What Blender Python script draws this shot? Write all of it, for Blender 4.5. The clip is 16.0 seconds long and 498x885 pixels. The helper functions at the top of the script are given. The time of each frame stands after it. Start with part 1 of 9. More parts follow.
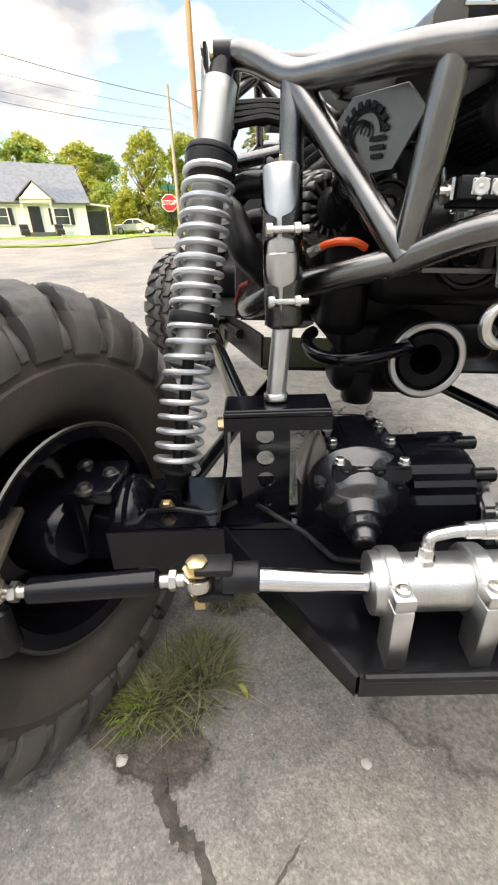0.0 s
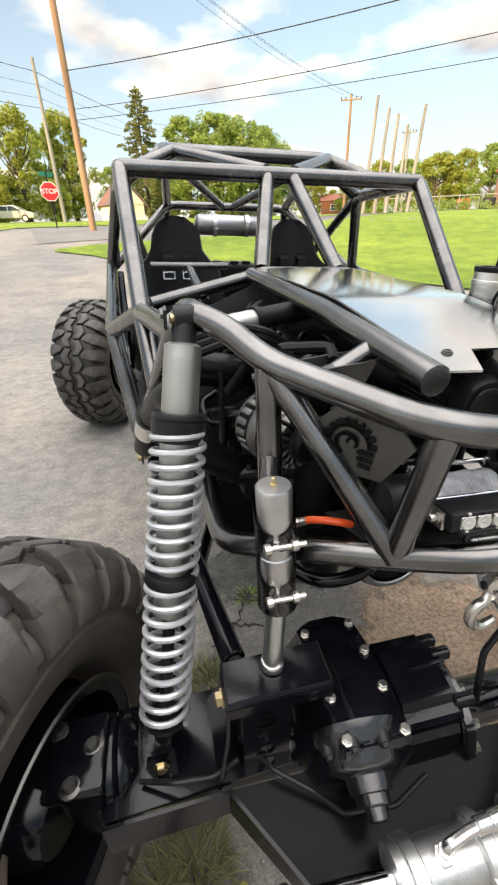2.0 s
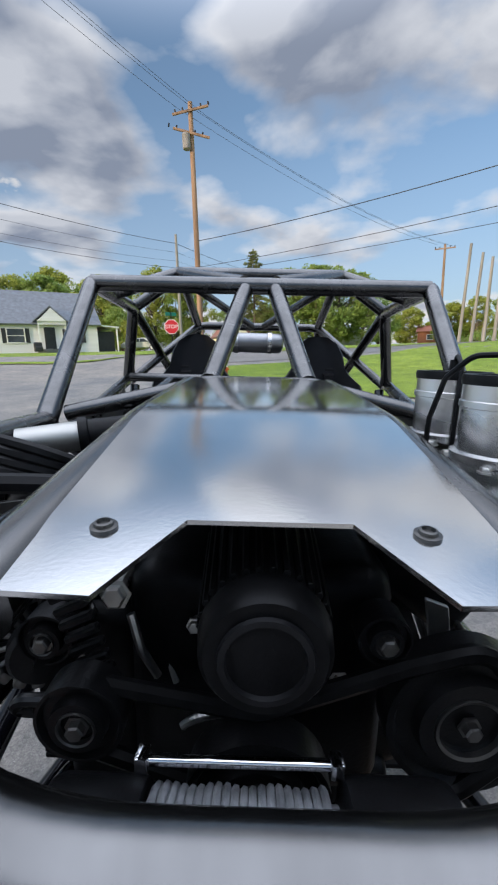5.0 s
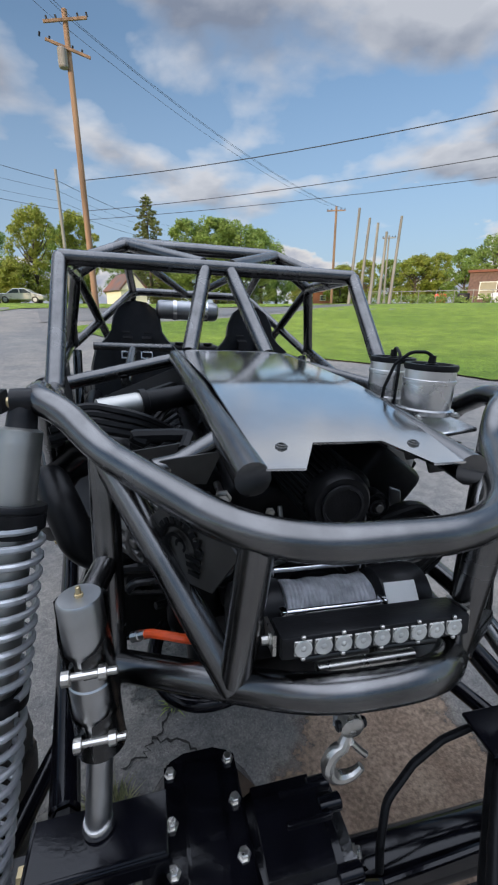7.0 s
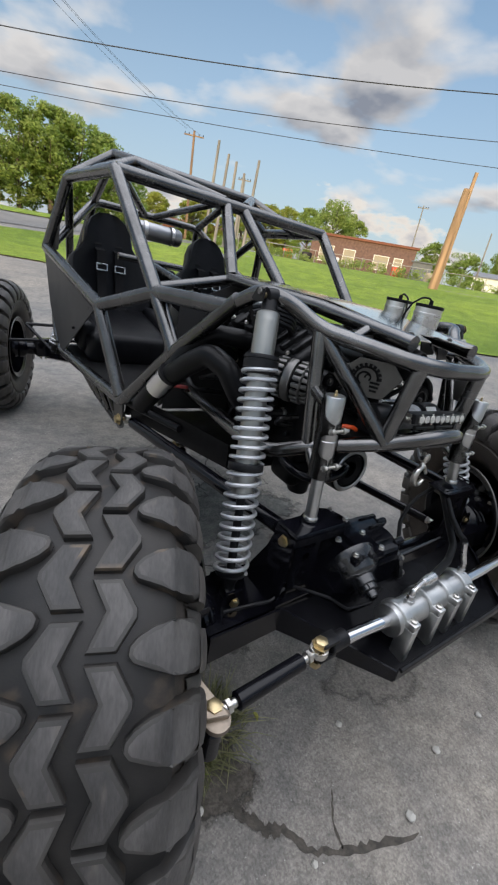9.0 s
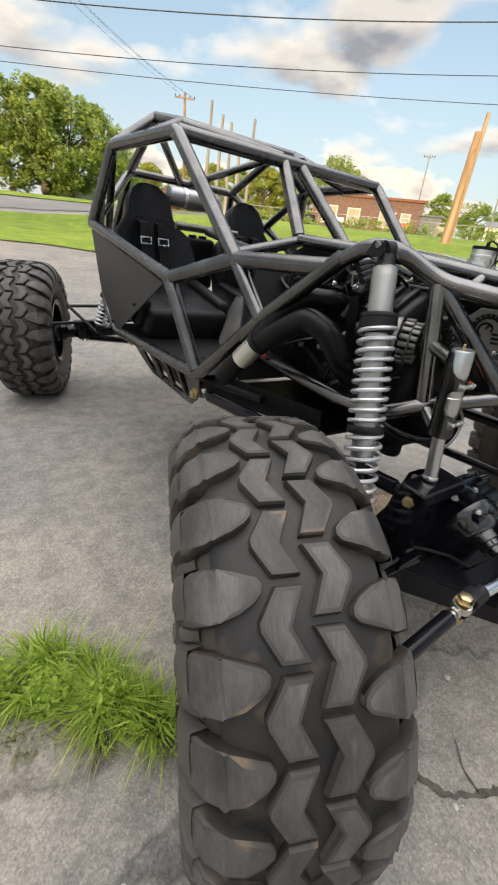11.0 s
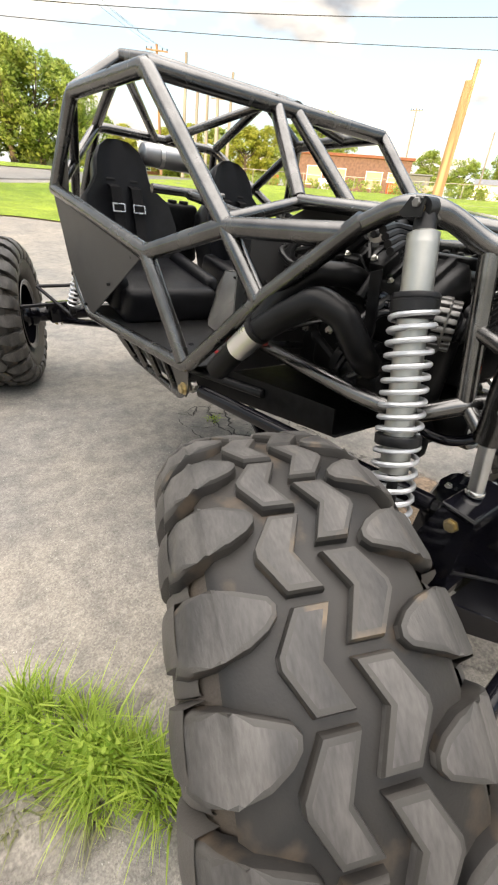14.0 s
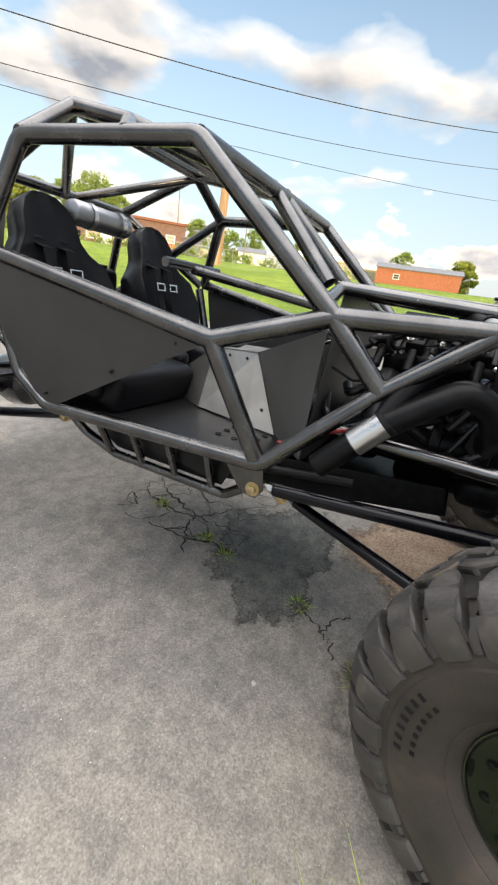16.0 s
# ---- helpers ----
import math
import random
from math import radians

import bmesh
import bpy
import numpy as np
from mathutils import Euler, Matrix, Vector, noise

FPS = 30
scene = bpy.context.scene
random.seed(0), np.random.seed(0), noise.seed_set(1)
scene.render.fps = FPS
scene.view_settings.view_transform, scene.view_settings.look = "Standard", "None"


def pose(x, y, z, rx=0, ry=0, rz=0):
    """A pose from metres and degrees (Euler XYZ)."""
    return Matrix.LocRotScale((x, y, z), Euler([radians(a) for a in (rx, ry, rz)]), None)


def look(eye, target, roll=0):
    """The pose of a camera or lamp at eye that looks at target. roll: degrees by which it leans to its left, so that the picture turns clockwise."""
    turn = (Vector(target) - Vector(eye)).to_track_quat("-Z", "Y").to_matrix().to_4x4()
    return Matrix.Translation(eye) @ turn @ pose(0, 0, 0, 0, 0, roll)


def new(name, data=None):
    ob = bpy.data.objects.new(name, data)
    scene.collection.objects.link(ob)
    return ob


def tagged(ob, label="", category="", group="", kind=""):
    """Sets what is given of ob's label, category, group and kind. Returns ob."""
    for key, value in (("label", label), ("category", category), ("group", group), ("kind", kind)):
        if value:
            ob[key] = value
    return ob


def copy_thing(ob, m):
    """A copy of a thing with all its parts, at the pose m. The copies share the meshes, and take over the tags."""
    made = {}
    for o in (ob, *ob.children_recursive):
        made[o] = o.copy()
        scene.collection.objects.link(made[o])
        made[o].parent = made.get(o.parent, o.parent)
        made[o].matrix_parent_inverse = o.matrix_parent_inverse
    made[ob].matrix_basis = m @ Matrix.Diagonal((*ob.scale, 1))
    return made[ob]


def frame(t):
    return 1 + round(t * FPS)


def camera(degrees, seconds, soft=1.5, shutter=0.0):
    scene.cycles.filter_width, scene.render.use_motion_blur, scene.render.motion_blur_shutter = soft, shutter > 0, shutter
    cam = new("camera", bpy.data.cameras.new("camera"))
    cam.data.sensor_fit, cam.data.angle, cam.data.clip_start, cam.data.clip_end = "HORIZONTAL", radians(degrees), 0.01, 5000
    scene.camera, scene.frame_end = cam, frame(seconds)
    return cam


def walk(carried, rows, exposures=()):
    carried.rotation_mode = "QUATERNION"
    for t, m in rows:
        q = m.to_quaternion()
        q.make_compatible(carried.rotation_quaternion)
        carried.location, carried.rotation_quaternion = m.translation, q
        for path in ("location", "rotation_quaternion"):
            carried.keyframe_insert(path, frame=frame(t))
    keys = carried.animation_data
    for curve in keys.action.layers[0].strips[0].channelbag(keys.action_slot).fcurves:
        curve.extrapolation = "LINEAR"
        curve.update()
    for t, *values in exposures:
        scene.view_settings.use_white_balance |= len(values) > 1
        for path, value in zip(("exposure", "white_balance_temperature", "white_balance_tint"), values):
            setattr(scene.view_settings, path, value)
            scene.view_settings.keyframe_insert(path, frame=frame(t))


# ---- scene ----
cam = camera(62.4, 16.0, soft=2.2)
PATH = [
    (0, (-0.395, -0.641, 0.92), (-0.388, 1.161, 0.052), -2.1),
    (0.5, (-0.427, -0.579, 1.07), (-0.337, 1.186, 0.133), -2.3),
    (1, (-0.486, -0.529, 1.195), (-0.172, 1.193, 0.228), -1.6),
    (1.5, (-0.555, -0.451, 1.287), (-0.008, 1.19, 0.284), -2.2),
    (2, (-0.47, -0.409, 1.314), (-0.056, 1.314, 0.386), -1.7),
    (2.5, (-0.279, -0.389, 1.296), (-0.056, 1.391, 0.411), -1.6),
    (3, (-0.175, -0.322, 1.297), (-0.045, 1.468, 0.415), -0.8),
    (3.5, (-0.095, -0.268, 1.264), (-0.016, 1.582, 0.509), -1.1),
    (4, (-0.031, -0.191, 1.253), (0.006, 1.744, 0.747), -0.9),
    (4.2, (-0.016, -0.171, 1.249), (0.002, 1.788, 0.844), -1.5),
    (6.3, (-0.09, -0.238, 1.309), (0.114, 1.703, 0.869), -1.6),
    (6.5, (-0.127, -0.283, 1.324), (0.146, 1.634, 0.825), -1.3),
    (7, (-0.25, -0.398, 1.314), (0.234, 1.447, 0.712), -0.1),
    (7.5, (-0.418, -0.497, 1.312), (0.301, 1.244, 0.64), 2.1),
    (8, (-0.62, -0.525, 1.304), (0.314, 1.086, 0.576), 4.8),
    (8.5, (-0.861, -0.528, 1.289), (0.218, 0.97, 0.521), 8.6),
    (9, (-1.053, -0.596, 1.264), (0.087, 0.841, 0.466), 10.1),
    (9.5, (-1.217, -0.601, 1.259), (-0.03, 0.782, 0.435), 10.4),
    (10, (-1.378, -0.519, 1.239), (-0.169, 0.829, 0.39), 10.0),
    (10.2, (-1.425, -0.499, 1.228), (-0.214, 0.841, 0.369), 9.6),
    (12.3, (-0.884, -0.404, 1.16), (-0.2, 1.17, 0.133), -2.8),
    (12.5, (-0.878, -0.403, 1.14), (-0.23, 1.176, 0.098), -3.2),
    (13, (-0.883, -0.397, 1.125), (-0.251, 1.169, 0.053), -2.7),
    (13.5, (-0.95, -0.359, 1.166), (-0.162, 1.135, 0.095), 0.6),
    (14, (-1.16, -0.252, 1.195), (-0.081, 1.081, 0.166), 4.6),
    (14.5, (-1.326, -0.1, 1.204), (-0.095, 1.126, 0.212), 7.5),
    (15, (-1.423, 0.124, 1.198), (-0.022, 1.186, 0.244), 9.0),
    (15.5, (-1.517, 0.321, 1.191), (0.073, 1.163, 0.317), 8.9),
    (16, (-1.518, 0.498, 1.188), (0.187, 1.228, 0.44), 8.1),
]
EXPO = [(0.0, 1.38, 7100, 10), (1.0, 1.22, 7100, 10), (2.0, 1.03, 7050, 10), (2.5, 0.89, 6900, 10), (3.5, 0.64, 6600, 10), (4.2, 0.38, 6050, 10), (6.3, 0.10, 5600, 10), (7.5, 0.07, 5750, 10),
        (9.0, 0.2, 6200, 10), (10.2, 0.45, 6750, 10), (12.3, 1.0, 7050, 10), (13.5, 1.27, 7250, 10), (14.5, 1.22, 7350, 10), (15.5, 1.0, 7050, 10), (16.0, 0.86, 6800, 10)]
walk(cam, [(t, look(eye, target, roll)) for t, eye, target, roll in PATH], EXPO)

# ---- world and sun ----
SUN_EL, SUN_AZ = radians(8.5), radians(228)  # low sun behind the camera; an added unseen wall keeps the near lot shaded
world = bpy.data.worlds.new("evening_sky")
scene.world = world
world.use_nodes = True
wt = world.node_tree
wt.nodes.clear()


def wnode(kind, **values):
    n = wt.nodes.new(kind)
    for k, v in values.items():
        n.inputs[k].default_value = v
    return n


w_out = wnode("ShaderNodeOutputWorld")
w_bg = wnode("ShaderNodeBackground", Strength=0.15)
sky = wt.nodes.new("ShaderNodeTexSky")
sky.sky_type, sky.sun_disc = "NISHITA", False
sky.sun_elevation, sky.sun_rotation = SUN_EL, SUN_AZ
sky.dust_density, sky.ozone_density = 0.4, 1.6
geo = wt.nodes.new("ShaderNodeTexCoord")
sep = wt.nodes.new("ShaderNodeSeparateXYZ")
wt.links.new(geo.outputs["Generated"], sep.inputs[0])
lift = wnode("ShaderNodeMath")
lift.operation = "ADD"
lift.inputs[1].default_value = 0.22
wt.links.new(sep.outputs["Z"], lift.inputs[0])
flat = wt.nodes.new("ShaderNodeVectorMath")
flat.operation = "DIVIDE"
wt.links.new(geo.outputs["Generated"], flat.inputs[0])
spread = wt.nodes.new("ShaderNodeCombineXYZ")
for k in range(3):
    wt.links.new(lift.outputs[0], spread.inputs[k])
wt.links.new(spread.outputs[0], flat.inputs[1])
shift = wt.nodes.new("ShaderNodeVectorMath")  # the same clouds a step towards the sun, for their lit edges
shift.operation = "ADD"
shift.inputs[1].default_value = (-0.07, -0.10, 0.03)
seed = wt.nodes.new("ShaderNodeVectorMath")
seed.operation = "ADD"
seed.inputs[1].default_value = (4.3, 1.7, 0.6)
wt.links.new(flat.outputs[0], seed.inputs[0])
wt.links.new(seed.outputs[0], shift.inputs[0])
density = []
for src in (seed, shift):
    n = wnode("ShaderNodeTexNoise", Scale=1.75, Detail=7.0, Roughness=0.46, Distortion=0.15)
    wt.links.new(src.outputs[0], n.inputs["Vector"])
    density.append(n.outputs["Fac"])
cover = wt.nodes.new("ShaderNodeValToRGB")
cover.color_ramp.elements[0].position, cover.color_ramp.elements[0].color = 0.52, (0, 0, 0, 1)
cover.color_ramp.elements[1].position, cover.color_ramp.elements[1].color = 0.62, (1, 1, 1, 1)
thick = wnode("ShaderNodeVectorMath")  # one great cloud high over the street
thick.operation = "DOT_PRODUCT"
thick.inputs[1].default_value = (math.sin(radians(19)) * math.cos(radians(36)), math.cos(radians(19)) * math.cos(radians(36)), math.sin(radians(36)))
wt.links.new(geo.outputs["Generated"], thick.inputs[0])
swell = wt.nodes.new("ShaderNodeMapRange")
swell.interpolation_type = "SMOOTHSTEP"
swell.inputs["From Min"].default_value, swell.inputs["From Max"].default_value = 0.925, 0.985
swell.inputs["To Max"].default_value = 0.20
wt.links.new(thick.outputs["Value"], swell.inputs["Value"])
for az, el, r0, r1, amount in ((-27, 21, 0.955, 0.99, 0.13), (56, 15, 0.955, 0.99, 0.085)):  # a dark cloud over the houses, broken ones over the field
    near = wnode("ShaderNodeVectorMath")
    near.operation = "DOT_PRODUCT"
    near.inputs[1].default_value = (math.sin(radians(az)) * math.cos(radians(el)), math.cos(radians(az)) * math.cos(radians(el)), math.sin(radians(el)))
    wt.links.new(geo.outputs["Generated"], near.inputs[0])
    mass = wt.nodes.new("ShaderNodeMapRange")
    mass.interpolation_type = "SMOOTHSTEP"
    mass.inputs["From Min"].default_value, mass.inputs["From Max"].default_value = r0, r1
    mass.inputs["To Max"].default_value = amount
    wt.links.new(near.outputs["Value"], mass.inputs["Value"])
    both_masses = wt.nodes.new("ShaderNodeMath")
    both_masses.operation = "ADD"
    wt.links.new(swell.outputs[0], both_masses.inputs[0]), wt.links.new(mass.outputs[0], both_masses.inputs[1])
    swell = both_masses
sink = wt.nodes.new("ShaderNodeMapRange")
sink.inputs["From Min"].default_value, sink.inputs["From Max"].default_value = 0.10, 0.27
sink.inputs["To Min"].default_value = -0.12
sink.inputs["To Max"].default_value = 0.0
wt.links.new(sep.outputs["Z"], sink.inputs["Value"])
swell_sum = wt.nodes.new("ShaderNodeMath")
swell_sum.operation = "ADD"
wt.links.new(swell.outputs[0], swell_sum.inputs[0]), wt.links.new(sink.outputs[0], swell_sum.inputs[1])
for k in (0, 1):
    more = wt.nodes.new("ShaderNodeMath")
    more.operation = "ADD"
    wt.links.new(density[k], more.inputs[0])
    wt.links.new(swell_sum.outputs[0], more.inputs[1])
    density[k] = more.outputs[0]
wt.links.new(density[0], cover.inputs[0])
slope = wnode("ShaderNodeMath")
slope.operation = "SUBTRACT"
wt.links.new(density[0], slope.inputs[0])
wt.links.new(density[1], slope.inputs[1])
lit = wt.nodes.new("ShaderNodeMapRange")
lit.inputs["From Min"].default_value, lit.inputs["From Max"].default_value = -0.09, 0.07
wt.links.new(slope.outputs[0], lit.inputs["Value"])
thin = wt.nodes.new("ShaderNodeMapRange")
thin.inputs["From Min"].default_value, thin.inputs["From Max"].default_value = 0.67, 0.50
wt.links.new(density[0], thin.inputs["Value"])
both_lit = wt.nodes.new("ShaderNodeMath")
both_lit.operation = "MULTIPLY_ADD"
both_lit.inputs[1].default_value = 0.55
wt.links.new(lit.outputs[0], both_lit.inputs[0])
half = wt.nodes.new("ShaderNodeMath")
half.operation = "MULTIPLY"
half.inputs[1].default_value = 0.45
wt.links.new(thin.outputs[0], half.inputs[0])
wt.links.new(half.outputs[0], both_lit.inputs[2])
tone = wt.nodes.new("ShaderNodeValToRGB")
tone.color_ramp.elements[0].position, tone.color_ramp.elements[0].color = 0.16, (1.55, 1.66, 1.92, 1)
tone.color_ramp.elements[1].position, tone.color_ramp.elements[1].color = 0.95, (5.6, 5.25, 4.8, 1)
wt.links.new(both_lit.outputs[0], tone.inputs[0])
mixc = wt.nodes.new("ShaderNodeMix")
mixc.data_type = "RGBA"
wt.links.new(cover.outputs[0], mixc.inputs["Factor"])
haze = wt.nodes.new("ShaderNodeMapRange")  # pale haze towards the horizon
haze.inputs["From Min"].default_value, haze.inputs["From Max"].default_value = 0.0, 0.45
haze.inputs["To Min"].default_value, haze.inputs["To Max"].default_value = 0.85, 0.16
wt.links.new(sep.outputs["Z"], haze.inputs["Value"])
pale = wt.nodes.new("ShaderNodeMix")
pale.data_type = "RGBA"
pale.inputs["B"].default_value = (2.62, 3.05, 3.66, 1)
wt.links.new(haze.outputs[0], pale.inputs["Factor"])
wt.links.new(sky.outputs[0], pale.inputs["A"])
wt.links.new(pale.outputs["Result"], mixc.inputs["A"])
wt.links.new(tone.outputs[0], mixc.inputs["B"])
# a bank of small cumulus near the horizon
low = wt.nodes.new("ShaderNodeVectorMath")
low.operation = "MULTIPLY"
low.inputs[1].default_value = (6.5, 6.5, 13.0)
wt.links.new(geo.outputs["Generated"], low.inputs[0])
puff = wnode("ShaderNodeTexNoise", Scale=1.0, Detail=7.0, Roughness=0.52)
wt.links.new(low.outputs[0], puff.inputs["Vector"])
rise = wt.nodes.new("ShaderNodeMapRange")
rise.interpolation_type = "SMOOTHSTEP"
rise.inputs["From Min"].default_value, rise.inputs["From Max"].default_value = 0.23, 0.05
rise.inputs["To Min"].default_value, rise.inputs["To Max"].default_value = -0.16, 0.080
wt.links.new(sep.outputs["Z"], rise.inputs["Value"])
bank = wt.nodes.new("ShaderNodeMath")
bank.operation = "ADD"
wt.links.new(puff.outputs["Fac"], bank.inputs[0]), wt.links.new(rise.outputs[0], bank.inputs[1])
bank_cover = wt.nodes.new("ShaderNodeMapRange")
bank_cover.inputs["From Min"].default_value, bank_cover.inputs["From Max"].default_value = 0.545, 0.60
wt.links.new(bank.outputs[0], bank_cover.inputs["Value"])
bank_tone = wt.nodes.new("ShaderNodeValToRGB")
bank_tone.color_ramp.elements[0].position, bank_tone.color_ramp.elements[0].color = 0.56, (5.6, 5.0, 4.2, 1)
bank_tone.color_ramp.elements[1].position, bank_tone.color_ramp.elements[1].color = 0.72, (2.6, 2.6, 2.8, 1)
wt.links.new(bank.outputs[0], bank_tone.inputs[0])
with_bank = wt.nodes.new("ShaderNodeMix")
with_bank.data_type = "RGBA"
wt.links.new(bank_cover.outputs[0], with_bank.inputs["Factor"])
wt.links.new(mixc.outputs["Result"], with_bank.inputs["A"]), wt.links.new(bank_tone.outputs[0], with_bank.inputs["B"])
# added bright overhead glow, not a known cloud; it lights the lot from above
overhead_fill = wt.nodes.new("ShaderNodeMapRange")
overhead_fill.interpolation_type = "SMOOTHSTEP"
overhead_fill.inputs["From Min"].default_value, overhead_fill.inputs["From Max"].default_value = 0.52, 0.86
overhead_fill.inputs["To Max"].default_value = 0.95
wt.links.new(sep.outputs["Z"], overhead_fill.inputs["Value"])
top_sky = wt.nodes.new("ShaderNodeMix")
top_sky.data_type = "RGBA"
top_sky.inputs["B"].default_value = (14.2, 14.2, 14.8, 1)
wt.links.new(overhead_fill.outputs[0], top_sky.inputs["Factor"])
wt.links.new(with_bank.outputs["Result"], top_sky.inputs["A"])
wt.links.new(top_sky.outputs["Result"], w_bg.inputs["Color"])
wt.links.new(w_bg.outputs[0], w_out.inputs[0])

sun = new("sun", bpy.data.lights.new("sun", "SUN"))
sun.data.energy, sun.data.angle, sun.data.color = 3.6, radians(2.5), (1.0, 0.74, 0.46)
SUN_DIR = Vector((math.sin(SUN_AZ) * math.cos(SUN_EL), math.cos(SUN_AZ) * math.cos(SUN_EL), math.sin(SUN_EL)))
sun.matrix_world = look(SUN_DIR * 50, (0, 0, 0))


# ---- materials ----
def material(name, color, rough=0.5, metal=0.0, var=0.15, scale=30.0, bump=0.0, bscale=200.0, coat=0.0, color2=None, fine=0.0,
             per_object=0.0, rvar=0.12, stretch=None, spec=0.5, dust=None, shift=False, cover=0.58):
    """A principled surface with colour variation at two scales, uneven gloss and fine relief."""
    m = bpy.data.materials.new(name)
    m.use_nodes = True
    nt = m.node_tree
    b = nt.nodes["Principled BSDF"]
    b.inputs["Metallic"].default_value, b.inputs["Roughness"].default_value = metal, rough
    b.inputs["Coat Weight"].default_value, b.inputs["Coat Roughness"].default_value = coat, 0.06
    b.inputs["Specular IOR Level"].default_value = spec
    tc = nt.nodes.new("ShaderNodeTexCoord")
    src = tc.outputs["Object"]
    if stretch:
        mp = nt.nodes.new("ShaderNodeMapping")
        mp.inputs["Scale"].default_value = stretch
        nt.links.new(src, mp.inputs["Vector"])
        src = mp.outputs[0]
    if shift:
        who, far_off = nt.nodes.new("ShaderNodeObjectInfo"), nt.nodes.new("ShaderNodeVectorMath")
        far_off.operation = "MULTIPLY_ADD"
        nt.links.new(who.outputs["Random"], far_off.inputs[0])
        far_off.inputs[1].default_value = (37.0, 53.0, 71.0)
        nt.links.new(src, far_off.inputs[2])
        src = far_off.outputs[0]
    big = nt.nodes.new("ShaderNodeTexNoise")
    big.inputs["Scale"].default_value, big.inputs["Detail"].default_value = scale, 5.0
    nt.links.new(src, big.inputs["Vector"])
    small = nt.nodes.new("ShaderNodeTexNoise")
    small.inputs["Scale"].default_value, small.inputs["Detail"].default_value = bscale, 4.0
    nt.links.new(src, small.inputs["Vector"])
    c2 = color2 or tuple(min(1.0, c * (1 + 1.6 * var)) for c in color)
    c1 = color if color2 else tuple(c * (1 - var) for c in color)
    ramp = nt.nodes.new("ShaderNodeValToRGB")
    ramp.color_ramp.elements[0].position, ramp.color_ramp.elements[0].color = 0.33, (*c1, 1)
    ramp.color_ramp.elements[1].position, ramp.color_ramp.elements[1].color = 0.70, (*c2, 1)
    nt.links.new(big.outputs["Fac"], ramp.inputs[0])
    out = ramp.outputs[0]
    if fine:
        mul = nt.nodes.new("ShaderNodeMix")
        mul.data_type, mul.blend_type = "RGBA", "MULTIPLY"
        mul.inputs["Factor"].default_value = fine
        fr = nt.nodes.new("ShaderNodeValToRGB")
        fr.color_ramp.elements[0].position, fr.color_ramp.elements[0].color = 0.30, (0.25, 0.25, 0.25, 1)
        fr.color_ramp.elements[1].position, fr.color_ramp.elements[1].color = 0.66, (1.7, 1.7, 1.7, 1)
        nt.links.new(small.outputs["Fac"], fr.inputs[0])
        nt.links.new(out, mul.inputs["A"])
        nt.links.new(fr.outputs[0], mul.inputs["B"])
        out = mul.outputs["Result"]
    if dust:
        spot = nt.nodes.new("ShaderNodeTexNoise")
        spot.inputs["Scale"].default_value, spot.inputs["Detail"].default_value = scale * 1.7, 6.0
        nt.links.new(src, spot.inputs["Vector"])
        edge = nt.nodes.new("ShaderNodeMapRange")
        edge.inputs["From Min"].default_value, edge.inputs["From Max"].default_value = cover, cover + 0.16
        edge.inputs["To Max"].default_value = 0.8
        nt.links.new(spot.outputs["Fac"], edge.inputs["Value"])
        over = nt.nodes.new("ShaderNodeMix")
        over.data_type = "RGBA"
        over.inputs["B"].default_value = (*dust, 1)
        nt.links.new(edge.outputs[0], over.inputs["Factor"])
        nt.links.new(out, over.inputs["A"])
        out = over.outputs["Result"]
    if per_object:
        info = nt.nodes.new("ShaderNodeObjectInfo")
        hsv = nt.nodes.new("ShaderNodeHueSaturation")
        mr = nt.nodes.new("ShaderNodeMapRange")
        mr.inputs["To Min"].default_value, mr.inputs["To Max"].default_value = 1 - per_object, 1 + per_object
        nt.links.new(info.outputs["Random"], mr.inputs["Value"])
        nt.links.new(mr.outputs[0], hsv.inputs["Value"])
        nt.links.new(out, hsv.inputs["Color"])
        out = hsv.outputs[0]
    nt.links.new(out, b.inputs["Base Color"])
    if rvar:
        rr = nt.nodes.new("ShaderNodeMapRange")
        rr.inputs["To Min"].default_value, rr.inputs["To Max"].default_value = max(0.02, rough - rvar), min(1.0, rough + rvar)
        nt.links.new(big.outputs["Fac"], rr.inputs["Value"])
        nt.links.new(rr.outputs[0], b.inputs["Roughness"])
    if bump:
        bp = nt.nodes.new("ShaderNodeBump")
        bp.inputs["Strength"].default_value, bp.inputs["Distance"].default_value = bump, 0.004
        nt.links.new(small.outputs["Fac"], bp.inputs["Height"])
        nt.links.new(bp.outputs[0], b.inputs["Normal"])
    return m


RAW = material("clear_coated_steel", (0.122, 0.121, 0.120), 0.26, 1.0, 0.16, 14, 0.03, 600, coat=0.3, rvar=0.07)
RAWF = material("brushed_front_tube", (0.160, 0.158, 0.156), 0.25, 1.0, 0.18, 18, 0.02, 900, coat=0.3, rvar=0.06, stretch=(1, 0.35, 1))
ALU = material("brushed_aluminium", (0.72, 0.71, 0.70), 0.27, 1.0, 0.05, 9, 0.03, 500, rvar=0.05, stretch=(1, 0.15, 1))
HOODM = material("polished_aluminium_sheet", (0.80, 0.79, 0.77), 0.125, 1.0, 0.05, 6, 0.012, 300, rvar=0.025)
CAST = material("cast_aluminium", (0.60, 0.60, 0.59), 0.38, 1.0, 0.10, 25, 0.12, 350)
SHOCKM = material("anodised_shock_body", (0.43, 0.425, 0.40), 0.46, 1.0, 0.10, 12, 0.02, 300)
TANKM = material("satin_tank_metal", (0.36, 0.365, 0.38), 0.40, 1.0, 0.08, 9, 0.03, 500, stretch=(0.2, 1, 1))
BUMPM = material("satin_bump_stop_metal", (0.52, 0.52, 0.515), 0.33, 1.0, 0.08, 20, 0.03, 300)
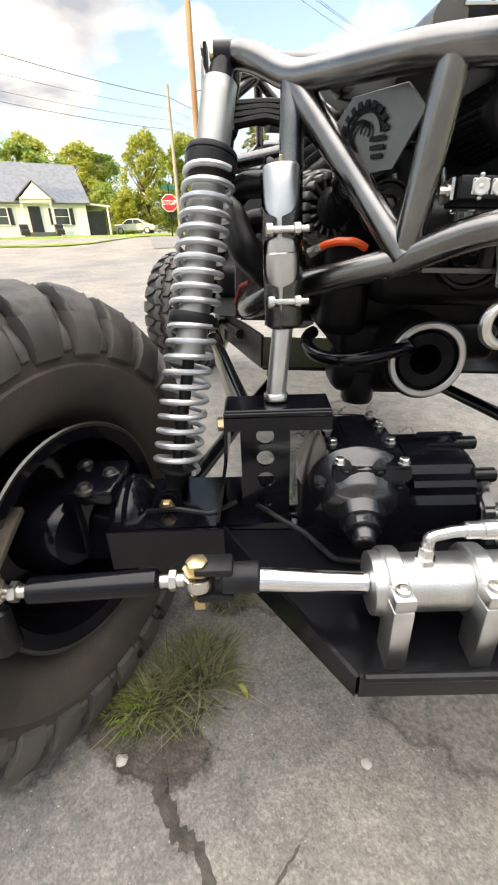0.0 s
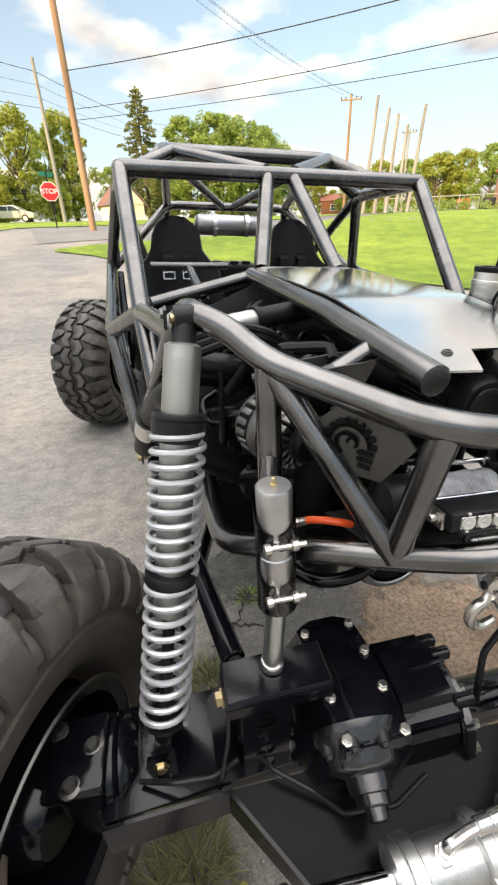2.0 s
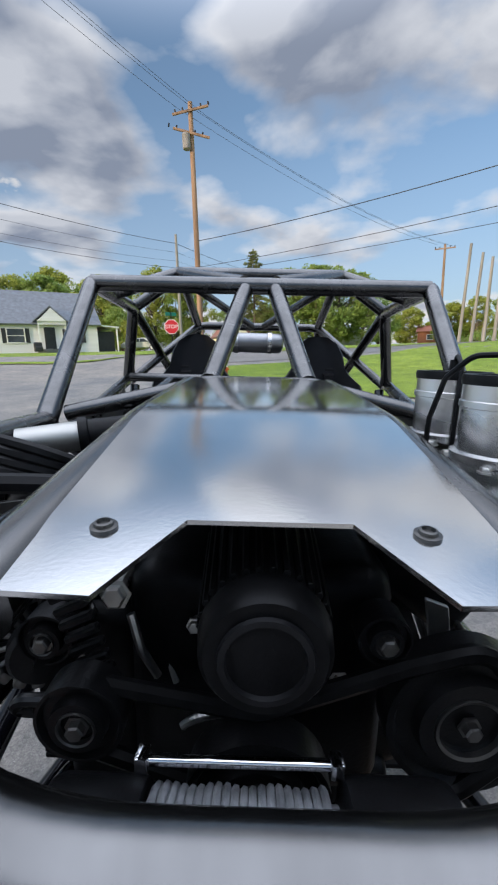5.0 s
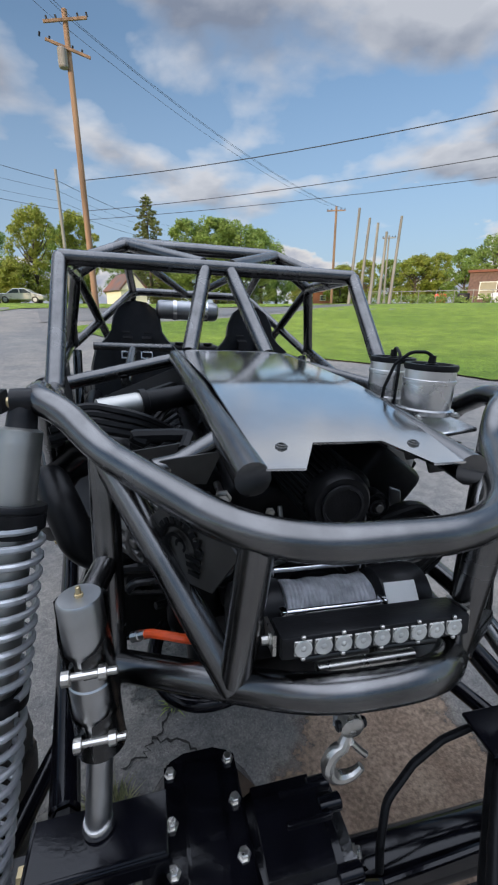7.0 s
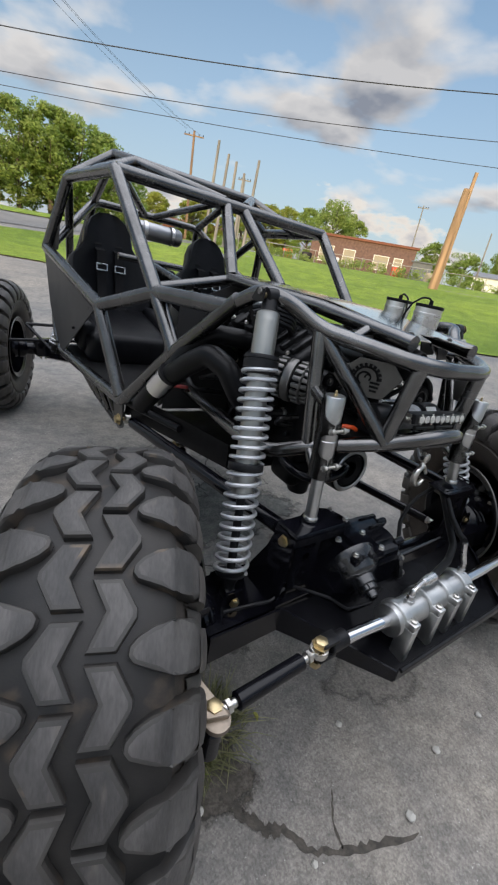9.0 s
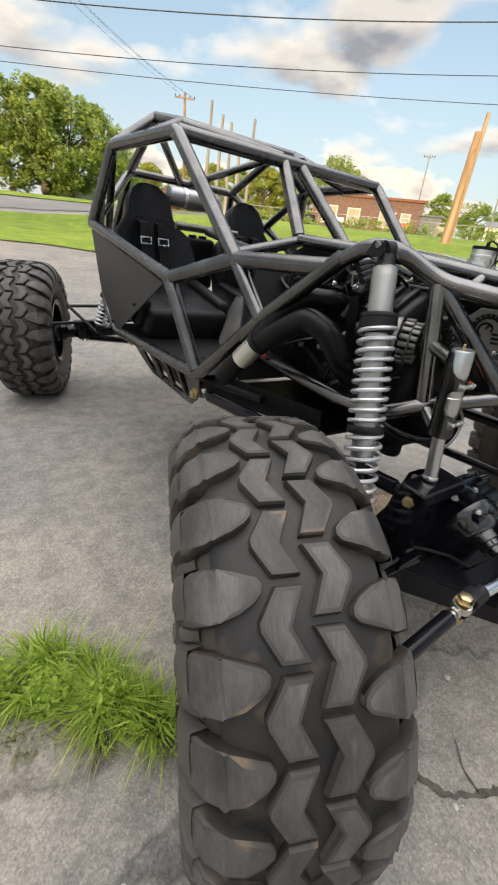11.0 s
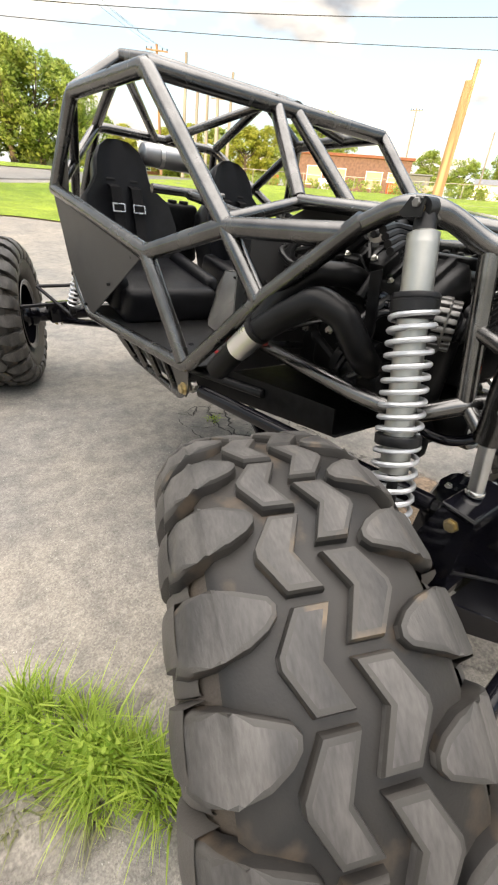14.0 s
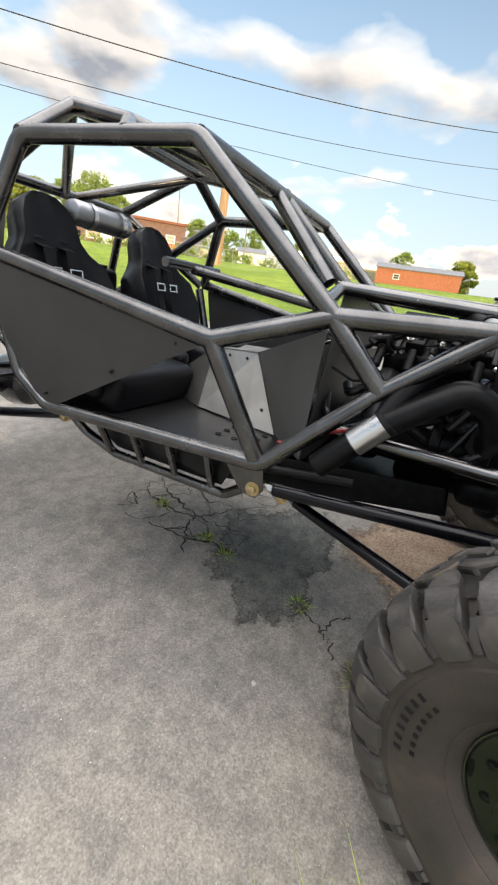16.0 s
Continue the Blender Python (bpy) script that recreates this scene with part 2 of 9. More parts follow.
SPRING = material("silver_spring_coating", (0.52, 0.53, 0.55), 0.34, 0.55, 0.07, 30, 0.03, 300, coat=0.3)
CHROME = material("chrome_rod", (0.80, 0.80, 0.82), 0.09, 1.0, 0.03, 20, 0.0, 200, rvar=0.03)
BLACK = material("gloss_black_paint", (0.004, 0.004, 0.006), 0.12, 0.0, 0.3, 18, 0.04, 160, coat=0.0, rvar=0.06, spec=0.30)
DARK = material("dark_engine_parts", (0.0045, 0.0045, 0.005), 0.40, 0.0, 0.4, 40, 0.10, 260, spec=0.15)
SATIN = material("satin_black_metal", (0.011, 0.011, 0.012), 0.34, 0.0, 0.3, 30, 0.10, 300, spec=0.22)
SKIDM = material("scuffed_black_skid_paint", (0.004, 0.004, 0.005), 0.20, 0.0, 0.3, 14, 0.05, 120, rvar=0.08, spec=0.07)
CASTB = material("black_cast_housing", (0.008, 0.0085, 0.010), 0.24, 0.0, 0.3, 30, 0.22, 190, coat=0.8)
PLASTIC = material("black_rubber_hose", (0.007, 0.007, 0.0075), 0.40, 0.0, 0.3, 60, 0.05, 300, spec=0.15)
RUBBER = material("tyre_rubber", (0.036, 0.0315, 0.028), 0.62, 0.0, 0.35, 5, 0.15, 330, color2=(0.086, 0.072, 0.061), fine=0.15, dust=(0.11, 0.085, 0.06), spec=0.3)
LUGM = material("scuffed_tread_rubber", (0.044, 0.042, 0.041), 0.54, 0.0, 0.35, 9, 0.20, 110, color2=(0.104, 0.097, 0.092), per_object=0.17, fine=0.21, dust=(0.135, 0.120, 0.103), spec=0.36, stretch=(2.3, 0.7, 0.9), shift=True, cover=0.62)
EDGEM = material("worn_tread_edge", (0.034, 0.032, 0.030), 0.58, 0.0, 0.3, 7, 0.12, 300, color2=(0.066, 0.060, 0.054), dust=(0.25, 0.175, 0.105), shift=True, cover=0.60)
VINYL = material("black_vinyl", (0.006, 0.0062, 0.0078), 0.36, 0.0, 0.2, 20, 0.10, 520, spec=0.19)
WEB = material("black_webbing", (0.008, 0.008, 0.009), 0.75, 0.0, 0.2, 60, 0.5, 600, spec=0.15)
PANEL = material("dark_grey_panel", (0.054, 0.053, 0.053), 0.42, 0.45, 0.10, 6, 0.05, 500)
FLOORM = material("grey_floor_sheet", (0.040, 0.040, 0.041), 0.36, 0.7, 0.15, 10, 0.06, 300)
TUNNEL = material("bare_sheet_metal", (0.36, 0.35, 0.33), 0.42, 0.9, 0.12, 8, 0.05, 300)
FOOTM = material("grey_foot_panel", (0.125, 0.122, 0.117), 0.45, 0.25, 0.10, 6, 0.05, 500)
PLATEM = material("grey_gusset_plate", (0.115, 0.112, 0.107), 0.38, 0.9, 0.12, 20, 0.08, 400)
ZINC = material("zinc_bolt", (0.62, 0.60, 0.56), 0.30, 1.0, 0.10, 60, 0.05, 300)
GOLDB = material("yellow_zinc_bolt", (0.52, 0.42, 0.24), 0.34, 1.0, 0.15, 60, 0.05, 300)
STEELARM = material("bare_steel_arm", (0.30, 0.25, 0.20), 0.45, 0.85, 0.15, 30, 0.10, 300)
ORANGE = material("orange_cable", (0.62, 0.075, 0.012), 0.40, 0.0, 0.1, 60)
RED = material("red_hose", (0.30, 0.02, 0.02), 0.40, 0.0, 0.1, 60)
ROPE = material("winch_cable", (0.40, 0.41, 0.43), 0.50, 0.3, 0.25, 60, 0.5, 900)
WHITEP = material("white_label", (0.72, 0.72, 0.70), 0.5, 0.0, 0.04, 20)
ALTM = material("dull_alternator_casting", (0.20, 0.195, 0.188), 0.44, 0.9, 0.15, 30, 0.12, 350)
# Groove rubber: unworn and dusty, its base also darkened for the grooves' shade.
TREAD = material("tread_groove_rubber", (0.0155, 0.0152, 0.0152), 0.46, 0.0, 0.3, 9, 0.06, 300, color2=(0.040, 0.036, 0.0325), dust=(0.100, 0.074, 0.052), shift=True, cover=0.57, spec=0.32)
RIMM = material("satin_dark_rim_paint", (0.016, 0.017, 0.015), 0.30, 0.0, 0.2, 14, 0.05, 200, coat=0.15, spec=0.35)
CELLM = material("lamp_reflector_cell", (0.42, 0.41, 0.38), 0.22, 0.7, 0.1, 60)
LENS = material("led_lens", (0.58, 0.57, 0.53), 0.22, 0.25, 0.12, 60, 0.05, 300)


# ---- building helpers ----
def part(name, bm, mat, parent=None, label="", m=None, angle=35):
    """Links a bmesh as one mesh object under a thing or a part."""
    bmesh.ops.recalc_face_normals(bm, faces=bm.faces)
    me = bpy.data.meshes.new(name)
    bm.to_mesh(me)
    bm.free()
    for p in me.polygons:
        p.use_smooth = True
    me.set_sharp_from_angle(angle=radians(angle))
    me.materials.append(mat)
    ob = new(name, me)
    if parent:
        ob.parent = parent
    if m is not None:
        ob.matrix_basis = m
    if label:
        ob["label"] = label
    return ob


def same(name, ob, parent, m, label=""):
    """Another object on the same mesh."""
    o = new(name, ob.data)
    o.parent = parent
    o.matrix_basis = m
    if label:
        o["label"] = label
    return o


def empty(name, label="", category="", group="", at=(0, 0, 0)):
    ob = new(name)
    ob.matrix_basis = Matrix.Translation(at)
    return tagged(ob, label, category, group)


def rounded(pts, radius, steps=5, closed=False):
    """A polyline with its corners rounded."""
    pts = [Vector(p) for p in pts]
    if not radius or len(pts) < 3:
        return pts
    out = [pts[0]]
    for a, b, c in zip(pts, pts[1:], pts[2:]):
        u, v = (a - b), (c - b)
        lu, lv = u.length, v.length
        u.normalize(), v.normalize()
        ang = u.angle(v)
        if ang > radians(172):
            out.append(b)
            continue
        d = min(radius / math.tan(ang / 2), lu * 0.48, lv * 0.48)
        p0, p1 = b + u * d, b + v * d
        for k in range(steps + 1):
            s = k / steps
            out.append(p0 * (1 - s) ** 2 + b * 2 * s * (1 - s) + p1 * s**2)
    out.append(pts[-1])
    return out


def sweep(bm, pts, r, n=12, fillet=0.0, cap=True, steps=5):
    """A round bar along a line; r: one radius, or one for each point."""
    pts = rounded(pts, fillet, steps)
    rs = r if isinstance(r, (list, tuple)) else [r] * len(pts)
    t0 = (pts[1] - pts[0]).normalized()
    side = t0.orthogonal().normalized()
    rings = []
    for i, p in enumerate(pts):
        t = (pts[min(i + 1, len(pts) - 1)] - pts[max(i - 1, 0)]).normalized()
        side = (side - t * side.dot(t)).normalized()
        up = t.cross(side)
        rings.append([bm.verts.new(p + (side * math.cos(a) + up * math.sin(a)) * rs[i]) for a in (2 * math.pi * k / n for k in range(n))])
    for a, b in zip(rings, rings[1:]):
        for k in range(n):
            bm.faces.new((a[k], a[(k + 1) % n], b[(k + 1) % n], b[k]))
    if cap:
        bm.faces.new(rings[0]), bm.faces.new(rings[-1])
    return bm


def axis_matrix(a, b):
    a, b = Vector(a), Vector(b)
    return Matrix.Translation(a) @ (b - a).to_track_quat("Z", "Y").to_matrix().to_4x4()


def lathe(bm, a, b, prof, n=24, cap=True):
    """Turned about the line from a towards b: prof gives (distance along, radius)."""
    m = axis_matrix(a, b)
    rings = []
    for d, r in prof:
        rings.append([bm.verts.new(m @ Vector((r * math.cos(2 * math.pi * k / n), r * math.sin(2 * math.pi * k / n), d))) for k in range(n)])
    for p, q in zip(rings, rings[1:]):
        for k in range(n):
            bm.faces.new((p[k], p[(k + 1) % n], q[(k + 1) % n], q[k]))
    if cap:
        bm.faces.new(rings[0]), bm.faces.new(rings[-1])
    return bm


def rod(bm, a, b, r, n=20, chamfer=None):
    L = (Vector(b) - Vector(a)).length
    c = min(r * 0.15, L * 0.2) if chamfer is None else chamfer
    return lathe(bm, a, b, [(0, r - c), (c, r), (L - c, r), (L, r - c)], n)


def box(bm, size, m=Matrix(), bevel=0.004, seg=2):
    tmp = bmesh.new()
    bmesh.ops.create_cube(tmp, size=1.0, matrix=Matrix.Diagonal((*size, 1)))
    if bevel:
        bmesh.ops.bevel(tmp, geom=tmp.edges[:], offset=bevel, segments=seg, affect="EDGES", profile=0.5)
    bmesh.ops.transform(tmp, matrix=m, verts=tmp.verts)
    join(bm, tmp)
    return bm


def join(bm, tmp):
    mp = {v: bm.verts.new(v.co) for v in tmp.verts}
    for f in tmp.faces:
        bm.faces.new([mp[v] for v in f.verts])
    tmp.free()


def slab(bm, pts, thick, bevel=0.0):
    """A flat sheet of the given outline with thickness along its normal."""
    tmp = bmesh.new()
    f = tmp.faces.new([tmp.verts.new(p) for p in pts])
    f.normal_update()
    n = f.normal.copy()
    ext = bmesh.ops.extrude_face_region(tmp, geom=[f])
    bmesh.ops.translate(tmp, vec=n * thick, verts=[e for e in ext["geom"] if isinstance(e, bmesh.types.BMVert)])
    if bevel:
        bmesh.ops.bevel(tmp, geom=tmp.edges[:], offset=bevel, segments=1, affect="EDGES")
    join(bm, tmp)
    return bm


def hexbolt(bm, at, way, r=0.011, h=0.008, shank=0.0):
    at, way = Vector(at), Vector(way).normalized()
    lathe(bm, at, at + way, [(-shank, r * 1.35), (0.002, r * 1.35), (0.0021, r), (h - 0.0015, r), (h, r * 0.8)], 6 if not shank else 6)
    return bm


# the body leans and is turned a little on its springs
BODY = Matrix.Translation((-0.02, 0, 0.9)) @ Matrix.Rotation(radians(-2), 4, "Z") @ Matrix.Rotation(radians(2.7), 4, "Y") @ Matrix.Translation((0, 0, -0.9))


def B(x, y, z):
    return BODY @ Vector((x, y, z))


def both(*pts):
    """A line on the near side of the body and its mirror image."""
    return [[B(*p) for p in pts], [B(-p[0], p[1], p[2]) for p in pts]]


buggy = empty("rock_buggy", "grey tube-framed rock crawling buggy on big knobbly tyres", "off-road vehicle")


def tube(pts, r=0.0255, fillet=0.07, mat=None, name="cage_tube", parent=None, n=14, label=""):
    return part(name, sweep(bmesh.new(), pts, r, n, fillet), mat or RAW, parent or cage, label)


# ---- cage ----
cage = part("roll_cage", sweep(bmesh.new(), [B(-0.527, 1.18, 1.468), B(0.527, 1.18, 1.468)], 0.0255, 14), RAW, buggy, "welded roll cage of dull grey steel tube")
K = (-0.302, 0.135, 1.126)
FR = 0.0205
NA, NB, NC, NE = (-0.488, 0.751, 1.096), (-0.595, 1.03, 0.993), (-0.535, 0.858, 0.676), (-0.464, 0.600, 0.938)
CAB, R1, R2, RP = (-0.527, 1.18, 1.468), (-0.575, 1.79, 1.46), (-0.645, 1.90, 1.13), (-0.36, 1.82, 1.615)
for pts in both(NE, NA, CAB, R1, R2):
    tube(pts, fillet=0.06)
for pts in both((-0.4175, 0.385, 1.118), NA, NB, R2):
    tube(pts, fillet=0.05)
for pts in both((-0.4145, 0.35, 1.146), NE, NC, (-0.598, 1.66, 0.655), (-0.605, 1.79, 0.74), (-0.615, 1.91, 1.10)):
    tube(pts, 0.0230, fillet=0.07)
for pts in both(NB, (-0.537, 0.875, 0.69)):
    tube(pts)
for pts in both(R1, RP):
    tube(pts)
tube([B(*RP), B(-RP[0], *RP[1:])])
tube([B(-0.33, 1.60, 1.578), B(0.33, 1.60, 1.578)])
for pts in both(RP, (-0.33, 1.60, 1.578), (-0.05, 1.185, 1.475)):
    tube(pts, fillet=0.04)
for pts in both((-0.33, 1.60, 1.578), (-0.548, 1.40, 1.465)):
    tube(pts)
for pts in both((-0.045, 1.18, 1.462), (-0.124, 0.90, 1.19)):
    tube(pts)
SH = (-0.34, 2.26, 1.42)
tube([B(-0.64, 1.92, 1.12), B(*SH), B(0.34, 2.26, 1.42), B(0.64, 1.92, 1.12)], 0.022, 0.10)
for pts in both(RP, SH):
    tube(pts, 0.022)
for pts in both((-0.36, 1.83, 1.60), (-0.03, 2.26, 1.42)):
    tube(pts, 0.020)
for pts in both(SH, (-0.42, 2.45, 0.95), (-0.40, 1.95, 0.66)):
    tube(pts, 0.022, 0.10)
for pts in both(R1, (-0.42, 2.45, 0.95)):
    tube(pts, 0.022)
# front hoop over the springs and round the nose
front = sweep(bmesh.new(), [B(*p) for p in ((-0.4165, 0.37, 1.131), (-0.404, 0.275, 1.180), (-0.394, 0.215, 1.180), (-0.355, 0.19, 1.166), K, (-0.136, -0.085, 1.098),
              (0.136, -0.085, 1.098), (0.302, 0.135, 1.126), (0.355, 0.19, 1.166), (0.394, 0.215, 1.180), (0.404, 0.275, 1.180), (0.4165, 0.37, 1.131))],
              FR, 16, 0.20, steps=12)
hoop = part("front_hoop", front, RAWF, buggy, "brushed steel nose hoop with a soft sheen")
LOW = [(-0.345, 0.72, 0.78), (-0.37, 0.30, 0.783), (-0.366, 0.150, 0.792), (-0.30, 0.075, 0.838), (-0.15, -0.032, 0.886), (-0.070, -0.104, 0.931)]
tube([B(*p) for p in LOW] + [B(-p[0], p[1], p[2]) for p in LOW[::-1]], FR, 0.14, RAWF, "lower_rail", hoop, 16)
for pts in both(K, (-0.298, 0.077, 0.842)):
    tube(pts, FR * 0.95, 0, RAWF, "upright", hoop)
for pts in both(K, (-0.15, -0.038, 0.888)):
    tube(pts, FR * 0.95, 0, RAWF, "diagonal", hoop)
for pts in both((-0.15, -0.034, 0.888), (-0.1365, -0.0585, 1.109)):
    tube(pts, FR * 0.95, 0, RAWF, "diagonal", hoop)
# hood side tubes
for pts in both((-0.135, -0.015, 1.140), (-0.150, 0.32, 1.168), (-0.170, 0.84, 1.182)):
    tube(pts, FR, 0.0, RAWF, "hood_tube", cage)
for pts in both((-0.140, 0.12, 1.15), (-0.205, 0.12, 1.11), (-0.24, 0.10, 1.11)):
    tube(pts, 0.016, 0.02, RAWF, "hood_strut", cage)
# cowl bar and dash bars
tube([B(-0.46, 0.80, 1.11), B(-0.13, 0.85, 1.185), B(0.13, 0.85, 1.185), B(0.46, 0.80, 1.11)], 0.02, 0.05)
tube([B(-0.456, 1.31, 1.172), B(-0.16, 1.31, 1.172)], 0.015, 0, name="grab_bar")
tube([B(-0.31, 1.31, 1.165), B(-0.31, 0.80, 1.11)], 0.015, 0, name="grab_bar")
# slider rails under the sills
for sgn in (-1, 1):
    tube([B(sgn * x, y, z) for x, y, z in ((0.525, 0.90, 0.585), (0.49, 0.98, 0.520), (0.47, 1.45, 0.500), (0.48, 1.60, 0.55), (0.53, 1.66, 0.65))], 0.016, 0.05, name="sill_rail")
    for k in range(4):
        y = 1.03 + 0.145 * k
        tube([B(sgn * 0.483, y, 0.515), B(sgn * (0.545 + 0.008 * k), y, 0.672)], 0.013, 0, name="sill_post", n=8)
    part("sill_plate", slab(bmesh.new(), [B(sgn * x, y, z) for x, y, z in ((0.478, 1.00, 0.540), (0.455, 1.46, 0.522), (0.52, 1.60, 0.655), (0.50, 0.94, 0.655))], 0.004), SATIN, cage, "black plate behind the sill ladder")

# ---- wheels ----
def carcass():
    side = [(0.168, 0.262), (0.1745, 0.285), (0.1765, 0.305), (0.1725, 0.309), (0.1715, 0.325), (0.160, 0.352), (0.142, 0.384), (0.116, 0.408), (0.06, 0.420), (0.0, 0.4205)]
    inner = [(0.078, 0.188), (0.096, 0.203), (0.128, 0.218), (0.152, 0.238)] + side
    outer = [(-0.100, 0.178), (-0.108, 0.184), (-0.124, 0.196), (-0.136, 0.206), (-0.1365, 0.2085), (-0.144, 0.213), (-0.158, 0.236)] + [(-x, r) for x, r in side]
    prof = outer + inner[-2::-1]
    bm = bmesh.new()
    n = 72
    rings = [[bm.verts.new((x, r * math.sin(2 * math.pi * k / n), r * math.cos(2 * math.pi * k / n))) for k in range(n)] for x, r in prof]
    for a, b in zip(rings, rings[1:]):
        for k in range(n):
            bm.faces.new((a[k], b[k], b[(k + 1) % n], a[(k + 1) % n]))
    return bm


def crown(x):
    """Tread surface radius at a distance from the middle of the tyre."""
    ax = abs(x)
    return 0.438 - 0.55 * max(0.0, ax - 0.05) ** 2 - 15.0 * max(0.0, ax - 0.118) ** 2


def block(outline, depth=0.034, bevel=0.0068):
    """A tread block: an outline in (along the tread, across it), bent round the tyre."""
    tmp = bmesh.new()
    f = tmp.faces.new([tmp.verts.new((v, u, 0)) for u, v in outline])
    f.normal_update()
    for cut in (0.085, 0.105, 0.125, 0.142, 0.156):
        for sg in (-1, 1):
            bmesh.ops.bisect_plane(tmp, geom=tmp.verts[:] + tmp.edges[:] + tmp.faces[:], plane_co=(sg * cut, 0, 0), plane_no=(1, 0, 0))
    ext = bmesh.ops.extrude_face_region(tmp, geom=tmp.faces[:])
    top = [e for e in ext["geom"] if isinstance(e, bmesh.types.BMVert)]
    bmesh.ops.translate(tmp, vec=(0, 0, 1), verts=top)
    tmp.normal_update()
    tops = [e for e in tmp.edges if all(v.co.z > 0.5 for v in e.verts) and any(abs(g.normal.z) < 0.5 for g in e.link_faces)]
    for v in tmp.verts:
        r = crown(v.co.x) - (0 if v.co.z > 0.5 else depth)
        k = 0.95 if v.co.z > 0.5 else 1.05
        a = v.co.y * k / 0.43
        v.co = Vector((v.co.x, r * math.sin(a), r * math.cos(a)))
    bmesh.ops.bevel(tmp, geom=tops, offset=bevel, segments=2, affect="EDGES", profile=0.6, material=1)
    # unscuffed block sides take the groove rubber with its painted-in shade
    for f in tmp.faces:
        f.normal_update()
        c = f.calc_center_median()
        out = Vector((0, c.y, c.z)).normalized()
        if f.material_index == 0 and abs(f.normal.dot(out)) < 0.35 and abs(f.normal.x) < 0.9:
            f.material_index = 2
    return tmp


# a boomerang block for the middle rows and a D-shaped one for the shoulders; the other side is turned half round
MID = [(-0.0475, 0.004), (-0.0475, 0.046), (-0.006, 0.073), (0.006, 0.073), (0.0475, 0.048), (0.0475, 0.004), (0.004, 0.027)]
SHOULDER = [(-0.014, 0.070), (-0.004, 0.062), (0.008, 0.064), (0.020, 0.076), (0.032, 0.098), (0.040, 0.130), (0.042, 0.160), (0.037, 0.173), (-0.030, 0.173), (-0.035, 0.160), (-0.032, 0.130), (-0.023, 0.098)]
LUGS = 26


def half_turn(outline):
    return [(-u, -v) for u, v in outline]


def bmesh_mesh(name, bm, mat):
    bmesh.ops.recalc_face_normals(bm, faces=bm.faces)
    me = bpy.data.meshes.new(name)
    bm.to_mesh(me)
    bm.free()
    for p in me.polygons:
        p.use_smooth = True
    me.set_sharp_from_angle(angle=radians(48))
    for m in mat if isinstance(mat, tuple) else (mat,):
        me.materials.append(m)
    return me


RIBM = material("dusty_shoulder_rubber", (0.042, 0.0385, 0.036), 0.58, 0.0, 0.3, 9, 0.12, 300, color2=(0.088, 0.079, 0.071), dust=(0.115, 0.098, 0.080), shift=True)
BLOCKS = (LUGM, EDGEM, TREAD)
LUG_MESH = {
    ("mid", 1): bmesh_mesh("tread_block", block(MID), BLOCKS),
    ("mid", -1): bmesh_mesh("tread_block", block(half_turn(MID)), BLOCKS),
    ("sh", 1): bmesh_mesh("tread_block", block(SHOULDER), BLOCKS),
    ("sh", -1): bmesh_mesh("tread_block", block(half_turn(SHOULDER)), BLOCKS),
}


def shoulder_rib(bm, sgn, half, prof):
    """A raised bar running down the tyre's shoulder, narrower towards the rim."""
    rows = []
    for i, (x, r) in enumerate(prof):
        h = half * (1 - 0.16 * i / (len(prof) - 1))
        rows.append([bm.verts.new((sgn * (x + dx), u, math.sqrt(r * r - u * u))) for u, dx in ((-h, -0.026), (-h + 0.004, -0.002), (-h * 0.5, 0.0), (0, 0.0005), (h * 0.5, 0.0), (h - 0.004, -0.002), (h, -0.026))])
    for a, b in zip(rows, rows[1:]):
        for k in range(6):
            bm.faces.new((a[k], a[k + 1], b[k + 1], b[k]))


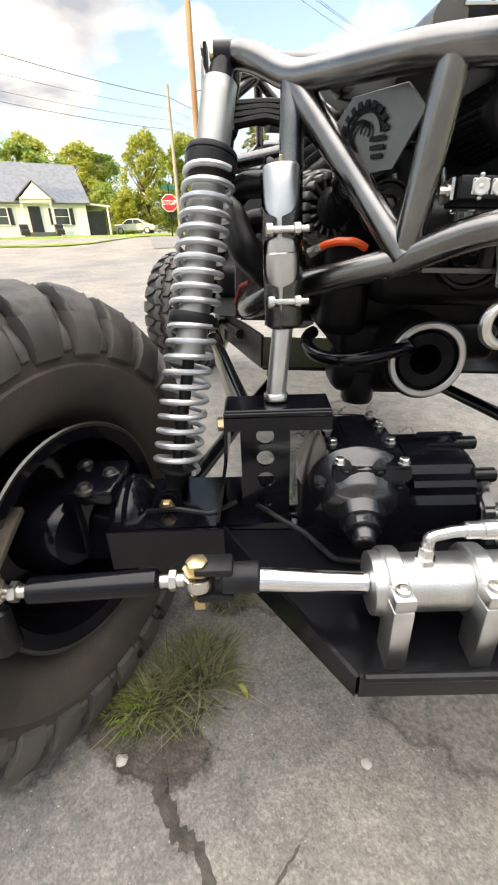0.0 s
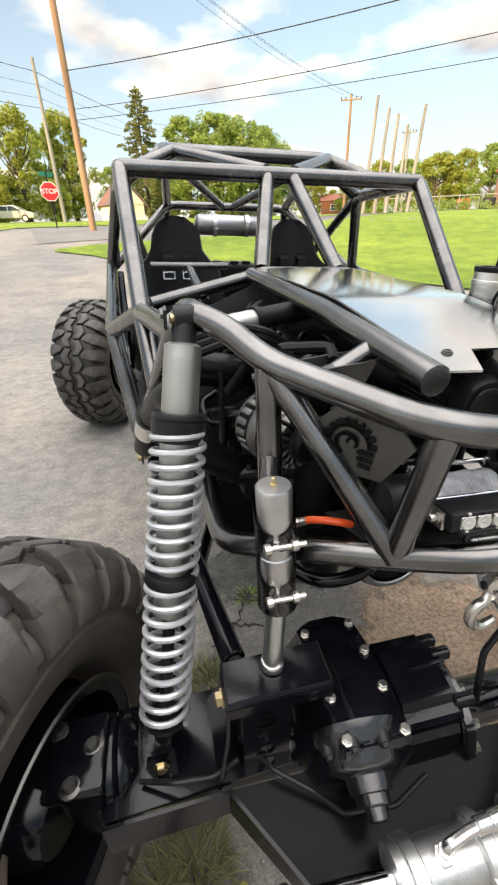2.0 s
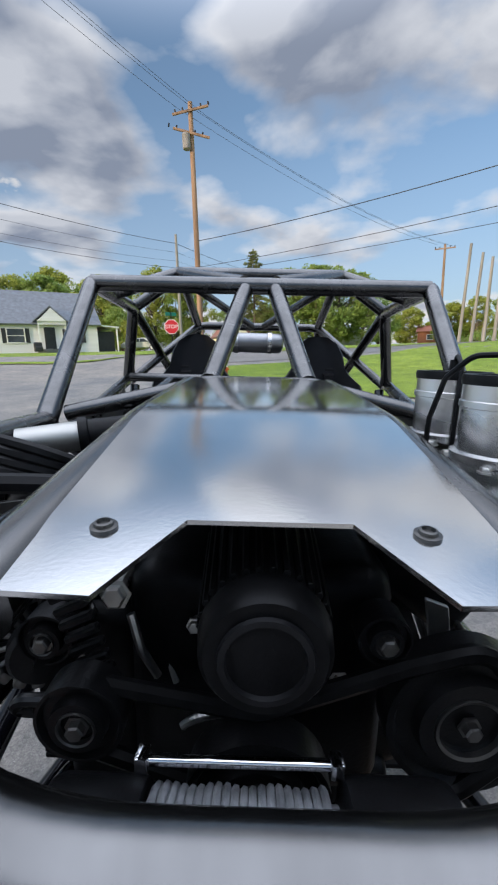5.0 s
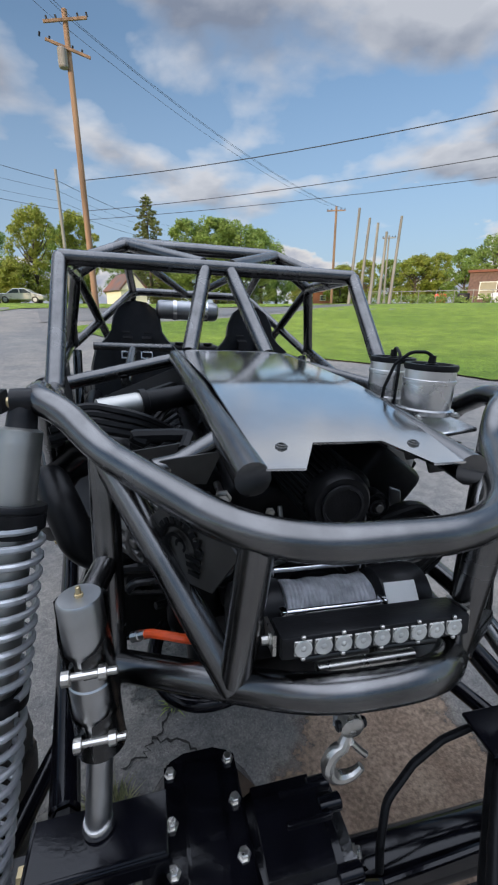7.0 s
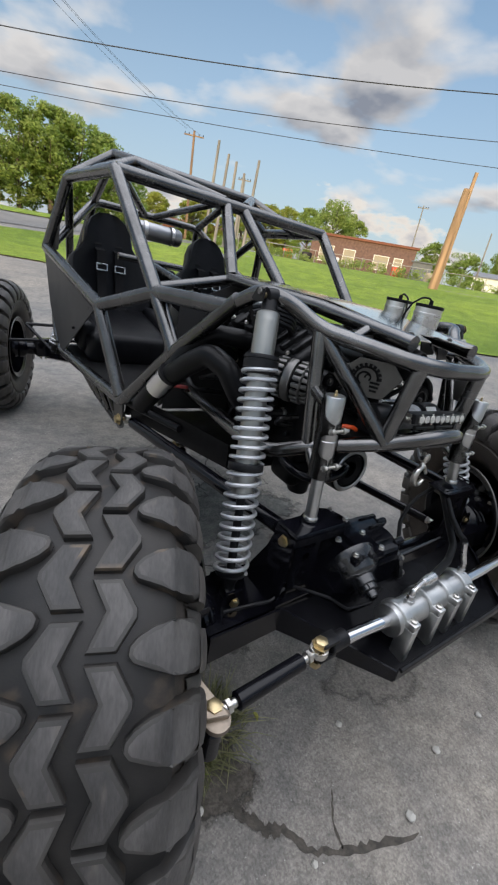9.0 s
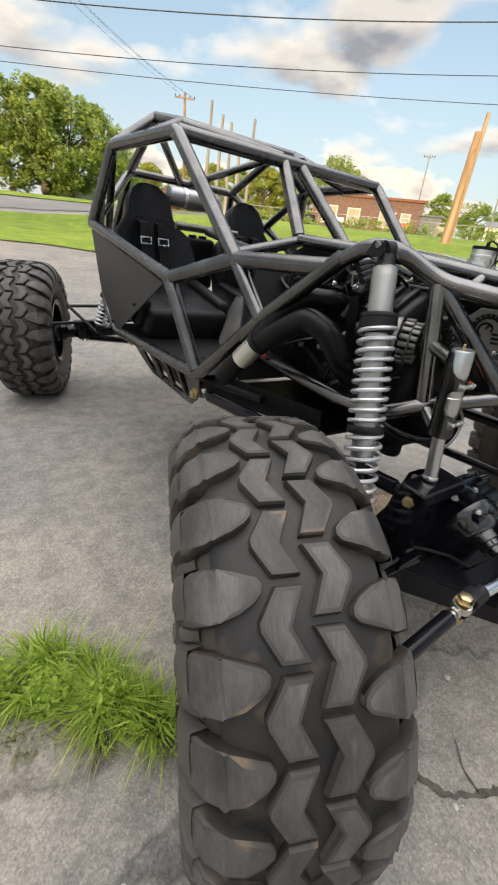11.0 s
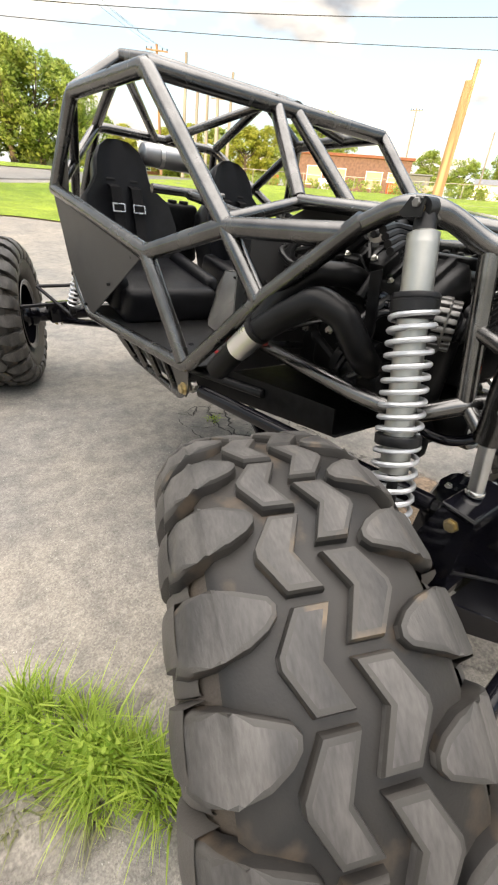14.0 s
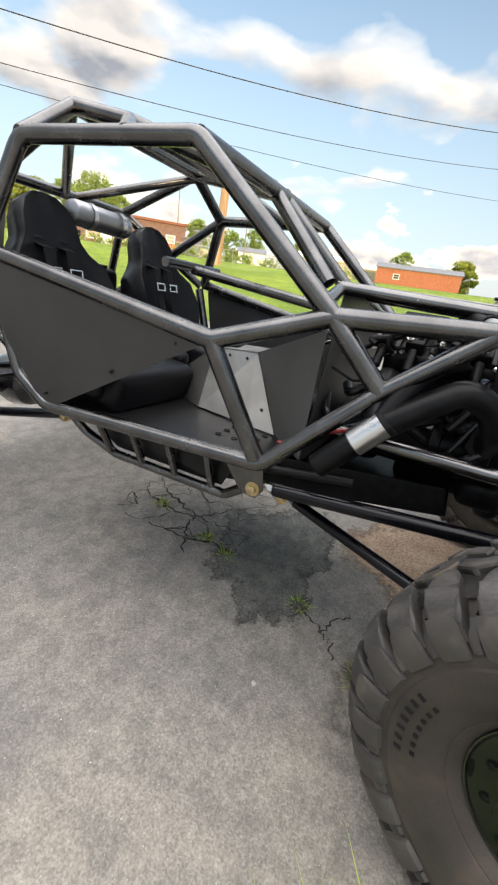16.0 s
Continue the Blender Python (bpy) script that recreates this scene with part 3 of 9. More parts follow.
def make_wheel():
    """A knobbly tyre on a black steel rim; its axis is x, the outer face looks to -x."""
    w = part("wheel", carcass(), RUBBER, buggy, "big knobbly mud tyre on a black beadlock rim")
    base = bmesh.new()
    # groove floor ring in the same shade-darkened rubber
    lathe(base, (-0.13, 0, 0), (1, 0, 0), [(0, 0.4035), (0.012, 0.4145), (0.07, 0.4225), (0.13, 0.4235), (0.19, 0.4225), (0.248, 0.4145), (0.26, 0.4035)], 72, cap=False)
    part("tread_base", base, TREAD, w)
    for k in range(LUGS):
        for (kind, sgn), me in LUG_MESH.items():
            off = {("mid", 1): 0.0, ("mid", -1): 0.5, ("sh", 1): 0.55, ("sh", -1): 0.95}[(kind, sgn)]
            o = new("tread_block", me)
            o.parent = w
            o.matrix_basis = Matrix.Rotation(-2 * math.pi * (k + off) / LUGS, 4, "X")
    for sgn in (1, -1):
        bm = bmesh.new()
        shoulder_rib(bm, sgn, 0.033, [(0.170, 0.390), (0.1795, 0.376), (0.1845, 0.357), (0.1845, 0.338), (0.1815, 0.324), (0.168, 0.316)])
        rib = part("sidewall_rib", bm, RIBM, w)
        bm = bmesh.new()
        shoulder_rib(bm, sgn, 0.014, [(0.150, 0.380), (0.1685, 0.362), (0.1765, 0.346), (0.1765, 0.332), (0.166, 0.322)])
        nub = part("sidewall_rib", bm, RIBM, w)
        for k in range(LUGS):
            off = 0.51 if sgn > 0 else 0.99
            if k:
                same("sidewall_rib", rib, w, Matrix.Rotation(-2 * math.pi * (k + off) / LUGS, 4, "X"))
                same("sidewall_rib", nub, w, Matrix.Rotation(-2 * math.pi * (k + off + 0.5) / LUGS, 4, "X"))
            else:
                rib.matrix_basis = Matrix.Rotation(-2 * math.pi * off / LUGS, 4, "X")
                nub.matrix_basis = Matrix.Rotation(-2 * math.pi * (off + 0.5) / LUGS, 4, "X")
    rim = bmesh.new()
    lathe(rim, (-0.135, 0, 0), (1, 0, 0), [(0.0, 0.200), (0.0, 0.204), (0.006, 0.210), (0.016, 0.208), (0.022, 0.196), (0.05, 0.180), (0.21, 0.180), (0.245, 0.200),
                                           (0.255, 0.206), (0.258, 0.200), (0.25, 0.176), (0.05, 0.168), (0.03, 0.176)], 64, cap=False)
    rim_o = part("rim", rim, BLACK, w, "gloss black rim with a polished inner edge")
    face = bmesh.new()
    lathe(face, (-0.128, 0, 0), (1, 0, 0), [(0.0, 0.204), (-0.004, 0.199), (-0.004, 0.116), (0.002, 0.110), (0.006, 0.1095)], 64, cap=False)
    barrel = bmesh.new()
    lathe(barrel, (-0.128, 0, 0), (1, 0, 0), [(0.006, 0.1095), (0.045, 0.108), (0.070, 0.105), (0.074, 0.07), (0.074, 0.02)], 64, cap=False)
    barrel_o = part("rim_barrel", barrel, SATIN, w)
    fc = part("rim_face", face, RIMM, w)
    bm0 = bmesh.new()
    hexbolt(bm0, (-0.1340, 0, 0.165), (-1, 0, 0), 0.0045, 0.003)
    bm1 = bmesh.new()
    lathe(bm1, (-0.1320, 0, 0.165), (-1, 0, 0), [(0.0, 0.0125), (0.0010, 0.013), (0.0015, 0.011), (0.0012, 0.009)], 16)
    bm2 = bmesh.new()
    lathe(bm2, (-0.1310, 0, 0.193), (-1, 0, 0), [(0.0, 0.009), (0.0015, 0.0095), (0.002, 0.0075)], 16)
    for v in bm2.verts:
        v.co.y *= 2.6
    bolt, hole, slot = part("rim_bolt", bm0, SATIN, fc), part("rim_hole", bm1, DARK, fc, "dark round hole in the rim"), part("rim_slot", bm2, DARK, fc)
    for k in range(1, 12):
        same("rim_bolt", bolt, fc, Matrix.Rotation(2 * math.pi * k / 12, 4, "X"))
        same("rim_hole", hole, fc, Matrix.Rotation(2 * math.pi * k / 12, 4, "X"))
    for k in range(1, 6):
        same("rim_slot", slot, fc, Matrix.Rotation(2 * math.pi * (k + 0.25) / 6, 4, "X"))
    edge = bmesh.new()
    lathe(edge, (-0.128, 0, 0), (1, 0, 0), [(-0.002, 0.2035), (-0.006, 0.2045), (-0.006, 0.2075), (0.0, 0.2085)], 72, cap=False)
    edge_o = part("rim_edge", edge, PLATEM, w, "worn metal rim edge")
    rim_o.matrix_basis = Matrix.Translation((0.040, 0, 0))
    inner_edge = bmesh.new()
    lathe(inner_edge, (0.118, 0, 0), (1, 0, 0), [(0.0, 0.203), (0.004, 0.207), (0.008, 0.2045), (0.006, 0.199)], 72, cap=False)
    part("rim_edge", inner_edge, PLATEM, w, "worn inner rim edge").matrix_basis = Matrix.Translation((0.040, 0, 0))
    for o in (fc, edge_o, barrel_o):
        o.matrix_basis = Matrix.Translation((0.018, 0, 0)) @ Matrix.Diagonal((1, 0.885, 0.885, 1))
    hub = bmesh.new()
    lathe(hub, (-0.018, 0, 0), (-1, 0, 0), [(-0.10, 0.085), (0.0, 0.085), (0.012, 0.082), (0.020, 0.066), (0.050, 0.061), (0.064, 0.058), (0.078, 0.050), (0.089, 0.038), (0.096, 0.024), (0.099, 0.010), (0.0995, 0.0)], 32, cap=False)
    hub_o = part("hub", hub, BLACK, w, "black hub with a rounded cap")
    neck = bmesh.new()
    lathe(neck, (-0.046, 0, 0), (-1, 0, 0), [(0.0, 0.060), (0.002, 0.064), (0.020, 0.064), (0.022, 0.060)], 30)
    part("hub_neck", neck, ALU, hub_o, "bright metal hub neck")
    bm2 = bmesh.new()
    for dy in (-0.013, 0.013):
        hexbolt(bm2, (-0.060, dy, 0.078), (-1, 0, 0), 0.0085, 0.020, 0.05)
    nut = part("lug_nut", bm2, GOLDB, w, "pale zinc-plated lug nuts")
    for k in range(1, 5):
        same("lug_nut", nut, w, Matrix.Rotation(2 * math.pi * k / 5, 4, "X"))
    for k in range(7):
        for rr, hh in ((0.285, 0.016), (0.258, 0.010)):
            bm2 = bmesh.new()
            box(bm2, (0.003, 0.010, hh), Matrix.Rotation(radians(78 + 5 * k), 4, "X").inverted() @ Matrix.Translation((-0.1750 if rr > 0.27 else -0.168, 0, rr)), 0.001, 1)
            part("sidewall_mark", bm2, SATIN, w)
    brake = bmesh.new()
    lathe(brake, (0.02, 0, 0), (1, 0, 0), [(0, 0.12), (0.012, 0.128), (0.022, 0.128), (0.03, 0.09), (0.10, 0.075), (0.12, 0.06)], 40)
    part("brake_drum", brake, BLACK, w)
    return w


STEER = -23.5
SIZE = Matrix.Diagonal((0.930, 1.021, 1.021, 1))
wheel_fr = make_wheel()
wheel_fr.matrix_basis = Matrix.Translation((-0.836, 0.045, 0.438)) @ Matrix.Rotation(radians(STEER), 4, "Z") @ Matrix.Rotation(radians(-1.5), 4, "Y") @ SIZE @ Matrix.Rotation(radians(6.4), 4, "X")


def another_wheel(m):
    made = {}
    for o in (wheel_fr, *wheel_fr.children_recursive):
        c = o.copy()
        scene.collection.objects.link(c)
        made[o] = c
        c.parent = made.get(o.parent, o.parent)
    made[wheel_fr].matrix_basis = m
    return made[wheel_fr]


TURN = Matrix.Rotation(math.pi, 4, "Z")
another_wheel(Matrix.Translation((0.785, -0.01, 0.438)) @ Matrix.Rotation(radians(STEER), 4, "Z") @ SIZE @ TURN @ Matrix.Rotation(0.2, 4, "X"))
another_wheel(Matrix.Translation((-0.800, 2.79, 0.440)) @ Matrix.Rotation(radians(-22), 4, "Z") @ Matrix.Scale(1.03, 4) @ Matrix.Rotation(0.1, 4, "X"))
another_wheel(Matrix.Translation((0.96, 2.70, 0.437)) @ Matrix.Rotation(radians(-22), 4, "Z") @ Matrix.Scale(1.03, 4) @ TURN)


# ---- coil-over springs ----
def coilover(top, bot, name="coilover", od=0.092, r=0.0054, turns=20, label="silver coil-over spring round a grey shock absorber"):
    top, bot = Vector(top), Vector(bot)
    d = (bot - top).normalized()
    L = (bot - top).length
    at = lambda s: top + d * L * s  # noqa: E731
    co = part(name, lathe(bmesh.new(), at(0.05), at(1.0), [(0, 0.0215), (0.004, 0.0285)] + [(0.02 + 0.0032 * k, 0.0284 + 0.0007 * (k % 2)) for k in range(int(0.17 * L / 0.0032))] + [(0.205 * L, 0.0285), (0.60 * L, 0.028), (0.605 * L, 0.012)], 28), SHOCKM, buggy, label)
    eye = bmesh.new()
    side = Vector((1, 0, 0))
    lathe(eye, at(0) - side * 0.016, at(0) + side * 0.016, [(0, 0.012), (0.001, 0.019), (0.031, 0.019), (0.032, 0.012)], 20)
    lathe(eye, at(0.01), at(1), [(0, 0.016), (0.012, 0.0195), (0.046 * L, 0.0205), (0.052 * L, 0.0235)], 24)
    part("top_eye", eye, SATIN, co, "satin black top mount")
    pin = bmesh.new()
    rod(pin, at(0) - side * 0.022, at(0) + side * 0.040, 0.0075, 12)
    hexbolt(pin, at(0) + side * 0.034, side, 0.0125, 0.011)
    part("top_bolt", pin, GOLDB, co, "yellow zinc top bolt")
    col = bmesh.new()
    lathe(col, at(0.192), at(1), [(0, 0.032), (0.0, 0.042), (0.003, 0.0435), (0.009, 0.0435), (0.010, 0.042), (0.012, 0.042), (0.013, 0.0435), (0.032, 0.0435), (0.034, 0.040), (0.046, 0.0345)], 28)
    part("adjuster_collar", col, SATIN, co, "black threaded collar")
    s0, s1, mid = 0.232, 0.930, 0.560
    R = od / 2 - r

    def coil(a, b, n):
        pts = []
        m = axis_matrix(at(a), at(1))
        steps = int(n * 20)
        for k in range(steps + 1):
            f = k / steps
            ang = 2 * math.pi * n * f
            pts.append(m @ Vector((R * math.cos(ang), R * math.sin(ang), L * (b - a) * f)))
        return pts

    part("spring", sweep(bmesh.new(), coil(s0, mid - 0.012, turns * 0.50), r, 8), SPRING, co, "silver-grey coil spring")
    part("spring", sweep(bmesh.new(), coil(mid + 0.012, s1, turns * 0.50), r, 8), SPRING, co, "silver-grey coil spring")
    dv = bmesh.new()
    lathe(dv, at(mid - 0.013), at(1), [(0, 0.034), (0, 0.0435), (0.002, 0.0445), (0.017, 0.0445), (0.019, 0.0435), (0.019, 0.034)], 28)
    part("spring_divider", dv, SATIN, co)
    rd = bmesh.new()
    rod(rd, at(0.55), at(0.955), 0.011)
    part("shaft", rd, SATIN, co)
    low = bmesh.new()
    lathe(low, at(0.925), at(1), [(0, 0.024), (0.002, 0.037), (0.008, 0.037), (0.012, 0.026), (0.03, 0.018), (0.05, 0.015)], 28)
    lathe(low, at(1) - side * 0.014, at(1) + side * 0.014, [(0, 0.011), (0.001, 0.018), (0.027, 0.018), (0.028, 0.011)], 18)
    part("lower_perch", low, SATIN, co)
    return co


SH_T, SH_B = (-0.4106, 0.2297, 1.196), (-0.5405, 0.0306, 0.492)
coilover(SH_T, SH_B)
shl = B(0.413, 0.217, 1.183)
coilover(shl, (0.495, -0.01, 0.492))
coilover(B(-0.45, 2.07, 1.02), (-0.510, 2.23, 0.56), turns=15, od=0.078)
coilover(B(0.47, 2.13, 1.02), (0.635, 2.26, 0.56), turns=15, od=0.078)

# ---- bodywork ----
def sheet(name, pts, thick, mat, label="", parent=None, bevel=0.0):
    return part(name, slab(bmesh.new(), [B(*p) for p in pts], thick, bevel), mat, parent or buggy, label)


def hood_sheet():
    """A folded sheet: flat front with a trapezoid cut-out, and a raised rear lip."""
    bm = bmesh.new()
    rows = [  # (y, z, half width)
        (0.245, 1.187, 0.137), (0.285, 1.1915, 0.138), (0.33, 1.1945, 0.140), (0.50, 1.197, 0.147), (0.68, 1.199, 0.154), (0.86, 1.200, 0.161)]
    xs = [-1, -0.9, -0.6, -0.3, 0, 0.3, 0.6, 0.9, 1]
    grid = [[bm.verts.new(B(k * w, y, z + 0.004 * (1 - k**2) * min(1, (y - 0.24) * 3))) for k in xs] for y, z, w in rows]
    for a, b in zip(grid, grid[1:]):
        for p in range(len(xs) - 1):
            bm.faces.new((a[p], a[p + 1], b[p + 1], b[p]))
    zf = lambda y: 1.153 + (y + 0.018) * 0.128  # noqa: E731
    P = lambda x, y: bm.verts.new(B(x, y, zf(y)))  # noqa: E731
    l_tip, l_low, l_up, r_up, r_low, r_tip = P(-0.122, -0.018), P(-0.078, -0.020), P(-0.047, 0.044), P(0.047, 0.044), P(0.078, -0.020), P(0.122, -0.018)
    back = grid[0]
    bm.faces.new((back[0], back[1], l_low, l_tip))
    bm.faces.new((back[1], back[2], l_up, l_low))
    bm.faces.new((back[2], back[3], back[4], back[5], back[6], r_up, l_up))
    bm.faces.new((back[6], back[7], r_low, r_up))
    bm.faces.new((back[7], back[8], r_tip, r_low))
    bmesh.ops.recalc_face_normals(bm, faces=bm.faces)
    bmesh.ops.solidify(bm, geom=bm.faces[:], thickness=0.003)
    return bm


hood = part("hood", hood_sheet(), HOODM, buggy, "polished aluminium hood sheet with a cut-out nose", angle=50)
for x in (-0.0905, 0.0845):
    bm = bmesh.new()
    at, up = B(x, 0.033, 1.163), (BODY.to_3x3() @ Vector((0, -0.12, 1))).normalized()
    lathe(bm, at - up * 0.004, at + up, [(0.0005, 0.0075), (0.0022, 0.0075), (0.0026, 0.0055), (0.0044, 0.005), (0.0048, 0.0036), (0.0030, 0.0030)], 20)
    part("hood_fastener", bm, PLATEM, hood, "dark quarter-turn fastener")

for s in (-1, 1):
    pts = [(s * 0.604, 1.055, 0.972), (s * 0.655, 1.88, 1.118), (s * 0.634, 1.81, 0.86), (s * 0.612, 1.70, 0.70), (s * 0.606, 1.62, 0.660)]
    pn = sheet("side_panel", pts, 0.004 * -s, PANEL, "dark grey sheet-metal side panel")
    for y, z in ((1.13, 0.965), (1.45, 1.01), (1.62, 0.71), (1.35, 0.84)):
        bm = bmesh.new()
        c = B(s * (0.600 + (y - 1.055) * 0.055), y, z)
        lathe(bm, c, c + Vector((s, 0, 0)), [(-0.004, 0.006), (0.006, 0.006), (0.008, 0.004)], 10)
        part("panel_screw", bm, SATIN, pn)
    # rear gussets with punched rings
    sheet("rear_gusset", [(s * 0.64, 1.90, 1.12), (s * 0.60, 1.83, 1.30), (s * 0.60, 1.86, 1.13)], 0.004, PLATEM)

floor_pan = sheet("floor_pan", [(-0.52, 0.86, 0.668), (0.52, 0.86, 0.668), (0.58, 1.75, 0.668), (-0.58, 1.75, 0.668)], 0.004, FLOORM, "grey metal floor with punched holes")
for k in range(9):
    bm = bmesh.new()
    c = B(-0.40 + 0.055 * (k % 3), 0.96 + 0.06 * (k // 3), 0.6735)
    lathe(bm, c, c + Vector((0, 0, 1)), [(0, 0.011), (0.0015, 0.011), (0.0016, 0.008), (0.0005, 0.007)], 14)
    part("floor_hole", bm, DARK, floor_pan)
tun = sheet("tunnel", [(-0.10, 1.126, 0.917), (0.10, 1.126, 0.917), (0.13, 1.30, 0.905), (0.08, 1.45, 0.80), (-0.08, 1.45, 0.80), (-0.13, 1.30, 0.905)], 0.004, TUNNEL, "bare sheet-metal transmission tunnel")
for s in (-1, 1):
    for nm, pts in (("tunnel_side", [(0.10, 1.126, 0.915), (0.262, 0.94, 0.678), (0.244, 1.07, 0.678)]), ("tunnel_side", [(0.10, 1.126, 0.915), (0.244, 1.07, 0.678), (0.20, 1.30, 0.678), (0.13, 1.30, 0.905)]),
                    ("tunnel_side", [(0.13, 1.30, 0.903), (0.20, 1.30, 0.678), (0.09, 1.50, 0.678), (0.08, 1.45, 0.80)])):
        sheet(nm, [(s * x, y, z) for x, y, z in pts], 0.003, TUNNEL, "", tun)
    for y, z, x in ((1.16, 0.890, 0.115), (1.02, 0.74, 0.220), (1.23, 0.89, 0.126)):
        bm = bmesh.new()
        lathe(bm, B(s * x, y, z), B(s * (x + 1), y, z + 0.6), [(-0.004, 0.005), (0.005, 0.005), (0.007, 0.003)], 8)
        part("tunnel_rivet", bm, SATIN, tun)
fw = sheet("firewall", [(-0.40, 0.79, 0.67), (0.40, 0.79, 0.67), (0.385, 0.775, 1.07), (0.13, 0.84, 1.17), (-0.13, 0.84, 1.17), (-0.385, 0.775, 1.07)], 0.004, PANEL, "dark sheet-metal firewall")
for s in (-1, 1):
    sheet("foot_panel", [(s * x, y, z) for x, y, z in ((0.10, 1.124, 0.920), (0.420, 0.784, 1.060), (0.42, 0.788, 0.68), (0.262, 0.938, 0.68))], 0.004, FOOTM, "flat grey panel beside the tunnel", fw)


bm = bmesh.new()
slab(bm, [B(x, y, z) for x, y, z in ((-0.33, 0.36, 0.618), (0.33, 0.36, 0.618), (0.47, 1.02, 0.560), (-0.47, 1.02, 0.560))], 0.008, 0.002)
skid_pan = part("belly_skid", bm, DARK, buggy, "black belly skid plate under the gearbox")
for s in (-1, 1):
    bm = bmesh.new()
    slab(bm, [B(s * 0.335, 0.37, 0.620), B(s * 0.385, 0.60, 0.600), B(s * 0.470, 1.00, 0.563), B(s * 0.470, 1.00, 0.662), B(s * 0.385, 0.60, 0.692), B(s * 0.335, 0.38, 0.700)], 0.006)
    part("skid_side", bm, DARK, skid_pan)
    tube([B(s * 0.395, 0.62, 0.655), B(s * 0.435, 0.80, 0.640), B(s * 0.480, 1.00, 0.625)], 0.014, 0.05, SATIN, "skid_rail", skid_pan)

# ---- seats ----
def seat(cx):
    bm = bmesh.new()
    prof = [  # height along the back, half width, bolster depth
        (0.00, 0.215, 0.055), (0.15, 0.225, 0.075), (0.32, 0.235, 0.085), (0.43, 0.215, 0.060), (0.485, 0.165, 0.03), (0.53, 0.135, 0.022), (0.60, 0.125, 0.022), (0.655, 0.100, 0.015), (0.69, 0.055, 0.008), (0.70, 0.0, 0.0)]
    ks = [-1, -0.93, -0.72, -0.55, -0.3, 0, 0.3, 0.55, 0.72, 0.93, 1]
    lean = radians(17)
    org = Vector((cx, 1.885, 0.68))
    up = Vector((0, math.sin(lean), math.cos(lean)))
    fwd = Vector((0, -math.cos(lean), math.sin(lean)))
    front_g, back_g = [], []
    for h, w, bol in prof:
        fr, bk = [], []
        for k in ks:
            lift = bol * max(0.0, (abs(k) - 0.55) / 0.35) if abs(k) < 0.9 else bol * (1.0 if abs(k) < 0.97 else 0.55)
            p = org + up * h + Vector((k * w, 0, 0)) + fwd * (0.05 + lift)
            q = org + up * h + Vector((k * w * 0.97, 0, 0)) - fwd * 0.045 * (1 - 0.5 * abs(k) ** 3)
            fr.append(bm.verts.new(B(*p))), bk.append(bm.verts.new(B(*q)))
        front_g.append(fr), back_g.append(bk)
    n = len(ks)
    for g in (front_g, back_g):
        for a, b in zip(g, g[1:]):
            for k in range(n - 1):
                bm.faces.new((a[k], a[k + 1], b[k + 1], b[k]))
    for a, b, c, d in zip(front_g, front_g[1:], back_g, back_g[1:]):
        bm.faces.new((a[0], b[0], d[0], c[0])), bm.faces.new((a[-1], b[-1], d[-1], c[-1]))
    for k in range(n - 1):
        bm.faces.new((front_g[0][k], front_g[0][k + 1], back_g[0][k + 1], back_g[0][k]))
    bmesh.ops.remove_doubles(bm, verts=bm.verts, dist=0.0008)
    ob = part("seat", bm, VINYL, buggy, "black vinyl bucket seat with a high rounded headrest", angle=70)
    cu = bmesh.new()
    box(cu, (0.44, 0.50, 0.15), BODY @ Matrix.Translation((cx, 1.645, 0.772)) @ Matrix.Rotation(radians(9), 4, "X"), 0.04, 4)
    part("seat_cushion", cu, VINYL, ob)
    for sg in (-1, 1):
        bo = bmesh.new()
        box(bo, (0.075, 0.42, 0.15), BODY @ Matrix.Translation((cx + sg * 0.215, 1.66, 0.81)) @ Matrix.Rotation(radians(9), 4, "X"), 0.032, 4)
        part("thigh_bolster", bo, VINYL, ob)
        be = bmesh.new()
        x = cx + sg * 0.05
        line = [(1.985, 1.175), (1.945, 1.165), (1.90, 1.02), (1.865, 0.92), (1.80, 0.86)]
        for (ya, za), (yb, zb) in zip(line, line[1:]):
            f = [be.verts.new(B(x - 0.026, ya, za)), be.verts.new(B(x + 0.026, ya, za)), be.verts.new(B(x + 0.024, yb, zb)), be.verts.new(B(x - 0.024, yb, zb))]
            be.faces.new(f)
        bmesh.ops.remove_doubles(be, verts=be.verts, dist=0.004)
        bmesh.ops.solidify(be, geom=be.faces[:], thickness=0.004)
        strap = part("shoulder_strap", be, WEB, ob, "black harness strap")
        bu = bmesh.new()
        m = BODY @ Matrix.Translation((x, 1.905, 1.085)) @ Matrix.Rotation(radians(-14), 4, "X")
        for dx, dz, sx, sz in ((0, 0.016, 0.062, 0.006), (0, -0.016, 0.062, 0.006), (-0.028, 0, 0.006, 0.03), (0.028, 0, 0.006, 0.03)):
            box(bu, (sx, 0.006, sz), m @ Matrix.Translation((dx, 0, dz)), 0.001, 1)
        part("strap_buckle", bu, ALU, strap, "bright rectangular metal buckle")
        sl = bmesh.new()
        box(sl, (0.058, 0.012, 0.020), BODY @ Matrix.Translation((cx + sg * 0.062, 1.995, 1.195)) @ Matrix.Rotation(radians(-15), 4, "X"), 0.006, 2)
        part("harness_slot", sl, DARK, ob)
    return ob


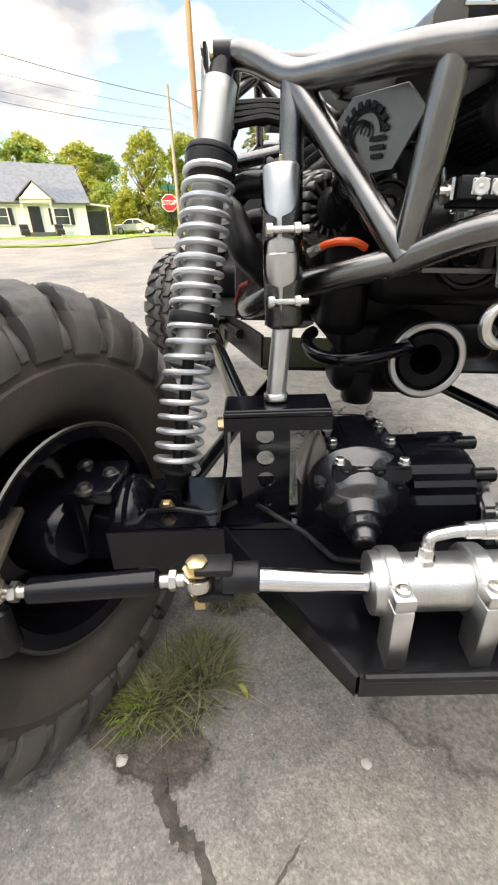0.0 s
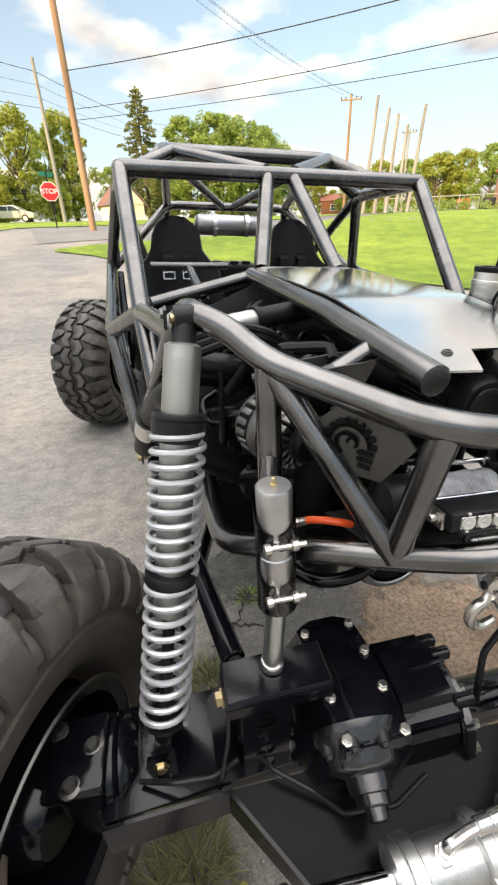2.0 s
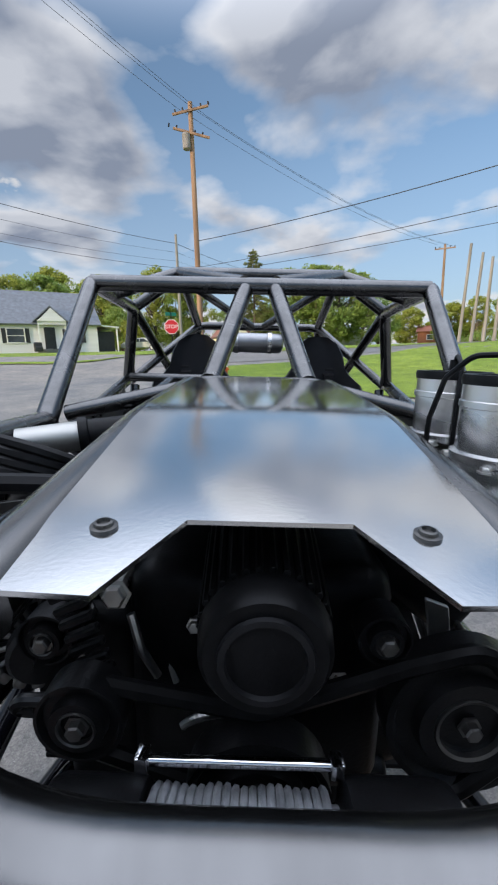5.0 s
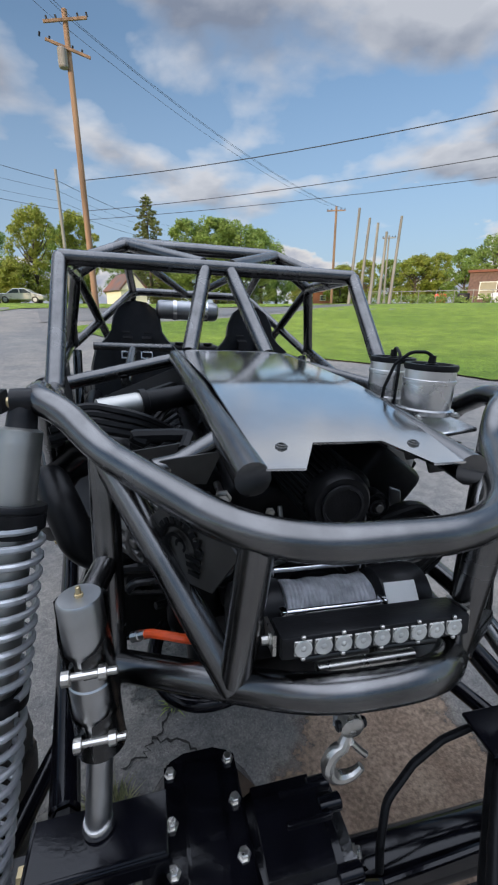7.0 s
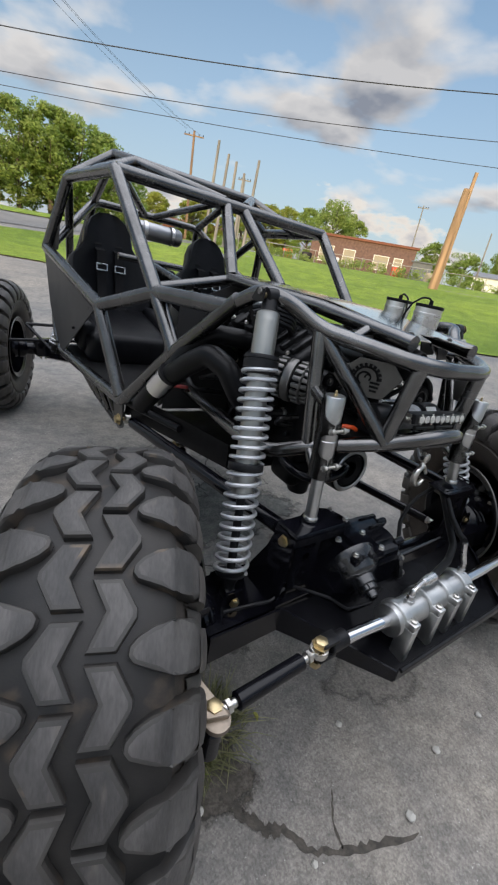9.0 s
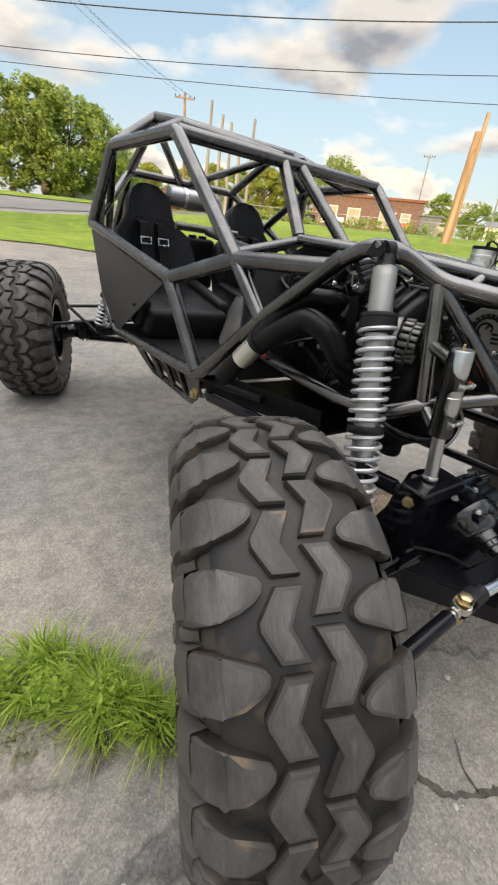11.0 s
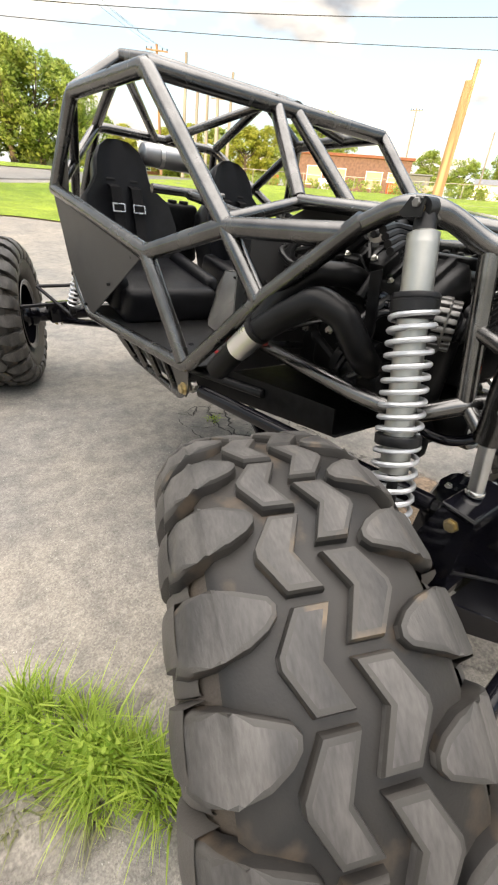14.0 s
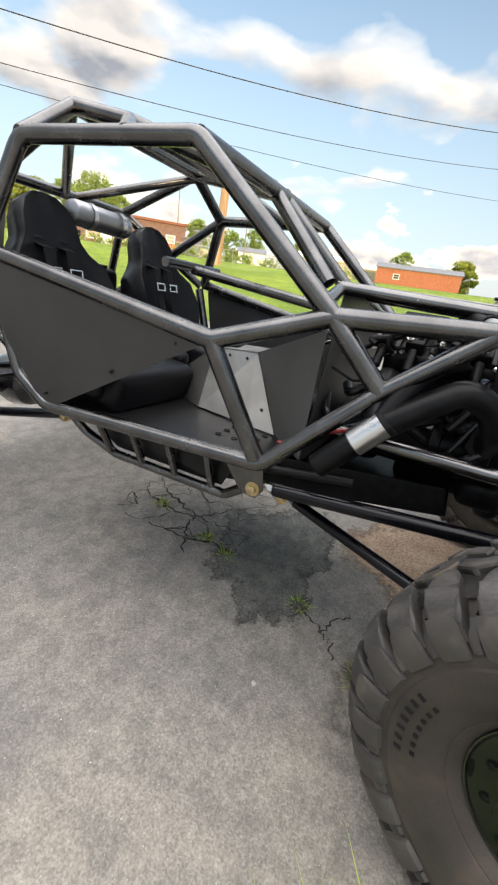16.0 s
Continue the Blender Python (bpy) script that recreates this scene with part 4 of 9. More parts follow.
seat(-0.315)
seat(0.315)
tank = bmesh.new()
lathe(tank, B(-0.20, 2.02, 1.325), B(0.30, 2.04, 1.32), [(-0.012, 0.0), (-0.01, 0.025), (0, 0.045), (0.012, 0.05), (0.31, 0.05), (0.322, 0.045), (0.332, 0.025), (0.334, 0)], 28, cap=False)
tk = part("air_tank", tank, TANKM, buggy, "satin aluminium air tank behind the seats")
for x in (-0.12, 0.05):
    bm = bmesh.new()
    lathe(bm, B(x, 2.02, 1.323), B(x + 0.1, 2.02, 1.323), [(0, 0.051), (0, 0.054), (0.02, 0.054), (0.02, 0.051)], 24, cap=False)
    part("tank_strap", bm, ALU, tk)
rearbox = bmesh.new()
box(rearbox, (0.34, 0.30, 0.30), BODY @ Matrix.Translation((0, 2.25, 0.98)), 0.03, 3)
rb = part("fuel_cell", rearbox, DARK, buggy, "black fuel cell behind the seats")
for x in (-0.08, 0.02, 0.09):
    bm = bmesh.new()
    rod(bm, B(x, 2.14, 1.10), B(x, 2.14, 1.145), 0.026)
    part("filler_fitting", bm, SATIN, rb)

# ---- front axle ----
def drilled(bm, o, u, v, count, r, thick):
    """A plate from corner o along u and v, drilled with a row of round holes, the outline tapering inwards at the top."""
    n = u.cross(v).normalized() * thick
    for side in (Vector(), n):
        for k in range(count):
            lo, hi = k / count, (k + 1) / count
            c = o + side + u * 0.5 + v * (lo + hi) / 2
            inner, outer = [], []
            for i in range(24):
                a = 2 * math.pi * i / 24
                ca, sa = math.cos(a), math.sin(a)
                inner.append(bm.verts.new(c + u.normalized() * r * ca + v.normalized() * r * sa))
                q = 1 / max(abs(ca), abs(sa))
                outer.append(bm.verts.new(c + u * 0.5 * q * ca + v * (0.5 / count) * q * sa))
            for i in range(24):
                bm.faces.new((inner[i], inner[(i + 1) % 24], outer[(i + 1) % 24], outer[i]))
            if side.length:
                for i in range(24):
                    bm.faces.new((inner[i], inner[(i + 1) % 24], back[k][(i + 1) % 24], back[k][i]))
            else:
                if k == 0:
                    back = []
                back.append(inner)
    for e in (Vector(), u):
        f = [o + e, o + e + n, o + e + n + v, o + e + v]
        bm.faces.new([bm.verts.new(x) for x in f])
    return bm



AX = Matrix.Translation((-0.02, 0.02, 0)) @ Matrix.Rotation(radians(-2), 4, "Z")


def A(x, y, z):
    return AX @ Vector((x, y, z))


ax = part("front_axle", rod(bmesh.new(), A(-0.64, -0.030, 0.430), A(0.64, -0.045, 0.428), 0.044, 28), BLACK, buggy, "gloss black front axle with a trussed housing")
for s in (-1, 1):
    # box-section outer beam and sloped truss
    bm = bmesh.new()
    slab(bm, [A(s * 0.62, -0.105, 0.402), A(s * 0.41, -0.100, 0.412), A(s * 0.41, -0.100, 0.482), A(s * 0.62, -0.105, 0.482)], 0.006)
    axb = part("axle_beam", bm, BLACK, ax)
    bm = bmesh.new()
    back, inner = (0.075, 0.30) if s < 0 else (0.010, 0.38)
    slab(bm, [A(s * 0.62, back, 0.40), A(s * 0.40, back, 0.40), A(s * 0.40, back, 0.474), A(s * 0.62, back, 0.474)], 0.006)
    part("beam_rear_plate", bm, BLACK, axb)
    bm = bmesh.new()
    slab(bm, [A(s * 0.62, -0.100, 0.474), A(s * inner, -0.085, 0.474), A(s * inner, back, 0.474), A(s * 0.62, back, 0.474)], 0.006)
    part("beam_top_plate", bm, BLACK, axb)
    bm = bmesh.new()
    for y in (-0.04, 0.04):
        slab(bm, [A(s * 0.50, y, 0.465), A(s * 0.555, y, 0.465), A(s * 0.545, y, 0.520), A(s * 0.50, y, 0.520)], 0.006)
    box(bm, (0.09, 0.09, 0.008), AX @ Matrix.Translation((s * 0.53, 0, 0.472)), 0.002)
    part("spring_mount", bm, BLACK, ax)
    bm = bmesh.new()
    hexbolt(bm, A(s * 0.525, -0.048, 0.495), (0, -1, 0), 0.011, 0.009)
    part("mount_bolt", bm, GOLDB, ax)
    # bump-stop pad on its drilled tower
    dy = 0.0 if s < 0 else 0.012
    bm = bmesh.new()
    slab(bm, [A(s * x, y + dy, z) for x, y, z in ((0.408, -0.089, 0.680), (0.240, -0.086, 0.680), (0.240, -0.014, 0.684), (0.408, -0.017, 0.684))], 0.007, 0.0012)
    slab(bm, [A(s * x, -0.089 + dy, z) for x, z in ((0.408, 0.679), (0.240, 0.679), (0.240, 0.657), (0.408, 0.657))], 0.006)
    tower = part("bump_pad", bm, BLACK, ax, "gloss black bump-stop pad with a folded front edge")
    bm = bmesh.new()
    sweep(bm, [A(s * x, y + dy, 0.689) for x, y in ((0.405, -0.018), (0.405, -0.086), (0.243, -0.083))], 0.0028, 8)
    part("pad_bead", bm, BLACK, tower)
    bm = bmesh.new()
    drilled(bm, A(s * 0.384, -0.070, 0.462), A(s * 0.304, -0.070, 0.462) - A(s * 0.384, -0.070, 0.462), Vector((0, 0, 0.200)), 5, 0.0145, 0.006)
    part("drilled_plate", bm, BLACK, tower, "black plate with a row of round holes")
    bm = bmesh.new()
    slab(bm, [A(s * x, y + dy, z) for x, y, z in ((0.402, -0.082, 0.676), (0.402, -0.020, 0.680), (0.406, 0.004, 0.60), (0.428, 0.060, 0.474), (0.428, -0.095, 0.474), (0.406, -0.086, 0.60))], 0.006)
    part("tower_plate", bm, BLACK, tower)
    bm = bmesh.new()
    hexbolt(bm, A(s * 0.410, -0.052 + dy, 0.655), (s, 0, 0), 0.012, 0.012)
    part("tower_bolt", bm, GOLDB, tower, "yellow zinc bolt")
    # knuckle, ball and steering arm
    bm = bmesh.new()
    lathe(bm, A(s * 0.565, 0, 0.435), A(s * 0.75, 0, 0.435), [(0, 0.06), (0.02, 0.085), (0.03, 0.088), (0.034, 0.08), (0.04, 0.088), (0.05, 0.09), (0.054, 0.082), (0.06, 0.09), (0.09, 0.085), (0.11, 0.06)], 32)
    box(bm, (0.09, 0.12, 0.03), AX @ Matrix.Translation((s * 0.655, -0.02, 0.532)), 0.008)
    box(bm, (0.07, 0.10, 0.17), AX @ Matrix.Translation((s * 0.69, 0, 0.45)), 0.015)
    kn = part("knuckle", bm, BLACK, ax)
    for x, y in ((0.632, -0.015), (0.66, -0.068), (0.69, 0.02)):
        bm = bmesh.new()
        lathe(bm, A(s * x, y, 0.540), A(s * x, y, 1), [(0, 0.017), (0.006, 0.018), (0.008, 0.012), (0.012, 0.0115), (0.016, 0.009)], 14)
        part("knuckle_bolt", bm, PLATEM, kn)
bm = bmesh.new()
lathe(bm, (-0.7405, -0.240, 0.425), (-0.7405, -0.240, 1), [(0, 0.012), (0.002, 0.021), (0.070, 0.021), (0.074, 0.017), (0.082, 0.017)], 24)
part("rod_end_spacer", bm, BLACK, ax, "black spacer under the steering arm")
TIE_I, TIE_O = Vector((-0.467, -0.226, 0.522)), Vector((-0.740, -0.236, 0.520))
bm = bmesh.new()
slab(bm, [Vector(p) for p in ((-0.762, -0.250, 0.535), (-0.722, -0.262, 0.535), (-0.756, -0.088, 0.545), (-0.800, -0.083, 0.545))], 0.012, 0.002)
lathe(bm, (-0.7415, -0.252, 0.5245), (-0.7415, -0.252, 1), [(0, 0.022), (0.001, 0.0245), (0.0115, 0.0245), (0.0125, 0.022)], 28)
part("steering_arm", bm, STEELARM, ax, "bare steel steering arm")
bm = bmesh.new()
slab(bm, [Vector(p) for p in ((0.665, -0.26, 0.535), (0.70, -0.26, 0.535), (0.69, -0.06, 0.545), (0.62, -0.05, 0.545))], 0.012, 0.002)
part("steering_arm", bm, STEELARM, ax, "bare steel steering arm")


def tie_rod(a, b, name="tie_rod"):
    a, b = Vector(a), Vector(b)
    d = (b - a).normalized()
    L = (b - a).length
    t = part(name, lathe(bmesh.new(), a + d * 0.05, b, [(0, 0.012), (0.004, 0.0175), (L - 0.105, 0.0175), (L - 0.10, 0.012)], 20), BLACK, buggy, "gloss black steering link with rod ends")
    for p, q in ((a, d), (b, -d)):
        bm = bmesh.new()
        rod(bm, p + q * 0.012, p + q * 0.055, 0.009, 14)
        lathe(bm, p + q * 0.028, p + q, [(0, 0.011), (0.001, 0.014), (0.010, 0.014), (0.011, 0.011)], 6)
        lathe(bm, p - Vector((0, 0, 0.011)), p + Vector((0, 0, 1)), [(0, 0.012), (0.002, 0.020), (0.011, 0.022), (0.020, 0.020), (0.022, 0.012)], 20)
        part("rod_end", bm, ZINC, t)
        bm = bmesh.new()
        hexbolt(bm, p + Vector((0, 0, 0.017)), (0, 0, 1), 0.015, 0.015)
        part("link_bolt", bm, GOLDB, t)
        bm = bmesh.new()
        lathe(bm, p - Vector((0, 0, 0.045)), p, [(0, 0.010), (0.002, 0.014), (0.018, 0.014), (0.019, 0.008)], 6)
        part("link_nut", bm, GOLDB, t)
    return t


tie_rod(TIE_O, TIE_I)
tie_rod((0.683, -0.24, 0.520), (0.42, -0.25, 0.522))
# clevis between link and ram
for s, p in ((1, TIE_I), (-1, Vector((0.42, -0.25, 0.522)))):
    bm = bmesh.new()
    box(bm, (0.05, 0.034, 0.012), Matrix.Translation(p + Vector((s * 0.022, 0, 0.022))), 0.004)
    box(bm, (0.05, 0.034, 0.012), Matrix.Translation(p + Vector((s * 0.022, 0, -0.022))), 0.004)
    rod(bm, p + Vector((s * 0.03, 0, 0)), p + Vector((s * 0.082, 0, 0)), 0.021)
    part("clevis", bm, SATIN, ax)
# steering ram
RA, RBm = Vector((-0.245, -0.240, 0.518)), Vector((0.085, -0.248, 0.520))
ram = part("steering_ram", lathe(bmesh.new(), RA, RBm, [(0, 0.020), (0, 0.040), (0.022, 0.042), (0.026, 0.037), (0.30, 0.037), (0.304, 0.042), (0.326, 0.040), (0.326, 0.02)], 36), CAST, buggy, "silver double-ended hydraulic steering ram")
bm = bmesh.new()
rod(bm, TIE_I + Vector((0.07, -0.003, 0)), RA, 0.0155, 24)
part("ram_rod", bm, CHROME, ram, "chromed ram rod")
bm = bmesh.new()
rod(bm, RBm, Vector((0.35, -0.25, 0.522)), 0.0155, 24)
part("ram_rod", bm, CHROME, ram, "chromed ram rod")
for k, x in enumerate((-0.221, -0.113, -0.032, 0.050)):
    bm = bmesh.new()
    y = -0.244
    lathe(bm, (x - 0.011, y, 0.519), (x + 1, y, 0.519), [(0, 0.037), (0, 0.046), (0.002, 0.048), (0.020, 0.048), (0.022, 0.046), (0.022, 0.037)], 30, cap=False)
    box(bm, (0.026, 0.040, 0.105), Matrix.Translation((x, y - 0.040, 0.478)), 0.004)
    box(bm, (0.026, 0.028, 0.018), Matrix.Translation((x, y - 0.046, 0.541)), 0.003)
    cl = part("ram_clamp", bm, CAST, ram, "cast aluminium clamp block")
    bm = bmesh.new()
    lathe(bm, (x, y - 0.046, 0.548), (x, y - 0.046, 1), [(0, 0.009), (0.008, 0.009), (0.009, 0.0075), (0.0092, 0.005), (0.005, 0.0045)], 12)
    part("clamp_bolt", bm, ZINC, cl)
for x, d in ((-0.178, 1), (0.062, -1)):
    bm = bmesh.new()
    lathe(bm, (x, -0.244, 0.550), (x, -0.244, 1), [(0, 0.013), (0.012, 0.013), (0.0121, 0.010), (0.026, 0.010)], 6)
    sweep(bm, [(x, -0.244, 0.575), (x, -0.244, 0.592), (x + 0.028, -0.240, 0.595), (x + 0.05, -0.238, 0.595)] if d > 0 else [(x, -0.244, 0.575), (x, -0.244, 0.592), (x, -0.232, 0.62), (x, -0.225, 0.65)], 0.0075, 10, 0.01)
    if d > 0:
        lathe(bm, (x + 0.045, -0.238, 0.595), (x + 1, -0.238, 0.595), [(0, 0.009), (0.002, 0.011), (0.02, 0.011), (0.021, 0.0125), (0.05, 0.0125), (0.052, 0.008)], 12)
    fit_ob = part("hose_fitting", bm, ALU, ram, "bright metal hose fitting")
bm = bmesh.new()
sweep(bm, [(-0.085, -0.237, 0.595), (-0.03, -0.226, 0.594), (0.03, -0.214, 0.590), (0.09, -0.190, 0.606), (0.150, -0.130, 0.630), (0.205, -0.076, 0.654), (0.250, -0.035, 0.662), (0.300, 0.01, 0.640)], 0.0105, 12, 0.06)
part("ram_hose", bm, PLASTIC, ram, "thick black hydraulic hose")
bm = bmesh.new()
sweep(bm, [(0.062, -0.222, 0.655), (0.090, -0.195, 0.648), (0.150, -0.135, 0.650), (0.215, -0.075, 0.664), (0.262, -0.035, 0.664), (0.310, 0.01, 0.640)], 0.0085, 12, 0.05)
part("ram_hose", bm, PLASTIC, ram, "thick black hydraulic hose")
bm = bmesh.new()
sweep(bm, [(0.044, -0.059, 0.500), (0.046, -0.050, 0.540), (0.070, -0.022, 0.585), (0.130, 0.0, 0.612), (0.190, 0.010, 0.632), (0.250, 0.0, 0.662), (0.300, -0.01, 0.660)], 0.0065, 10, 0.04)
part("breather_hose", bm, PLASTIC, ax, "black braided breather hose")
# skid plate and front truss
bm = bmesh.new()
slab(bm, [Vector(p) for p in ((-0.438, -0.064, 0.470), (-0.27, -0.315, 0.425), (0.24, -0.325, 0.425), (0.388, -0.108, 0.470))], 0.006)
skid = part("skid_plate", bm, SKIDM, ax, "gloss black skid plate under the steering ram")
bm = bmesh.new()
slab(bm, [Vector(p) for p in ((-0.27, -0.315, 0.41), (0.24, -0.325, 0.41), (0.24, -0.325, 0.445), (-0.27, -0.315, 0.445))], 0.006)
part("skid_front_lip", bm, SATIN, skid)
for pts in (((-0.438, -0.066, 0.412), (-0.27, -0.317, 0.41), (-0.27, -0.317, 0.445), (-0.438, -0.066, 0.486)), ((0.24, -0.327, 0.41), (0.388, -0.110, 0.440), (0.388, -0.110, 0.486), (0.24, -0.327, 0.445))):
    bm = bmesh.new()
    slab(bm, [Vector(p) for p in pts], 0.006)
    part("skid_side_lip", bm, BLACK, skid)
bm = bmesh.new()
sweep(bm, [(-0.265, -0.322, 0.447), (0.24, -0.332, 0.447)], 0.006, 8)
part("skid_bead", bm, SATIN, skid)
# differential
def loft(bm, rows):
    """A closed body through rounded-off rectangles: (z, x0, x1, y0, y1) from bottom to top, corners cut."""
    rings = []
    for z, x0, x1, y0, y1 in rows:
        c = 0.28 * min(x1 - x0, y1 - y0)
        rings.append([bm.verts.new(A(x, y, z)) for x, y in ((x0 + c, y0), (x1 - c, y0), (x1 - c * 0.3, y0 + c * 0.3), (x1, y0 + c), (x1, y1 - c), (x1 - c * 0.3, y1 - c * 0.3), (x1 - c, y1), (x0 + c, y1), (x0 + c * 0.3, y1 - c * 0.3), (x0, y1 - c), (x0, y0 + c), (x0 + c * 0.3, y0 + c * 0.3))])
    for a, b in zip(rings, rings[1:]):
        for k in range(12):
            bm.faces.new((a[k], a[(k + 1) % 12], b[(k + 1) % 12], b[k]))
    bm.faces.new(rings[0]), bm.faces.new(rings[-1])
    return bm


diff = part("differential", loft(bmesh.new(), [(0.350, -0.235, -0.120, -0.06, 0.06), (0.385, -0.275, -0.085, -0.11, 0.09), (0.470, -0.290, -0.080, -0.145, 0.105), (0.545, -0.282, -0.095, -0.155, 0.100), (0.596, -0.252, -0.130, -0.150, 0.088), (0.612, -0.246, -0.134, -0.146, 0.085)]),
            BLACK, ax, "gloss black cast differential housing with a bolted cover", angle=28)


def band(x0, x1, prof, bevel=0.006):
    """A housing band over the top of the differential: its outline in (y, z), from x0 to x1."""
    tmp = bmesh.new()
    slab(tmp, [A(x0, y, z) for y, z in prof], x1 - x0)
    bmesh.ops.recalc_face_normals(tmp, faces=tmp.faces)
    bmesh.ops.bevel(tmp, geom=tmp.edges[:], offset=bevel, segments=2, affect="EDGES")
    return tmp


part("diff_cover", band(-0.246, -0.132, [(0.078, 0.595), (0.074, 0.612), (0.020, 0.625), (-0.105, 0.627), (-0.150, 0.622), (-0.158, 0.600)], 0.004), BLACK, diff, "flat black cover plate held by two rows of bolts")
part("diff_rib", band(-0.218, -0.160, [(0.070, 0.605), (0.066, 0.618), (0.018, 0.634), (-0.100, 0.636), (-0.140, 0.628), (-0.150, 0.606)], 0.005), BLACK, diff)
for x, ys in ((-0.236, (0.052, -0.022, -0.076, -0.141)), (-0.144, (0.056, -0.010, -0.077, -0.146))):
    for y in ys:
        bm = bmesh.new()
        z = 0.618 if y > 0.03 else 0.626
        lathe(bm, A(x, y, z), A(x, y, z + 1), [(0, 0.0095), (0.002, 0.0095), (0.0022, 0.0072), (0.0085, 0.0072), (0.0095, 0.0058)], 6)
        part("cover_bolt", bm, ZINC, diff, "pale zinc bolt")
# gear case beside the cover, its end flange and the axle tube's trusses
part("gear_case", band(-0.130, -0.004, [(0.030, 0.44), (0.030, 0.585), (0.010, 0.606), (-0.060, 0.606), (-0.112, 0.592), (-0.136, 0.560), (-0.132, 0.44)], 0.015), BLACK, diff, "gloss black gear case")
for y0, y1, z in ((-0.052, -0.044, 0.605), (-0.010, -0.002, 0.605)):
    bm = bmesh.new()
    box(bm, (0.070, y1 - y0, 0.012), AX @ Matrix.Translation((-0.040, (y0 + y1) / 2, z)), 0.003, 2)
    part("case_web", bm, BLACK, diff)
for x, y, z in ((-0.006, 0.004, 0.592), (0.000, -0.030, 0.600), (0.0, -0.105, 0.580)):
    bm = bmesh.new()
    rod(bm, A(x - 0.02, y, z), A(x + 0.016, y, z), 0.012, 14)
    part("case_boss", bm, BLACK, diff)
part("case_flange", band(-0.002, 0.024, [(0.05, 0.40), (0.055, 0.520), (0.02, 0.560), (-0.080, 0.560), (-0.128, 0.530), (-0.150, 0.470), (-0.120, 0.40)], 0.005), CASTB, diff)
for y, z in ((-0.070, 0.548), (-0.118, 0.520), (-0.135, 0.478), (-0.112, 0.425)):
    bm = bmesh.new()
    hexbolt(bm, A(0.024, y, z), (1, -0.4, 0.4), 0.0085, 0.010)
    part("case_bolt", bm, ZINC, diff, "pale zinc bolt")
y = -0.078
bm = bmesh.new()
slab(bm, [A(x, y, z) for x, z in ((0.026, 0.400), (0.060, 0.400), (0.070, 0.432), (0.105, 0.446), (0.250, 0.446), (0.262, 0.400), (0.300, 0.400), (0.300, 0.492), (0.235, 0.486), (0.070, 0.474), (0.026, 0.492))], 0.006)
part("truss_plate", bm, BLACK, ax)
bm = bmesh.new()
sweep(bm, [A(x, y - 0.003, z) for x, z in ((0.028, 0.493), (0.070, 0.476), (0.235, 0.488), (0.300, 0.494))], 0.006, 8, 0.03)
part("truss_lip", bm, BLACK, ax)
# pinion snout, its flange bolts and lock nut
p0, p1 = A(-0.200, -0.100, 0.572), A(-0.2085, -0.215, 0.534)
bm = bmesh.new()
lathe(bm, p0, p1, [(0, 0.076), (0.018, 0.072), (0.030, 0.060), (0.052, 0.056), (0.058, 0.050), (0.064, 0.036), (0.084, 0.033), (0.086, 0.026), (0.098, 0.026), (0.100, 0.018), (0.116, 0.016), (0.119, 0.012)], 30)
snout = part("pinion_snout", bm, CASTB, diff, "black cast pinion snout with a lock nut")
bm = bmesh.new()
d = (p1 - p0).normalized()
lathe(bm, p0 + d * 0.086, p1, [(0, 0.022), (0.001, 0.027), (0.014, 0.027), (0.015, 0.023)], 6)
part("lock_nut", bm, SATIN, snout)
pm = axis_matrix(p0, p1)
for k in range(8):
    a = 2 * math.pi * (k + 0.5) / 8
    c = pm @ Vector((0.062 * math.cos(a), 0.062 * math.sin(a), 0.016))
    bm = bmesh.new()
    rod(bm, c - d * 0.004, c + d * 0.018, 0.0105, 12)
    hexbolt(bm, c + d * 0.018, d, 0.0065, 0.006)
    part("pinion_bolt", bm, SATIN, snout)
# breather and brake hoses along the axle
for pts, r in (([A(-0.385, -0.035, 0.500), A(-0.340, -0.105, 0.516), A(-0.285, -0.140, 0.500), A(-0.240, -0.170, 0.470), A(-0.150, -0.175, 0.462), A(-0.080, -0.150, 0.468)], 0.0045),
               ([A(-0.56, -0.06, 0.49), A(-0.50, -0.085, 0.512), A(-0.44, -0.085, 0.500), A(-0.395, -0.078, 0.520)], 0.0045)):
    bm = bmesh.new()
    sweep(bm, pts, r, 8, 0.03)
    part("brake_hose", bm, SATIN, ax)


